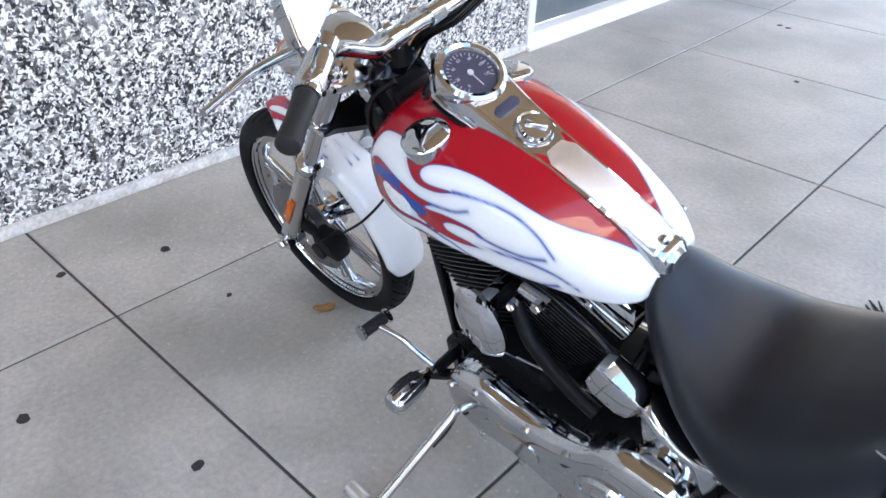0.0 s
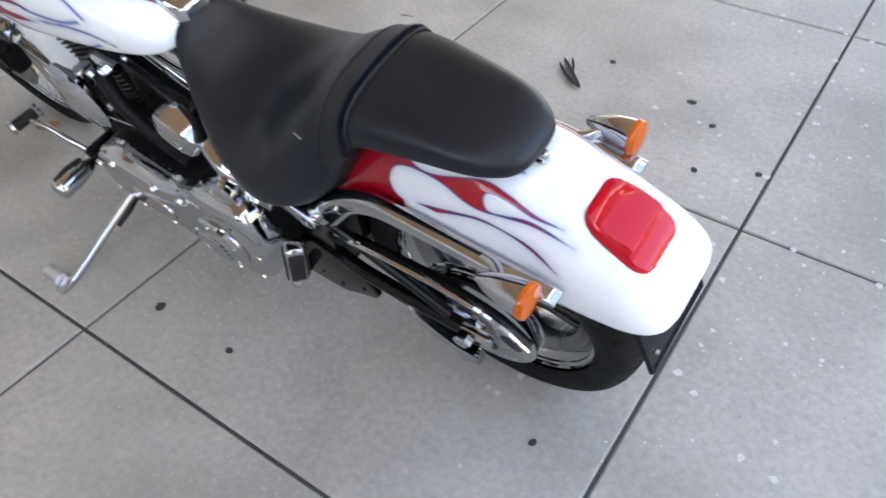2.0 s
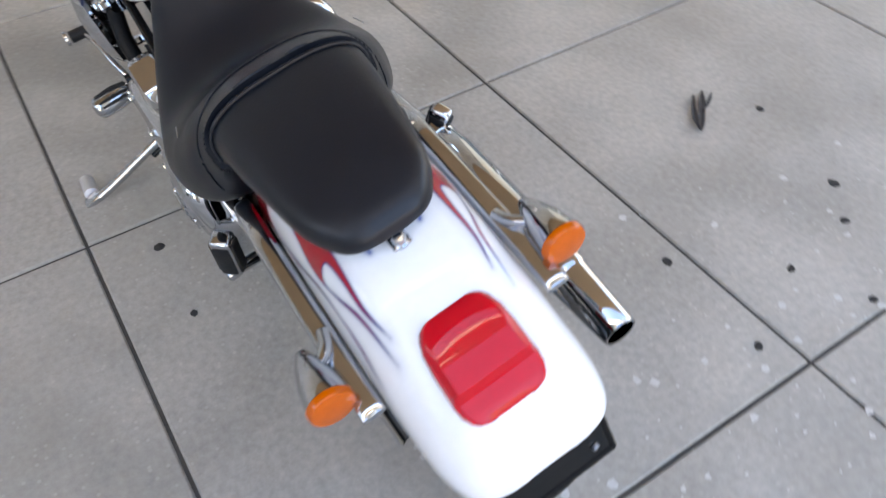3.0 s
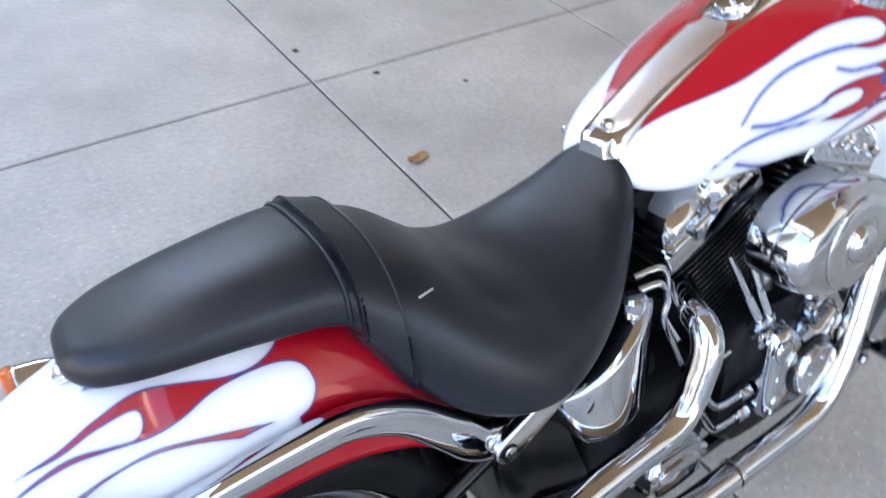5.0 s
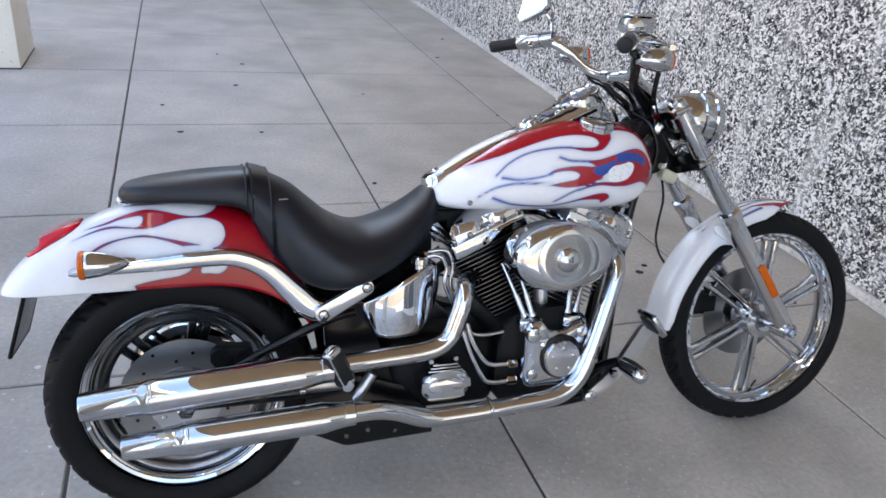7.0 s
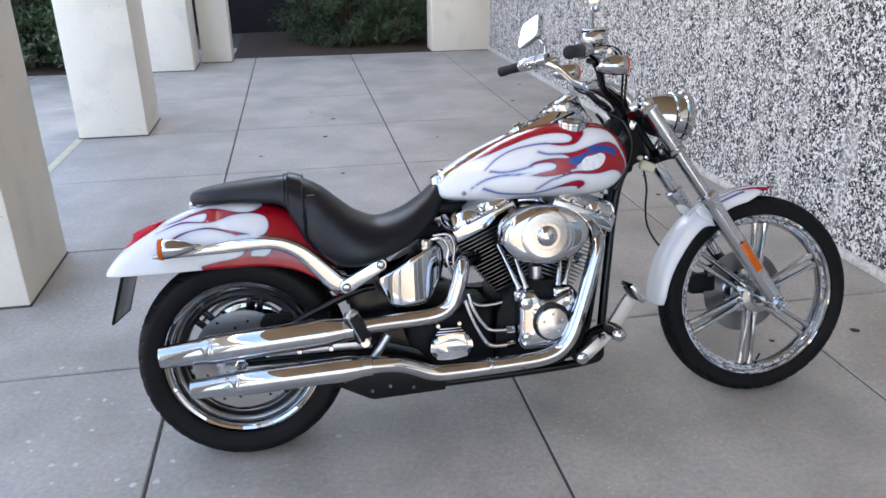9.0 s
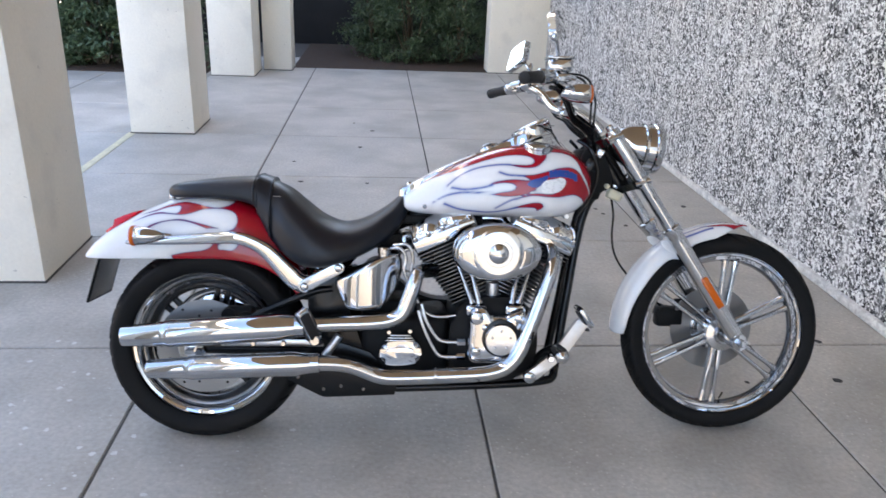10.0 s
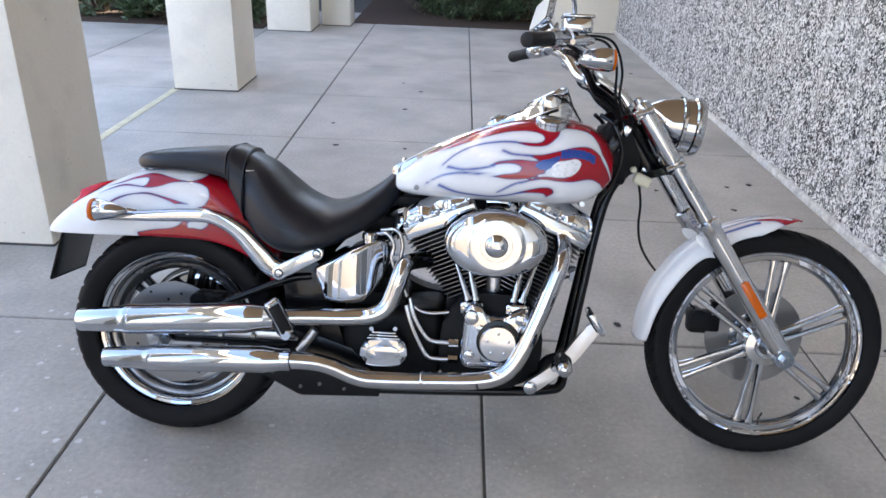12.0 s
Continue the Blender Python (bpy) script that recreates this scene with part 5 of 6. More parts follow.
# frame ----------------------------------------------------------------------
for sgn in (-1, 1):
    fine("frame_rail", tube([(1.3, sgn * 0.02, 0.84), (1.245, sgn * 0.03, 0.77), (1.215, sgn * 0.036, 0.66), (1.19, sgn * 0.045, 0.5), (1.16, sgn * 0.06, 0.3), (1.148, sgn * 0.075, 0.225), (1.138, sgn * 0.092, 0.205), (1.11, sgn * 0.1, 0.196), (1.0, sgn * 0.11, 0.188), (0.7, sgn * 0.115, 0.178), (0.52, sgn * 0.115, 0.176), (0.44, sgn * 0.112, 0.185), (0.4, sgn * 0.11, 0.22)], 0.0142, 14, 110), BLACK_PAINT, bike, "gloss black frame tube")
    fine("swingarm_tube", tube([(0.46, sgn * 0.1, 0.3), (0.3, sgn * 0.125, 0.305), (0.1, sgn * 0.13, 0.308), (0.01, sgn * 0.13, 0.308)], 0.017, 14, 24), BLACK_PAINT, bike, "black swingarm leg")
    fine("swingarm_brace", tube([(0.42, sgn * 0.12, 0.5), (0.36, sgn * 0.128, 0.49), (0.24, sgn * 0.132, 0.44), (0.12, sgn * 0.132, 0.38), (0.06, sgn * 0.132, 0.34)], 0.012, 12, 24), BLACK_PAINT, bike, "black swingarm brace")
    fine("frame_gusset", plate(smooth_outline([(0.37, 0.21), (0.365, 0.3), (0.345, 0.45), (0.36, 0.53), (0.44, 0.54), (0.475, 0.43), (0.52, 0.3), (0.55, 0.19), (0.45, 0.165)], 40), sgn * 0.118 - 0.008, sgn * 0.118 + 0.008, 0.003), BLACK_PAINT, bike, "black frame side plate")
    low = fine("lower_frame_plate", plate([(0.27, 0.225), (0.28, 0.208), (0.385, 0.154), (0.4, 0.15), (0.62, 0.158), (0.63, 0.2), (0.54, 0.3), (0.42, 0.34), (0.3, 0.3)], sgn * 0.128 - 0.007, sgn * 0.128 + 0.007, 0.003), BLACK_PAINT, bike, "black angular frame plate")
    for px, pz in ((0.315, 0.218), (0.395, 0.178), (0.45, 0.188), (0.52, 0.178)):
        fine("plate_bolt", bolt((px, sgn * 0.135, pz), 0.0055, 0.005, (0, sgn, 0)), FIN_EDGE, low)
    fine("axle_adjuster", box(0.0, sgn * 0.133, 0.308, 0.07, 0.018, 0.036, 0.005), POLISHED, bike)
fine("frame_cross_plate", joined(box(0.43, 0, 0.34, 0.05, 0.23, 0.3, 0.01), box(0.52, 0, 0.18, 0.22, 0.23, 0.03, 0.008)), BLACK_PAINT, bike)
fine("backbone", tube([(1.3, 0, 0.9), (1.15, 0, 0.86), (0.9, 0, 0.77), (0.66, 0, 0.72), (0.5, 0, 0.63), (0.4, 0, 0.52)], 0.03, 16, 30), BLACK_PAINT, bike, "black frame backbone")
fine("steering_head", rod((1.245, 0, 1.0), (1.245 + 0.2 * FORK.x, 0, 1.0 + 0.2 * FORK.z), 0.034, 24), BLACK_PAINT, bike, "black steering head")
fine("ignition_module", joined(box(0.57, 0.02, 0.645, 0.14, 0.14, 0.05, 0.01), box(0.75, 0, 0.715, 0.3, 0.1, 0.03, 0.008)), BLACK_CRINKLE, bike)
fine("inner_fender", loft([[(0.17 + 0.34 * math.cos(a) * 0.45 - 0.02, y, 0.31 + 0.345 * math.sin(a)) for y in np.linspace(-0.09, 0.09, 7)] for a in np.linspace(radians(10), radians(80), 14)], False, False), BLACK_PAINT, bike)
fine("axle", joined(rod((REAR.x, -0.15, REAR.z), (REAR.x, 0.155, REAR.z), 0.012), bolt((REAR.x, -0.15, REAR.z), 0.02, 0.02, (0, -1, 0)), bolt((REAR.x, 0.145, REAR.z), 0.02, 0.02, (0, 1, 0))), CHROME, bike, "chrome rear axle")
fine("rear_caliper", joined(box(0.13, -0.105, 0.41, 0.09, 0.05, 0.055, 0.012), rod((0.1, -0.135, 0.415), (0.1, -0.08, 0.415), 0.022), rod((0.155, -0.135, 0.405), (0.155, -0.08, 0.405), 0.022)), BLACK_CRINKLE, bike, "black rear brake caliper")

# front end ------------------------------------------------------------------
def fork_side(sgn):
    top = Vector((1.29, sgn * 0.112, 1.012))
    at = lambda d: top + FORK * d
    upper = fine("fork_tube", steered(rod(at(0.0), at(0.5), 0.0208, 20)), CHROME, bike, "chrome fork tube")
    fine("fork_cover", steered(tube([at(-0.004), at(0.0), at(0.01), at(0.17), at(0.182), at(0.186)], [0.012, 0.023, 0.025, 0.025, 0.024, 0.02], 22)), CHROME, upper, "chrome fork cover")
    fine("fork_collar", steered(tube([at(0.178), at(0.18), at(0.205), at(0.207)], [0.024, 0.0285, 0.0285, 0.024], 22)), CHROME, upper, "chrome collar at the lower clamp")
    fine("fork_cap", steered(moved(turned([(0.0, 0.016), (0.008, 0.015), (0.012, 0.01), (0.012, 0), (0.02, -0.002), (0.021, -0.01)], 20, "Z"), Matrix.Translation(at(-0.004)) @ FORK.to_track_quat("-Z", "Y").to_matrix().to_4x4())), CHROME, upper)
    leg = fine("fork_slider", steered(tube([at(0.365), at(0.37), at(0.395), at(0.4), at(0.42), at(0.6), at(0.78), at(0.835), at(0.848), at(0.852)], [0.022, 0.031, 0.031, 0.0275, 0.0275, 0.0275, 0.0265, 0.025, 0.02, 0.01], 24)), POLISHED, bike, "polished fork slider")
    p = at(0.62) + Vector((0, sgn * 0.0275, 0))
    turn = Matrix.Rotation(math.atan2(FORK.x, FORK.z) + math.pi, 4, "Y")
    fine("side_reflector", steered(moved(box(0, sgn * 0.004, 0, 0.023, 0.008, 0.115, 0.003), Matrix.Translation(p) @ turn)), AMBER, leg, "amber side reflector")
    q = FRONT + Vector((0.012, sgn * 0.112, -0.006))
    fine("axle_clamp", steered(joined(rod(q - Vector((0, 0.03, 0)), q + Vector((0, 0.03, 0)), 0.026, 24), bolt(q + Vector((0, sgn * 0.03, 0)), 0.014, 0.016, (0, sgn, 0)))), CHROME, leg)
    fine("fender_mount", steered(plate(smooth_outline([(1.49, 0.66), (1.53, 0.65), (1.59, 0.58), (1.6, 0.555), (1.56, 0.6), (1.5, 0.635)], 24), sgn * 0.068 - 0.003, sgn * 0.068 + 0.003, 0.001)), WHITE_PAINT, bike)
    return leg


for sgn in (-1, 1):
    fork_side(sgn)
fine("front_axle", steered(rod(FRONT + Vector((0.012, -0.15, -0.006)), FRONT + Vector((0.012, 0.15, -0.006)), 0.011)), CHROME, bike, "chrome front axle")


def clamp(name, d, h, material):
    c = Vector((1.283, 0, 1.008)) + FORK * d
    out = smooth_outline([(-0.07, 0.0), (-0.055, 0.05), (-0.03, 0.1), (-0.02, 0.134), (0.012, 0.134), (0.022, 0.105), (0.015, 0.05), (0.018, 0.0), (0.015, -0.05), (0.022, -0.105), (0.012, -0.134), (-0.02, -0.134), (-0.03, -0.1), (-0.055, -0.05)], 56)
    turn = Matrix.Translation(c) @ Matrix.Rotation(math.atan2(-FORK.x, -FORK.z), 4, "Y")
    return fine(name, steered(moved(plate(out, -h / 2, h / 2, 0.005, "XY"), turn)), material, bike)


clamp("upper_fork_clamp", 0.022, 0.026, POLISHED)
clamp("lower_fork_clamp", 0.19, 0.022, BLACK_PAINT)
for sgn in (-1, 1):
    for d0 in (0.022, 0.19):
        pin = Vector((1.283, sgn * 0.135, 1.008)) + FORK * d0
        fine("pinch_bolt", steered(joined(rod(pin + Vector((-0.02, 0, -0.008)), pin + Vector((0.022, 0, 0.008)), 0.007), rod(pin + Vector((0.014, 0, 0.004)), pin + Vector((0.024, 0, 0.009)), 0.0095))), CHROME, bike, "chrome clamp bolt")
    fine("neck_gusset", plate(smooth_outline([(1.215, 0.93), (1.245, 0.965), (1.27, 0.97), (1.295, 0.92), (1.318, 0.865), (1.31, 0.83), (1.27, 0.81), (1.225, 0.79), (1.21, 0.85)], 40), sgn * 0.05 - 0.006, sgn * 0.05 + 0.006, 0.003), BLACK_CRINKLE, bike, "black steering neck gusset")
    fine("wire_connector", moved(box(0, 0, 0, 0.03, 0.018, 0.05, 0.005), pose(1.235, sgn * 0.078, 0.9, 0, 28, 10 * sgn)), BLACK_PAINT, bike, "black wiring connector")
    fine("connector_cap", moved(box(0, 0, 0, 0.022, 0.016, 0.03, 0.005), pose(1.27, sgn * 0.07, 0.94, 0, 30, 20 * sgn)), CHROME, bike, "small chrome cover at the steering head")
    fine("neck_wire", tube([(1.2, sgn * 0.05, 0.98), (1.235, sgn * 0.085, 0.95), (1.26, sgn * 0.09, 0.88), (1.245, sgn * 0.075, 0.8), (1.21, sgn * 0.06, 0.74)], 0.006, 8, 24), BLACK_PAINT, bike, "black wiring at the steering head")
fine("neck_shroud", box(1.245, 0, 0.87, 0.085, 0.1, 0.17, 0.02), BLACK_CRINKLE, bike, "black steering neck shroud")
fine("stem_nut", steered(moved(turned([(0.0, 0.02), (0.012, 0.018), (0.018, 0.012), (0.018, -0.01), (0.0, -0.01)], 6, "Z"), Matrix.Translation((1.262, 0, 1.035)) @ Matrix.Rotation(math.atan2(-FORK.x, -FORK.z), 4, "Y"))), CHROME, bike, "chrome steering stem nut")

LAMP = Vector((1.425, 0, 0.962))
lamp = fine("headlight", steered(moved(turned([(0.0, -0.112), (0.02, -0.108), (0.045, -0.09), (0.064, -0.055), (0.074, -0.01), (0.077, 0.03), (0.082, 0.034), (0.083, 0.048), (0.079, 0.056), (0.073, 0.057)], 48, "X"), Matrix.Translation(LAMP) @ Matrix.Rotation(radians(6), 4, "Y"))), CHROME, bike, "chrome bullet headlight")
fine("headlight_glass", steered(moved(turned([(0.0735, 0.054), (0.06, 0.062), (0.03, 0.068), (0.0005, 0.07)], 40, "X"), Matrix.Translation(LAMP) @ Matrix.Rotation(radians(6), 4, "Y"))), MIRROR, lamp, "clear headlight lens")
fine("trim_ring", steered(moved(turned([(0.074, -0.006), (0.0795, -0.003), (0.0795, 0.004), (0.0755, 0.007)], 48, "X"), Matrix.Translation(LAMP) @ Matrix.Rotation(radians(6), 4, "Y"))), CHROME, lamp, "raised chrome band round the headlight")
fine("headlight_mount", steered(joined(rod((1.4, 0, 0.885), (1.375, 0, 0.84), 0.014), box(1.36, 0, 0.835, 0.06, 0.06, 0.02, 0.006), bolt((1.4, -0.012, 0.88), 0.011, 0.008, (0, -1, 0)))), CHROME, lamp)
fine("horn_cover", joined(moved(box(0, 0, 0, 0.05, 0.034, 0.032, 0.009, 3), pose(1.328, -0.05, 0.806, 0, 22, 0)), bolt((1.3, -0.04, 0.835), 0.009, 0.03, (0, -1, 0))), CREAM, bike, "small cream cover below the fork clamp")

# handlebar and controls ---------------------------------------------------------
LEFT_BAR = Vector((0.012, 0.035, 0.018))  # the bar sits a little off centre in its clamps


def bar_half(sgn):
    o = LEFT_BAR if sgn > 0 else Vector((0, 0, 0))
    return [(0.96 + o.x, sgn * 0.384 + o.y, 1.139 + o.z), (1.0 + o.x, sgn * 0.327 + o.y, 1.148 + o.z), (1.042 + o.x, sgn * 0.264 + o.y, 1.156 + o.z), (1.085 + o.x * 0.9, sgn * 0.21 + o.y * 0.9, 1.15 + o.z * 0.9), (1.12 + o.x * 0.6, sgn * 0.17 + o.y * 0.6, 1.128 + o.z * 0.6), (1.15, sgn * 0.12, 1.092), (1.172, sgn * 0.06, 1.075)]


bar = fine("handlebar", steered(tube(bar_half(-1) + [(1.176, 0, 1.074)] + bar_half(1)[::-1], 0.0135, 16, 110)), CHROME, bike, "chrome pull-back handlebar")
for sgn in (-1, 1):
    fine("riser", steered(joined(tube([(1.272, sgn * 0.05, 1.01), (1.25, sgn * 0.05, 1.035), (1.21, sgn * 0.05, 1.06), (1.175, sgn * 0.05, 1.076)], [0.019, 0.017, 0.017, 0.02], 16, 14), rod((1.175, sgn * 0.05 - 0.017, 1.075), (1.175, sgn * 0.05 + 0.017, 1.075), 0.0185, 20))), CHROME, bike, "chrome handlebar riser")


def control(sgn):
    """Grip, switch housing, lever, reservoir, mirror and front signal on one end of the bar."""
    o = LEFT_BAR if sgn > 0 else Vector((0, 0, 0))
    a, b = Vector((0.957, sgn * 0.388, 1.139)) + o, Vector((1.034, sgn * 0.277, 1.1545)) + o
    d = (b - a).normalized()
    b = b - d * 0.03
    fine("grip", steered(tube([a, a + d * 0.004, a + d * 0.012, a.lerp(b, 0.5), b - d * 0.01, b], [0.012, 0.0175, 0.0185, 0.0165, 0.0185, 0.016], 24)), GRIP_RUBBER, bar, "black rubber grip")
    h = b + d * 0.058
    fine("switch_housing", steered(joined(rod(b - d * 0.003, b + d * 0.008, 0.0205, 20), tube([b + d * 0.006, b + d * 0.012, b + d * 0.034, b + d * 0.038], [0.02, 0.0235, 0.0235, 0.02], 20), bolt(b + d * 0.022 + Vector((-0.02, 0, -0.006)), 0.006, 0.008, (-1, 0, 0)))), CHROME, bar, "chrome switch housing")
    housing = fine("switch_housing", steered(joined(rod(h - d * 0.022, h + d * 0.018, 0.0225, 20), rod(h + d * 0.016, h + d * 0.04, 0.019, 20), moved(box(0, 0, 0, 0.024, 0.03, 0.02, 0.005), Matrix.Translation(h + Vector((-0.018, 0, -0.012)))))), CHROME, bar, "chrome switch housing")
    fine("switch_buttons", steered(joined(box(h.x - 0.028, h.y, h.z - 0.006, 0.01, 0.01, 0.006, 0.002), box(h.x - 0.026, h.y - sgn * 0.012, h.z - 0.012, 0.01, 0.008, 0.006, 0.002))), BLACK_PAINT, housing)
    p = h + d * 0.045
    fine("lever_perch", steered(joined(rod(p - d * 0.014, p + d * 0.016, 0.021, 20), moved(box(0, 0, 0, 0.05, 0.03, 0.024, 0.007), Matrix.Translation(p + Vector((0.03, 0, -0.004)))))), CHROME, bar, "chrome lever perch")
    q = p + Vector((0.05, sgn * 0.005, -0.006))
    reach = [(0.0, 0.05, -0.004), (-0.025, 0.11, -0.008), (-0.055, 0.165, -0.016), (-0.065, 0.19, -0.02)] if sgn < 0 else [(0.012, 0.04, -0.004), (0.016, 0.09, -0.006), (0.0, 0.15, -0.006), (-0.014, 0.19, -0.004)]
    fine("lever", steered(tube([q] + [q + Vector((x, sgn * y, z)) for x, y, z in reach], [0.0085, 0.0075, 0.007, 0.006, 0.0065], 12, 24)), CHROME, bar, "chrome hand lever")
    if sgn < 0:
        fine("brake_reservoir", steered(joined(box(p.x + 0.02, p.y + 0.012, p.z + 0.032, 0.075, 0.052, 0.036, 0.009), box(p.x + 0.02, p.y + 0.012, p.z + 0.054, 0.08, 0.056, 0.008, 0.003))), CHROME, bar, "chrome brake fluid reservoir")
    stem = [p + Vector((0.005, 0, 0.018)), p + Vector((0.008, sgn * 0.01, 0.07)), *((Vector((1.085, 0.245, 1.235)), Vector((1.062, 0.272, 1.278))) if sgn > 0 else (Vector((1.065, -0.285, 1.265)), Vector((1.062, -0.31, 1.282))))]
    mirror = fine("mirror_stem", steered(tube(stem, 0.006, 12, 14)), CHROME, bar, "chrome mirror stem")
    c = Vector((1.05, sgn * 0.32, 1.288)) + o
    face = Matrix.Translation(c) @ Matrix.Rotation(radians(90 + 27 * sgn), 4, "Z") @ Matrix.Rotation(radians(78), 4, "X") @ Matrix.Rotation(radians(sgn * 8), 4, "Z")
    if sgn > 0:  # this one is turned further out
        c = Vector((1.046, 0.28, 1.284))
        face = Matrix.Translation(c) @ Vector((-0.92, -0.305, 0.225)).to_track_quat("-Z", "Y").to_matrix().to_4x4()
    kite = ((0.049, 0.016), (0.041, 0.028), (0.0, 0.042), (-0.038, 0.05), (-0.049, 0.044), (-0.054, 0.012), (-0.057, -0.012), (-0.048, -0.024), (0.0, -0.042), (0.044, -0.054), (0.057, -0.048), (0.054, -0.014))
    out = smooth_outline([(sgn * x, y) for x, y in kite], 60)
    fine("mirror_back", steered(moved(joined(plate(out, -0.002, 0.018, 0.012, "XY")), face)), CHROME, mirror, "kite-shaped chrome mirror shell")
    fine("mirror_glass", steered(moved(plate([(x * 0.93, y * 0.92) for x, y in out], -0.004, -0.0025, 0, "XY"), face)), MIRROR, mirror, "mirror glass")
    s = p + Vector((0.078, -sgn * 0.01, -0.047))
    sig = fine("front_turn_signal", steered(turned([(0.0, -0.052), (0.012, -0.048), (0.022, -0.03), (0.028, 0.0), (0.03, 0.03), (0.027, 0.036)], 32, "X", s)), CHROME, bar, "chrome bullet front signal")
    fine("signal_lens", steered(turned([(0.027, 0.035), (0.026, 0.042), (0.016, 0.047), (0.0005, 0.048)], 32, "X", s)), AMBER, sig, "amber lens")
    fine("signal_stalk", steered(rod(s + Vector((-0.02, 0, 0.015)), p + Vector((0.01, 0, -0.01)), 0.008)), CHROME, sig)


for sgn in (-1, 1):
    control(sgn)
CABLES = [
    [(1.05, -0.25, 1.14), (1.12, -0.2, 1.165), (1.18, -0.16, 1.16), (1.215, -0.13, 1.11), (1.225, -0.1, 1.03), (1.25, -0.06, 0.96), (1.26, -0.04, 0.9)],
    [(1.06, -0.24, 1.15), (1.13, -0.18, 1.175), (1.2, -0.14, 1.165), (1.235, -0.11, 1.1), (1.24, -0.09, 1.02), (1.28, -0.07, 0.95)],
    [(1.32, -0.03, 0.82), (1.335, -0.03, 0.74), (1.34, -0.01, 0.67), (1.365, 0.03, 0.6), (1.42, 0.07, 0.53), (1.5, 0.085, 0.46), (1.56, 0.085, 0.41)],
]
for pts in CABLES:
    fine("control_cable", tube(pts, 0.0036, 8, 40), BLACK_PAINT, bike, "black control cable")
# bundles that hug the bar and dive between the risers
for sgn in (-1, 1):
    for r, dy, dz in ((0.0075, 0.0, 0.0), (0.005, 0.014, 0.006), (0.0045, -0.013, -0.004), (0.004, 0.004, -0.013)):
        run = [(1.062, sgn * 0.25, 1.128), (1.095, sgn * 0.205, 1.124), (1.13, sgn * (0.16 + dy), 1.094 + dz), (1.165, sgn * (0.1 + dy), 1.052 + dz), (1.205, sgn * (0.062 + dy), 1.03 + dz), (1.245, sgn * (0.05 + dy), 0.995 + dz), (1.262, sgn * (0.05 + dy), 0.945), (1.255, sgn * 0.05, 0.88)]
        if sgn > 0:
            run = [(1.142, 0.14, 1.098), (1.16, 0.115 + dy / 2, 1.076 + dz), (1.185, 0.09 + dy, 1.06 + dz)] + run[4:]
        fine("control_cable", steered(tube(run, r, 10, 36)), BLACK_PAINT, bike, "black cable bundled under the handlebar")
fine("front_caliper", steered(joined(box(1.587, 0.085, 0.375, 0.1, 0.055, 0.07, 0.014), rod((1.565, 0.06, 0.39), (1.565, 0.12, 0.39), 0.025), rod((1.61, 0.06, 0.355), (1.61, 0.12, 0.355), 0.025), box(1.66, 0.1, 0.41, 0.1, 0.012, 0.05, 0.004))), BLACK_CRINKLE, bike, "black front brake caliper")

# right foot controls ------------------------------------------------------------
pedal = fine("brake_pedal", plate(smooth_outline([(1.028, 0.225), (1.03, 0.25), (1.075, 0.285), (1.12, 0.33), (1.175, 0.41), (1.195, 0.43), (1.222, 0.425), (1.215, 0.4), (1.16, 0.32), (1.11, 0.27), (1.055, 0.225)], 44), -0.206, -0.19, 0.004), SATIN, bike, "flat alloy brake pedal arm")
fine("pedal_pad", joined(moved(box(0, 0, 0, 0.07, 0.08, 0.018, 0.006), Matrix.Translation((1.2, -0.225, 0.44)) @ Matrix.Rotation(radians(55), 4, "Y"))), CHROME, pedal, "chrome brake pad with rubber ribs")
fine("pad_rubber", moved(box(0, 0, 0.009, 0.042, 0.056, 0.008, 0.003), Matrix.Translation((1.2, -0.225, 0.44)) @ Matrix.Rotation(radians(55 - 180), 4, "Y")), GRIP_RUBBER, pedal)
fine("pedal_pivot", joined(bolt((1.042, -0.2, 0.238), 0.018, 0.012, (0, -1, 0), 20), bolt((1.105, -0.2, 0.3), 0.012, 0.02, (0, -1, 0)), rod((1.05, -0.2, 0.238), (1.06, -0.1, 0.25), 0.015)), CHROME, pedal)


def rider_peg(sgn, x, z, k):
    """A round-ended foot peg with rubber inlay on its bracket."""
    y0, y1 = sgn * 0.215, sgn * 0.335
    r = fine("rider_peg", tube([(x, y0, z), (x, y0 + sgn * 0.02, z), (x, (y0 + y1) / 2, z), (x, y1 - sgn * 0.012, z), (x, y1, z)], [0.013 * k, 0.022 * k, 0.028 * k, 0.027 * k, 0.012 * k], 20, 16), CHROME, bike, "chrome foot peg with black rubber")
    fine("peg_rubber", joined(*[tube([(x + k * 0.024 * math.sin(t), y0 + sgn * (0.02 + 0.006 * abs(t)), z + k * 0.024 * math.cos(t)), (x + k * 0.0275 * math.sin(t), y0 + sgn * 0.06, z + k * 0.0275 * math.cos(t)), (x + k * 0.026 * math.sin(t), y1 - sgn * (0.016 + 0.006 * abs(t)), z + k * 0.026 * math.cos(t))], [0.003, 0.0048, 0.003], 8, 9) for t in (-1.15, -0.72, 0.0, 0.3, 0.95)]), GRIP_RUBBER, r)
    fine("peg_bracket", joined(tube([(x, y0, z), (x - 0.03, sgn * 0.17, z - 0.03), (1.07, sgn * 0.12, 0.25)], 0.014, 12, 12), box(1.07, sgn * 0.12, 0.245, 0.07, 0.03, 0.07, 0.01)), BLACK_PAINT, r, "black peg bracket")


rider_peg(-1, 1.115, 0.335, 0.75)
rider_peg(1, 1.105, 0.33, 1.05)


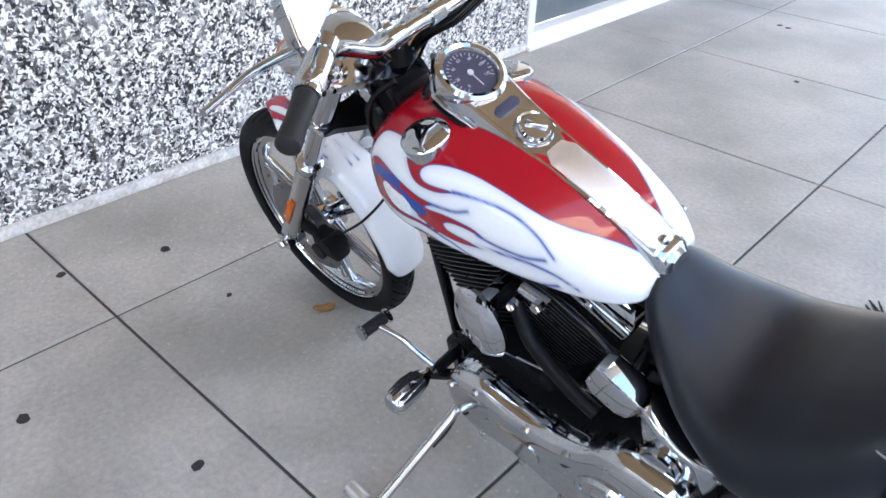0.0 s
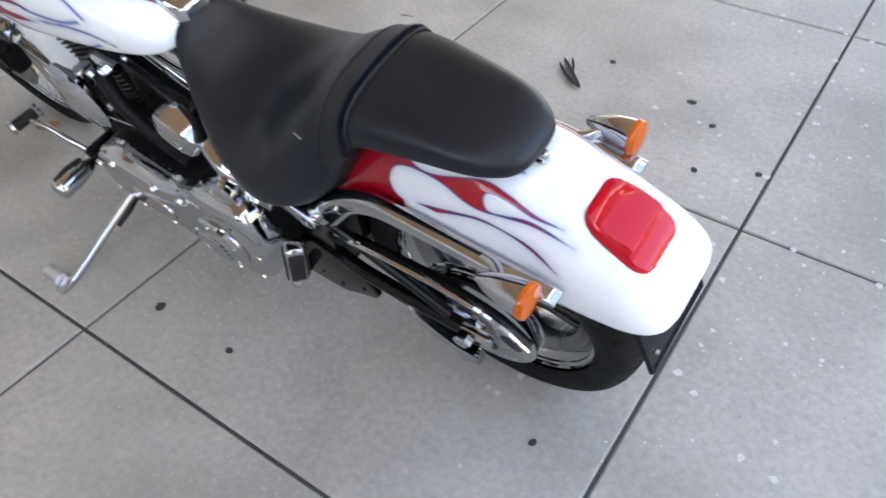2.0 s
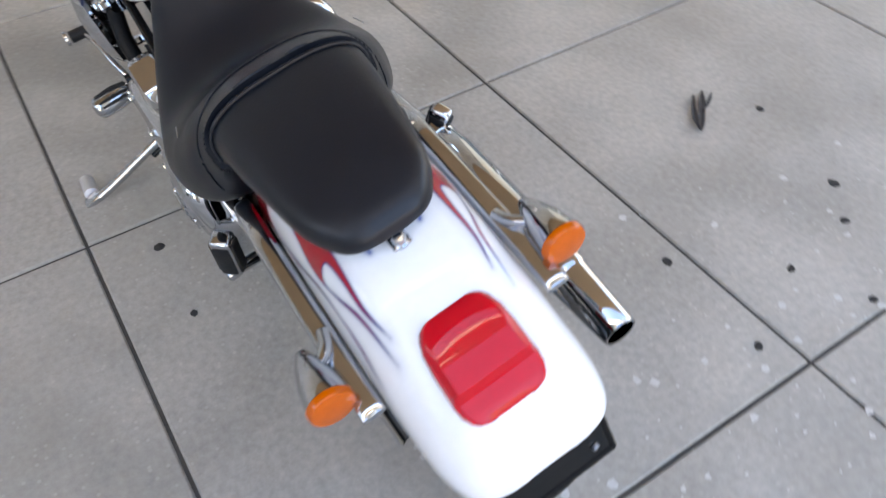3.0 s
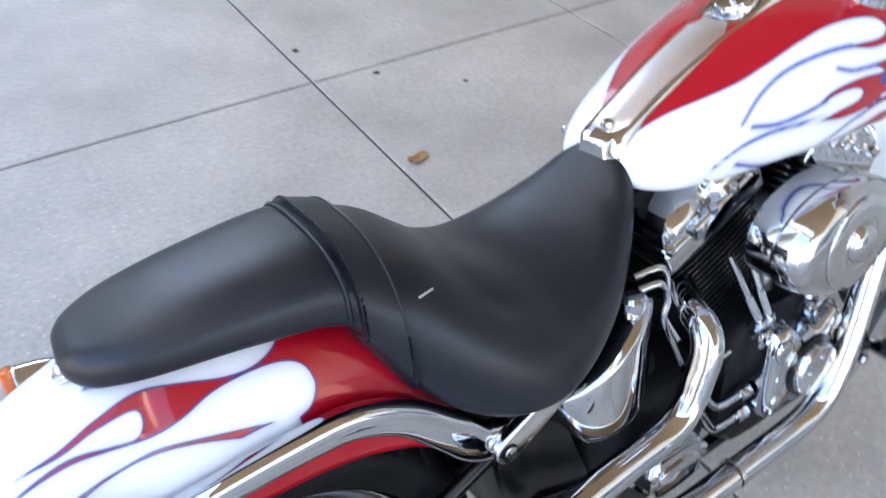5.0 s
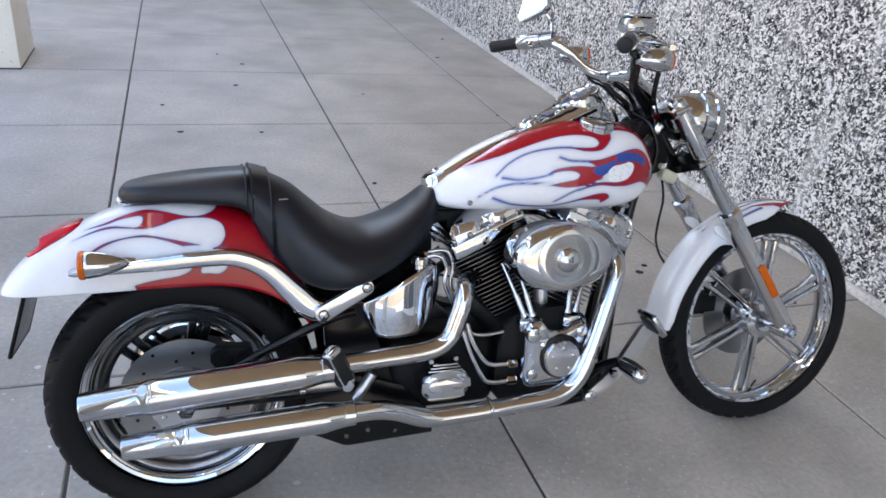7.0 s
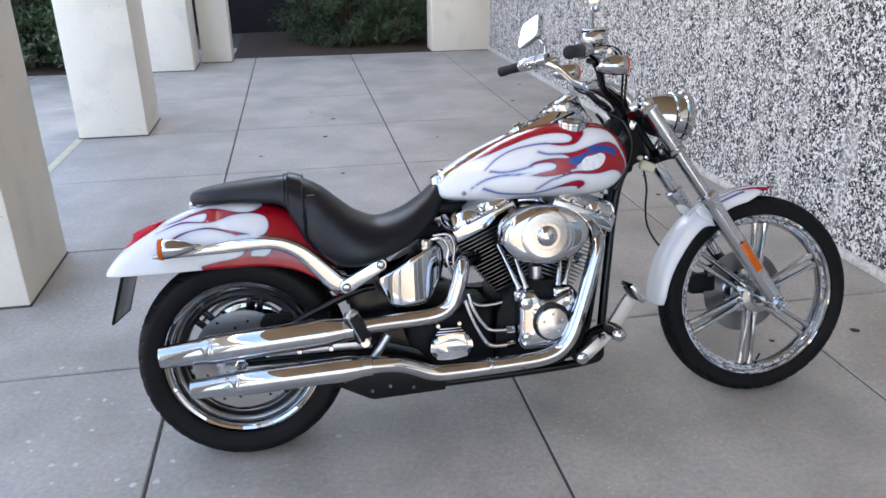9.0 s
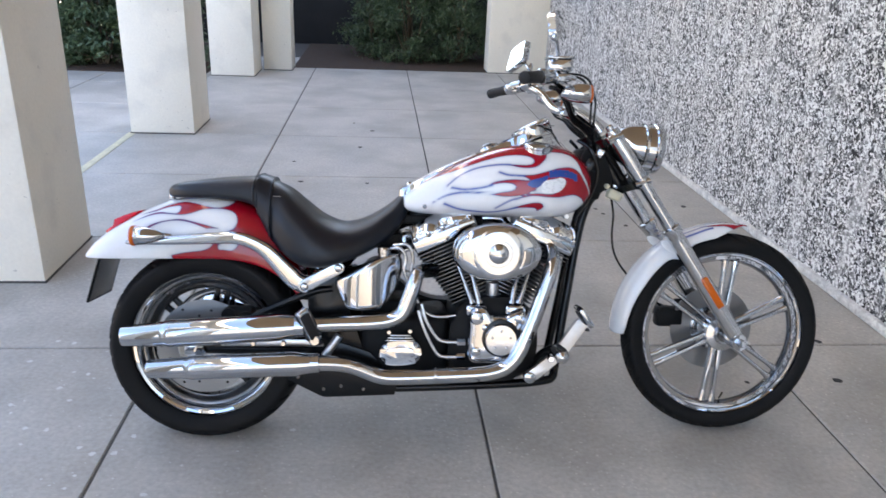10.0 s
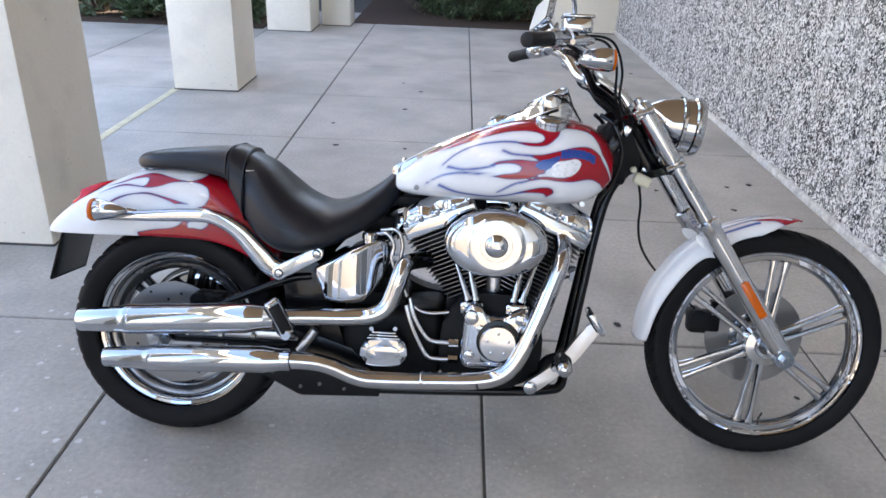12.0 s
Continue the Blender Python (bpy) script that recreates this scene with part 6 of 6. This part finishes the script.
def passenger_peg(sgn):
    a, b = (Vector((0.34, -0.255, 0.452)), Vector((0.378, -0.235, 0.368))) if sgn < 0 else (Vector((0.352, 0.208, 0.478)), Vector((0.367, 0.226, 0.375)))
    d = (b - a).normalized()
    turn = Matrix.Translation((a + b) / 2) @ d.to_track_quat("Z", "Y").to_matrix().to_4x4()
    p = fine("passenger_peg", moved(box(0, 0, 0, 0.03 if sgn < 0 else 0.036, 0.04, 0.11, 0.008, 3), turn), CHROME, bike, "folded passenger peg with a black rubber pad")
    fine("peg_pad", moved(joined(box(0, 0.0, 0.0, 0.036 if sgn < 0 else 0.042, 0.032, 0.086, 0.005), box(0, 0.006, 0, 0.022 if sgn < 0 else 0.028, 0.036, 0.09, 0.005), box(0, -0.006, 0, 0.022 if sgn < 0 else 0.028, 0.036, 0.09, 0.005)), turn), GRIP_RUBBER, p, "black rubber pad")
    fine("peg_mount", joined(rod(b + d * 0.005, (0.4, sgn * 0.15, 0.33), 0.013), bolt(b + Vector((0, sgn * 0.0, -0.004)), 0.016, 0.02, (0, sgn, 0), 16)), CHROME, p)


for sgn in (-1, 1):
    passenger_peg(sgn)

# left side --------------------------------------------------------------------
def primary_outline(c0, r0, c1, r1, n=22):
    d = math.atan2(c1[1] - c0[1], c1[0] - c0[0])
    k = math.acos((r0 - r1) / math.dist(c0, c1))
    a = [(c0[0] + r0 * math.cos(t), c0[1] + r0 * math.sin(t)) for t in np.linspace(d + k, d + 2 * math.pi - k, n)]
    b = [(c1[0] + r1 * math.cos(t), c1[1] + r1 * math.sin(t)) for t in np.linspace(d - k, d + k, n)]
    return a + b


back = (0.6, 0.35)
WAVY = [(0.452, 0.36), (0.456, 0.45), (0.478, 0.497), (0.54, 0.506), (0.615, 0.503), (0.675, 0.456), (0.76, 0.425), (0.86, 0.43), (0.94, 0.442), (1.01, 0.415), (1.035, 0.355), (1.015, 0.285), (0.95, 0.25), (0.87, 0.258), (0.78, 0.24), (0.7, 0.212), (0.6, 0.203), (0.51, 0.235)]
inner = fine("inner_primary", plate(smooth_outline(WAVY, 80), 0.1, 0.176, 0.006), BLACK_CRINKLE, bike, "black inner primary housing")
rings = []
for y, inset in ((0.17, 0.0), (0.206, 0.0), (0.219, 0.005), (0.228, 0.016), (0.233, 0.034), (0.235, 0.055)):
    line = smooth_outline(WAVY, 96)
    cx = [(np.clip(px, 0.6, 0.94), 0.348) for px, pz in line]
    rings.append([(px + (qx - px) * inset / max(0.03, math.dist((px, pz), (qx, qz))), y, pz + (qz - pz) * inset / max(0.03, math.dist((px, pz), (qx, qz)))) for (px, pz), (qx, qz) in zip(line, cx)])
primary = fine("primary_cover", loft(rings), CHROME, bike, "long chrome primary cover", 40)
derby = fine("derby_cover", turned([(0.078, 0.226), (0.078, 0.238), (0.072, 0.245), (0.05, 0.248), (0.046, 0.252), (0.0, 0.254)], 48, "Y", (back[0], 0, back[1])), CHROME, primary, "round polished derby cover")
for k in range(5):
    dz = -0.032 + 0.016 * k
    fine("louvre", moved(box(0, 0, 0, 0.07 - 0.3 * abs(dz), 0.008, 0.0085, 0.003), Matrix.Translation((back[0], 0.2535, back[1] + dz)) @ Matrix.Rotation(radians(18), 4, "X")), CHROME, derby, "raised chrome louvre")
for k in range(5):
    a = radians(18 + 72 * k)
    fine("derby_screw", bolt((back[0] + 0.062 * math.cos(a), 0.2455, back[1] + 0.062 * math.sin(a)), 0.006, 0.004, (0, 1, 0), 12), CHROME, derby)
fine("inspection_cover", plate(primary_outline((0.8, 0.335), 0.034, (0.88, 0.335), 0.034), 0.226, 0.238, 0.004), POLISHED, primary)
for k, (px, pz) in enumerate([(0.485, 0.36), (0.51, 0.45), (0.61, 0.468), (0.7, 0.425), (0.8, 0.41), (0.93, 0.424), (1.005, 0.39), (1.0, 0.3), (0.93, 0.27), (0.82, 0.268), (0.72, 0.235), (0.62, 0.222), (0.53, 0.248)]):
    fine("primary_bolt", bolt((px, 0.219, pz), 0.0085, 0.016, (0, 1, 0)), CHROME, primary)
fine("starter_cover", joined(rod((0.53, 0.06, 0.52), (0.53, 0.19, 0.52), 0.04, 28), rod((0.53, 0.185, 0.52), (0.53, 0.2, 0.52), 0.033, 28)), CHROME, bike, "chrome starter end cover")
fine("horn_cover", moved(turned([(0.0, -0.02), (0.05, -0.018), (0.072, -0.006), (0.075, 0.004), (0.06, 0.018), (0.03, 0.028), (0.0, 0.03)], 40, "Y"), Matrix.Translation((0.925, 0.185, 0.61)) @ Matrix.Rotation(radians(12), 4, "Y") @ Matrix.Diagonal((0.8, 1, 1.18, 1))), CHROME, bike, "oval chrome horn cover between the cylinders")
fine("horn_mount", box(0.925, 0.12, 0.64, 0.03, 0.1, 0.05, 0.006), CHROME, bike)
fine("horn_bolt", bolt((0.94, 0.13, 0.53), 0.01, 0.02, (0, 1, 0)), CHROME, bike)
wedge = []
for u, w, d in ((-0.056, 0.018, 0.016), (-0.05, 0.03, 0.026), (-0.035, 0.038, 0.031), (0.02, 0.036, 0.032), (0.04, 0.03, 0.028), (0.052, 0.02, 0.018), (0.055, 0.012, 0.011)):
    wedge.append([(x, y, u) for x, y in smooth_outline([(-w, -d * 0.7), (-w, d * 0.7), (-w * 0.7, d), (w * 0.75, d * 0.9), (w, d * 0.5), (w, -d * 0.5), (w * 0.75, -d * 0.9), (-w * 0.7, -d)], 32)])
fine("coil_cover", moved(loft(wedge), Matrix.Translation((0.634, 0.152, 0.615)) @ Matrix.Rotation(radians(-112), 4, "Y")), CHROME, bike, "faceted chrome cover below the tank", 28)
fine("coil_stay", rod((0.625, 0.07, 0.65), (0.625, 0.15, 0.632), 0.012), BLACK_PAINT, bike)
fine("top_motor_mount", joined(box(0.93, 0.03, 0.72, 0.08, 0.14, 0.03, 0.008), rod((0.8, 0.13, 0.69), (0.86, 0.13, 0.7), 0.014), bolt((0.81, 0.14, 0.7), 0.012, 0.02, (0, 1, 0)), bolt((0.86, 0.15, 0.68), 0.01, 0.02, (0, 1, 0))), CHROME, bike)
fine("breather_tube", tube([(0.87, 0.14, 0.66), (0.82, 0.16, 0.6), (0.74, 0.16, 0.53), (0.68, 0.16, 0.5)], 0.016, 14, 20), BLACK_CRINKLE, bike, "black breather hose")
fine("wiring_loom", tube([(1.2, 0.07, 0.74), (1.1, 0.1, 0.715), (0.95, 0.11, 0.71), (0.8, 0.11, 0.69), (0.66, 0.12, 0.62), (0.6, 0.14, 0.5)], 0.009, 10, 40), BLACK_PAINT, bike, "black wiring loom")
fine("clutch_rod", rod((1.04, 0.14, 0.45), (0.62, 0.13, 0.525), 0.004), CHROME, bike, "chrome shift linkage rod")
lever = fine("shift_lever", tube([(1.06, 0.215, 0.385), (1.1, 0.225, 0.415), (1.15, 0.232, 0.445), (1.2, 0.245, 0.462)], 0.0075, 12, 20), CHROME, bike, "chrome heel-toe shift lever")
fine("shift_pad", joined(rod((1.204, 0.222, 0.463), (1.207, 0.278, 0.467), 0.0145, 20)), GRIP_RUBBER, lever, "ribbed shifter pad")
fine("pad_end", rod((1.2025, 0.21, 0.4625), (1.203, 0.217, 0.463), 0.018, 20), CHROME, lever)
fine("pad_end", rod((1.207, 0.283, 0.4678), (1.2075, 0.29, 0.4685), 0.018, 20), CHROME, lever)
fine("shift_pivot", joined(rod((1.06, 0.12, 0.38), (1.06, 0.225, 0.385), 0.014), box(1.07, 0.13, 0.35, 0.06, 0.04, 0.09, 0.01)), BLACK_PAINT, bike)

stand = fine("side_stand", tube([(1.05, 0.17, 0.225), (1.05, 0.21, 0.212), (1.055, 0.3, 0.185), (1.062, 0.4, 0.152), (1.066, 0.455, 0.136), (1.07, 0.485, 0.13)], [0.015, 0.013, 0.0125, 0.0125, 0.013, 0.0115], 16, 30), CHROME, bike, "chrome side stand resting on the paving")
fine("stand_heel", moved(box(0, 0, 0, 0.034, 0.045, 0.018, 0.006), Matrix.Translation((1.072, 0.487, 0.132)) @ Matrix.Rotation(radians(-14), 4, "X")), CHROME, stand)
fine("stand_foot", rod((1.088, 0.481, 0.14), (1.145, 0.479, 0.142), 0.0185, 20), SATIN_PALE, stand, "chrome stand foot")
fine("stand_bracket", joined(box(1.04, 0.14, 0.215, 0.07, 0.08, 0.05, 0.01), bolt((1.04, 0.17, 0.24), 0.013, 0.02, (0, 0, 1))), BLACK_PAINT, stand)
fine("stand_spring", tube([(1.06, 0.19, 0.19), (1.05, 0.24, 0.18), (1.055, 0.29, 0.165)], 0.008, 10, 12), BLACK_PAINT, stand)


# ---- paving, window, planting and small things ----
def slab_mesh(name, w, d):
    bm = bmesh.new()
    h, e = 0.06, 0.005
    rings = [[(-w, -d, -h), (w, -d, -h), (w, d, -h), (-w, d, -h)], [(-w, -d, -0.007), (w, -d, -0.007), (w, d, -0.007), (-w, d, -0.007)], [(-w + e * 0.4, -d + e * 0.4, -0.002), (w - e * 0.4, -d + e * 0.4, -0.002), (w - e * 0.4, d - e * 0.4, -0.002), (-w + e * 0.4, d - e * 0.4, -0.002)], [(-w + e, -d + e, 0), (w - e, -d + e, 0), (w - e, d - e, 0), (-w + e, d - e, 0)]]
    bm = loft(rings)
    bmesh.ops.recalc_face_normals(bm, faces=bm.faces[:])
    me = bpy.data.meshes.new(name)
    bm.to_mesh(me)
    bm.free()
    me.materials.append(CONCRETE)
    return me


pavement = part("pavement", box(-3.6, 0.0, -0.0215, 10.97, 31.7, 0.03), JOINT)
tagged(pavement, "bed of dark joints under the grey concrete paving slabs", "pavement", kind="structure")
full = slab_mesh("slab", S / 2 - 0.0042, S / 2 - 0.0042)
edge = slab_mesh("slab_edge", (WALL_X - S) / 2 - 0.005, S / 2 - 0.0042)
for i in range(-7, 2):
    for j in range(-13, 7):
        if i == 1:
            s = new("slab", edge)
            s.location = (S + (WALL_X - S) / 2, (j + 0.5) * S, 0)
        else:
            s = new("slab", full)
            s.location = ((i + 0.5) * S, (j + 0.5) * S, 0)
        s.parent = pavement

GUMS = [(-0.886, -1.722, 0.017), (-0.989, -1.632, 0.014), (-1.021, -1.393, 0.013), (-0.842, -1.164, 0.015), (-1.187, -1.475, 0.013), (-1.131, -1.156, 0.013), (-0.562, -1.809, 0.014), (-1.072, -0.338, 0.011), (-0.105, -0.152, 0.017), (-0.351, -0.151, 0.011), (0.7, 1.711, 0.017), (1.035, 1.792, 0.015), (1.058, 1.696, 0.015), (1.138, 1.48, 0.017), (0.485, 0.96, 0.011), (0.231, 1.167, 0.014), (0.047, 1.458, 0.017), (1.424, 1.436, 0.018), (-0.902, 2.307, 0.022), (-0.448, 2.286, 0.017), (1.502, 1.805, 0.016), (0.827, 1.977, 0.015), (-0.52, 3.297, 0.022), (1.292, 4.275, 0.022), (1.048, 0.42, 0.016), (1.652, 1.863, 0.022), (0.542, 0.14, 0.018), (-0.428, 3.899, 0.022), (-1.004, 2.827, 0.017), (1.068, -0.297, 0.011), (1.443, -0.289, 0.021), (1.586, 5.042, 0.022), (1.542, 0.027, 0.019), (0.99, 0.367, 0.02), (1.035, -4.562, 0.022), (0.539, -3.579, 0.018), (0.97, -4.543, 0.021), (-0.6, 4.2, 0.014), (0.35, 3.1, 0.012), (1.2, 2.6, 0.013)]
for k, (x, y, r) in enumerate(GUMS):
    rnd = random.Random(k)
    out = [(r * (0.75 + 0.35 * rnd.random()) * math.cos(a), r * (0.6 + 0.3 * rnd.random()) * math.sin(a)) for a in (2 * math.pi * q / 14 for q in range(14))]
    g = part("gum_spot", moved(plate(out, 0.0, 0.0014, 0.0005, "XY"), pose(x, y, 0.0002, 0, 0, 60 * k)), GUM)
    tagged(g, "flattened dark chewing gum spot on the paving", "gum spot", group="gum spots")


GREY_LEAF = mat("grey_leaf", (0.06, 0.055, 0.055), 0.7, vary=0.3, scale=30)


def blade(size, wide, bend):
    rings = []
    for k in range(11):
        u = k / 10
        w = size * wide * math.sin(math.pi * (0.06 + 0.9 * u)) ** 0.8 * (1 + 0.18 * math.sin(9 * u + bend))
        rings.append([(size * (u - 0.5), v * w + bend * size * 0.1 * (u - 0.3) ** 2, 0.004 + 0.032 * (u - 0.5) ** 2 + 0.006 * abs(v) ** 1.5) for v in (-1, -0.5, 0, 0.5, 1)])
    return loft(rings, False, False)


def dry_leaf(x, y, turn, size):
    if size < 0.1:
        bm, material, label = blade(size, 0.3, 0.0), DRY_LEAF, "small curled brown leaf on the paving"
    else:
        bm, material, label = joined(blade(size, 0.06, 0.6), moved(blade(size * 0.85, 0.055, -1.0), pose(-0.012, 0.022, 0.001, 0, 0, 11)), moved(blade(size * 0.5, 0.05, 1.4), pose(0.045, -0.016, 0.001, 0, 0, -16))), GREY_LEAF, "long withered grey leaf on the paving"
    ob = part("dry_leaf", moved(bm, pose(x, y, 0, 0, 0, turn)), material)
    solid = ob.modifiers.new("thickness", "SOLIDIFY")
    solid.thickness = 0.0006
    return tagged(ob, label, "leaf", group="dry leaves")


dry_leaf(-0.483, -1.65, -48, 0.19)
dry_leaf(0.066, 0.633, 10, 0.075)
dry_leaf(0.795, -0.46, 60, 0.07)
line = part("yellow_line", box(-2.43, 2.5, 0.001, 0.062, 2.3, 0.003, 0.001), YELLOW_LINE)
tagged(line, "faded yellow painted line along the walkway's edge", "painted line", kind="structure")

# window at the end of the pebble wall
wall_south = part("wall_south", box(WALL_X + 0.15, -9.0, 4.1, 0.3, 12.26, 4.78), WHITE_WALL)
tagged(wall_south, "white wall above the shop window", "wall", kind="structure")


def window():
    frame = part("window_1", joined(box(WALL_X + 0.06, -4.9, 0.05, 0.16, 4.06, 0.1, 0.006), box(WALL_X + 0.06, -2.905, 0.9, 0.14, 0.07, 1.6, 0.005), box(WALL_X + 0.06, -4.4, 0.9, 0.14, 0.07, 1.6, 0.005), box(WALL_X + 0.06, -4.9, 1.68, 0.14, 4.06, 0.06, 0.005)), FRAME_WHITE)
    tagged(frame, "white framed window low above the paving", "window", kind="structure")
    part("sill", box(WALL_X - 0.01, -4.9, 0.012, 0.06, 4.06, 0.024, 0.004), FRAME_WHITE, frame)
    for y, w in ((-3.65, 1.42), (-5.7, 2.5)):
        part("pane", box(WALL_X + 0.07, y, 0.88, 0.012, w, 1.55), GLASS_DARK, frame, "dark reflecting window pane")
    return frame


window()
wall_behind = part("wall_inside", box(WALL_X + 1.3, -5, 1.6, 0.2, 5, 3.2), WHITE_WALL)
tagged(wall_behind, "plain wall inside the window", "wall", kind="structure")

# pale specks scattered near the kerb joint
rnd = random.Random(11)
verts, faces = [], []
for _ in range(430):
    x, y = rnd.gauss(-1.32, 0.3), rnd.uniform(-2.6, 0.1)
    r = rnd.choice((0.002, 0.002, 0.003, 0.003, 0.004, 0.005, 0.007, 0.011))
    n0 = len(verts)
    for k in range(6):
        t = k * math.pi / 3 + rnd.uniform(-0.3, 0.3)
        verts.append((x + r * rnd.uniform(0.5, 1.3) * math.cos(t), y + r * rnd.uniform(0.5, 1.3) * math.sin(t), 0.0009))
    faces.append(tuple(range(n0, n0 + 6)))
me = bpy.data.meshes.new("pale_specks")
me.from_pydata(verts, [], faces)
me.materials.append(SPECK)
tagged(new("pale_specks", me), "pale paint specks scattered on the paving", "specks", kind="stuff")

# planting beyond the walkway
bed = part("planting_bed", box(0.18, 9.15, -0.02, 3.4, 3.2, 0.05, 0.01), SOIL)
tagged(bed, "dark mulch planting bed", "planting bed", kind="structure")
bed2 = part("planting_bed", box(-4.6, 8.4, -0.012, 4.2, 3.2, 0.05, 0.01), SOIL)
tagged(bed2, "dark mulch planting bed", "planting bed", kind="structure")
# near-black colour stands in for the deep shade behind the shrubs
SHADE_WALL = mat("painted_shade_wall", (0.012, 0.012, 0.013), 0.8, vary=0.3, scale=2)
back_wall = part("wall_north", box(-1.0, 10.4, 1.5, 12, 0.3, 3.0), SHADE_WALL)
tagged(back_wall, "near-black wall standing in for the shade behind the shrubs", "wall", kind="structure")


def shrub(x, y, w, d, h, seed, count, big=1.0):
    """An evergreen bush: forked stems and thousands of small leaves in uneven clumps."""
    rnd = random.Random(seed)
    root = new("shrub")
    root.location = (x, y, 0)
    tagged(root, "dense dark green evergreen shrub in mulch", "shrub", group="shrubs")
    clumps, tips = [], []
    for k in range(150):
        a, rr = rnd.uniform(0, 6.28), rnd.random() ** 0.4
        u = rnd.random()
        belly = 0.75 + 0.25 * math.sin(math.pi * min(1, u + 0.15))
        c = Vector((w * rr * belly * math.cos(a), d * rr * belly * math.sin(a), 0.06 + (h - 0.1) * u))
        clumps.append((c, rnd.uniform(0.07, 0.17)))
        if k % 9 == 0:
            tips.append(c)
    for c in tips:
        mid = Vector((c.x * 0.45 + rnd.uniform(-0.08, 0.08), c.y * 0.45 + rnd.uniform(-0.08, 0.08), c.z * 0.55))
        part("stem", tube([(c.x * 0.12, c.y * 0.12, 0), mid, c], [0.016, 0.01, 0.004], 6, 7), TWIG, root)
    verts, faces = [], []
    for _ in range(count):
        c, r = rnd.choice(clumps)
        p = c + Vector((rnd.gauss(0, 1), rnd.gauss(0, 1), rnd.gauss(0, 0.9))) * r * 0.62
        if p.z < 0.015:
            continue
        out = Vector((p.x, p.y, 0.5 * (p.z - h * 0.4)))
        q = Euler((rnd.uniform(-1.0, 1.0), rnd.uniform(-1.0, 1.0), math.atan2(out.y, out.x) + rnd.uniform(-1.3, 1.3))).to_matrix()
        l, b = rnd.uniform(0.022, 0.04) * big, rnd.uniform(0.008, 0.014) * big
        n0 = len(verts)
        verts += [p + q @ Vector(v) for v in ((-l, 0, 0), (-0.2 * l, b, 0.005), (l, 0, -0.006), (-0.2 * l, -b, 0.005))]
        faces.append((n0, n0 + 1, n0 + 2, n0 + 3))
    me = bpy.data.meshes.new("foliage")
    me.from_pydata(verts, [], faces)
    me.materials.append(LEAF)
    leaves = new("foliage", me)
    leaves.parent = root
    tagged(leaves, kind="stuff")
    return root


shrub(0.1, 8.55, 0.55, 0.5, 2.3, 3, 17000)
shrub(0.8, 8.5, 0.5, 0.5, 2.2, 4, 15000)
shrub(-0.45, 9.0, 0.45, 0.5, 2.4, 5, 12000)
shrub(-3.1, 7.3, 0.5, 0.5, 2.1, 6, 16000, 1.5)
shrub(-3.9, 7.35, 0.6, 0.5, 2.2, 7, 17000, 1.5)
shrub(-4.8, 7.6, 0.6, 0.6, 2.1, 8, 15000, 1.5)
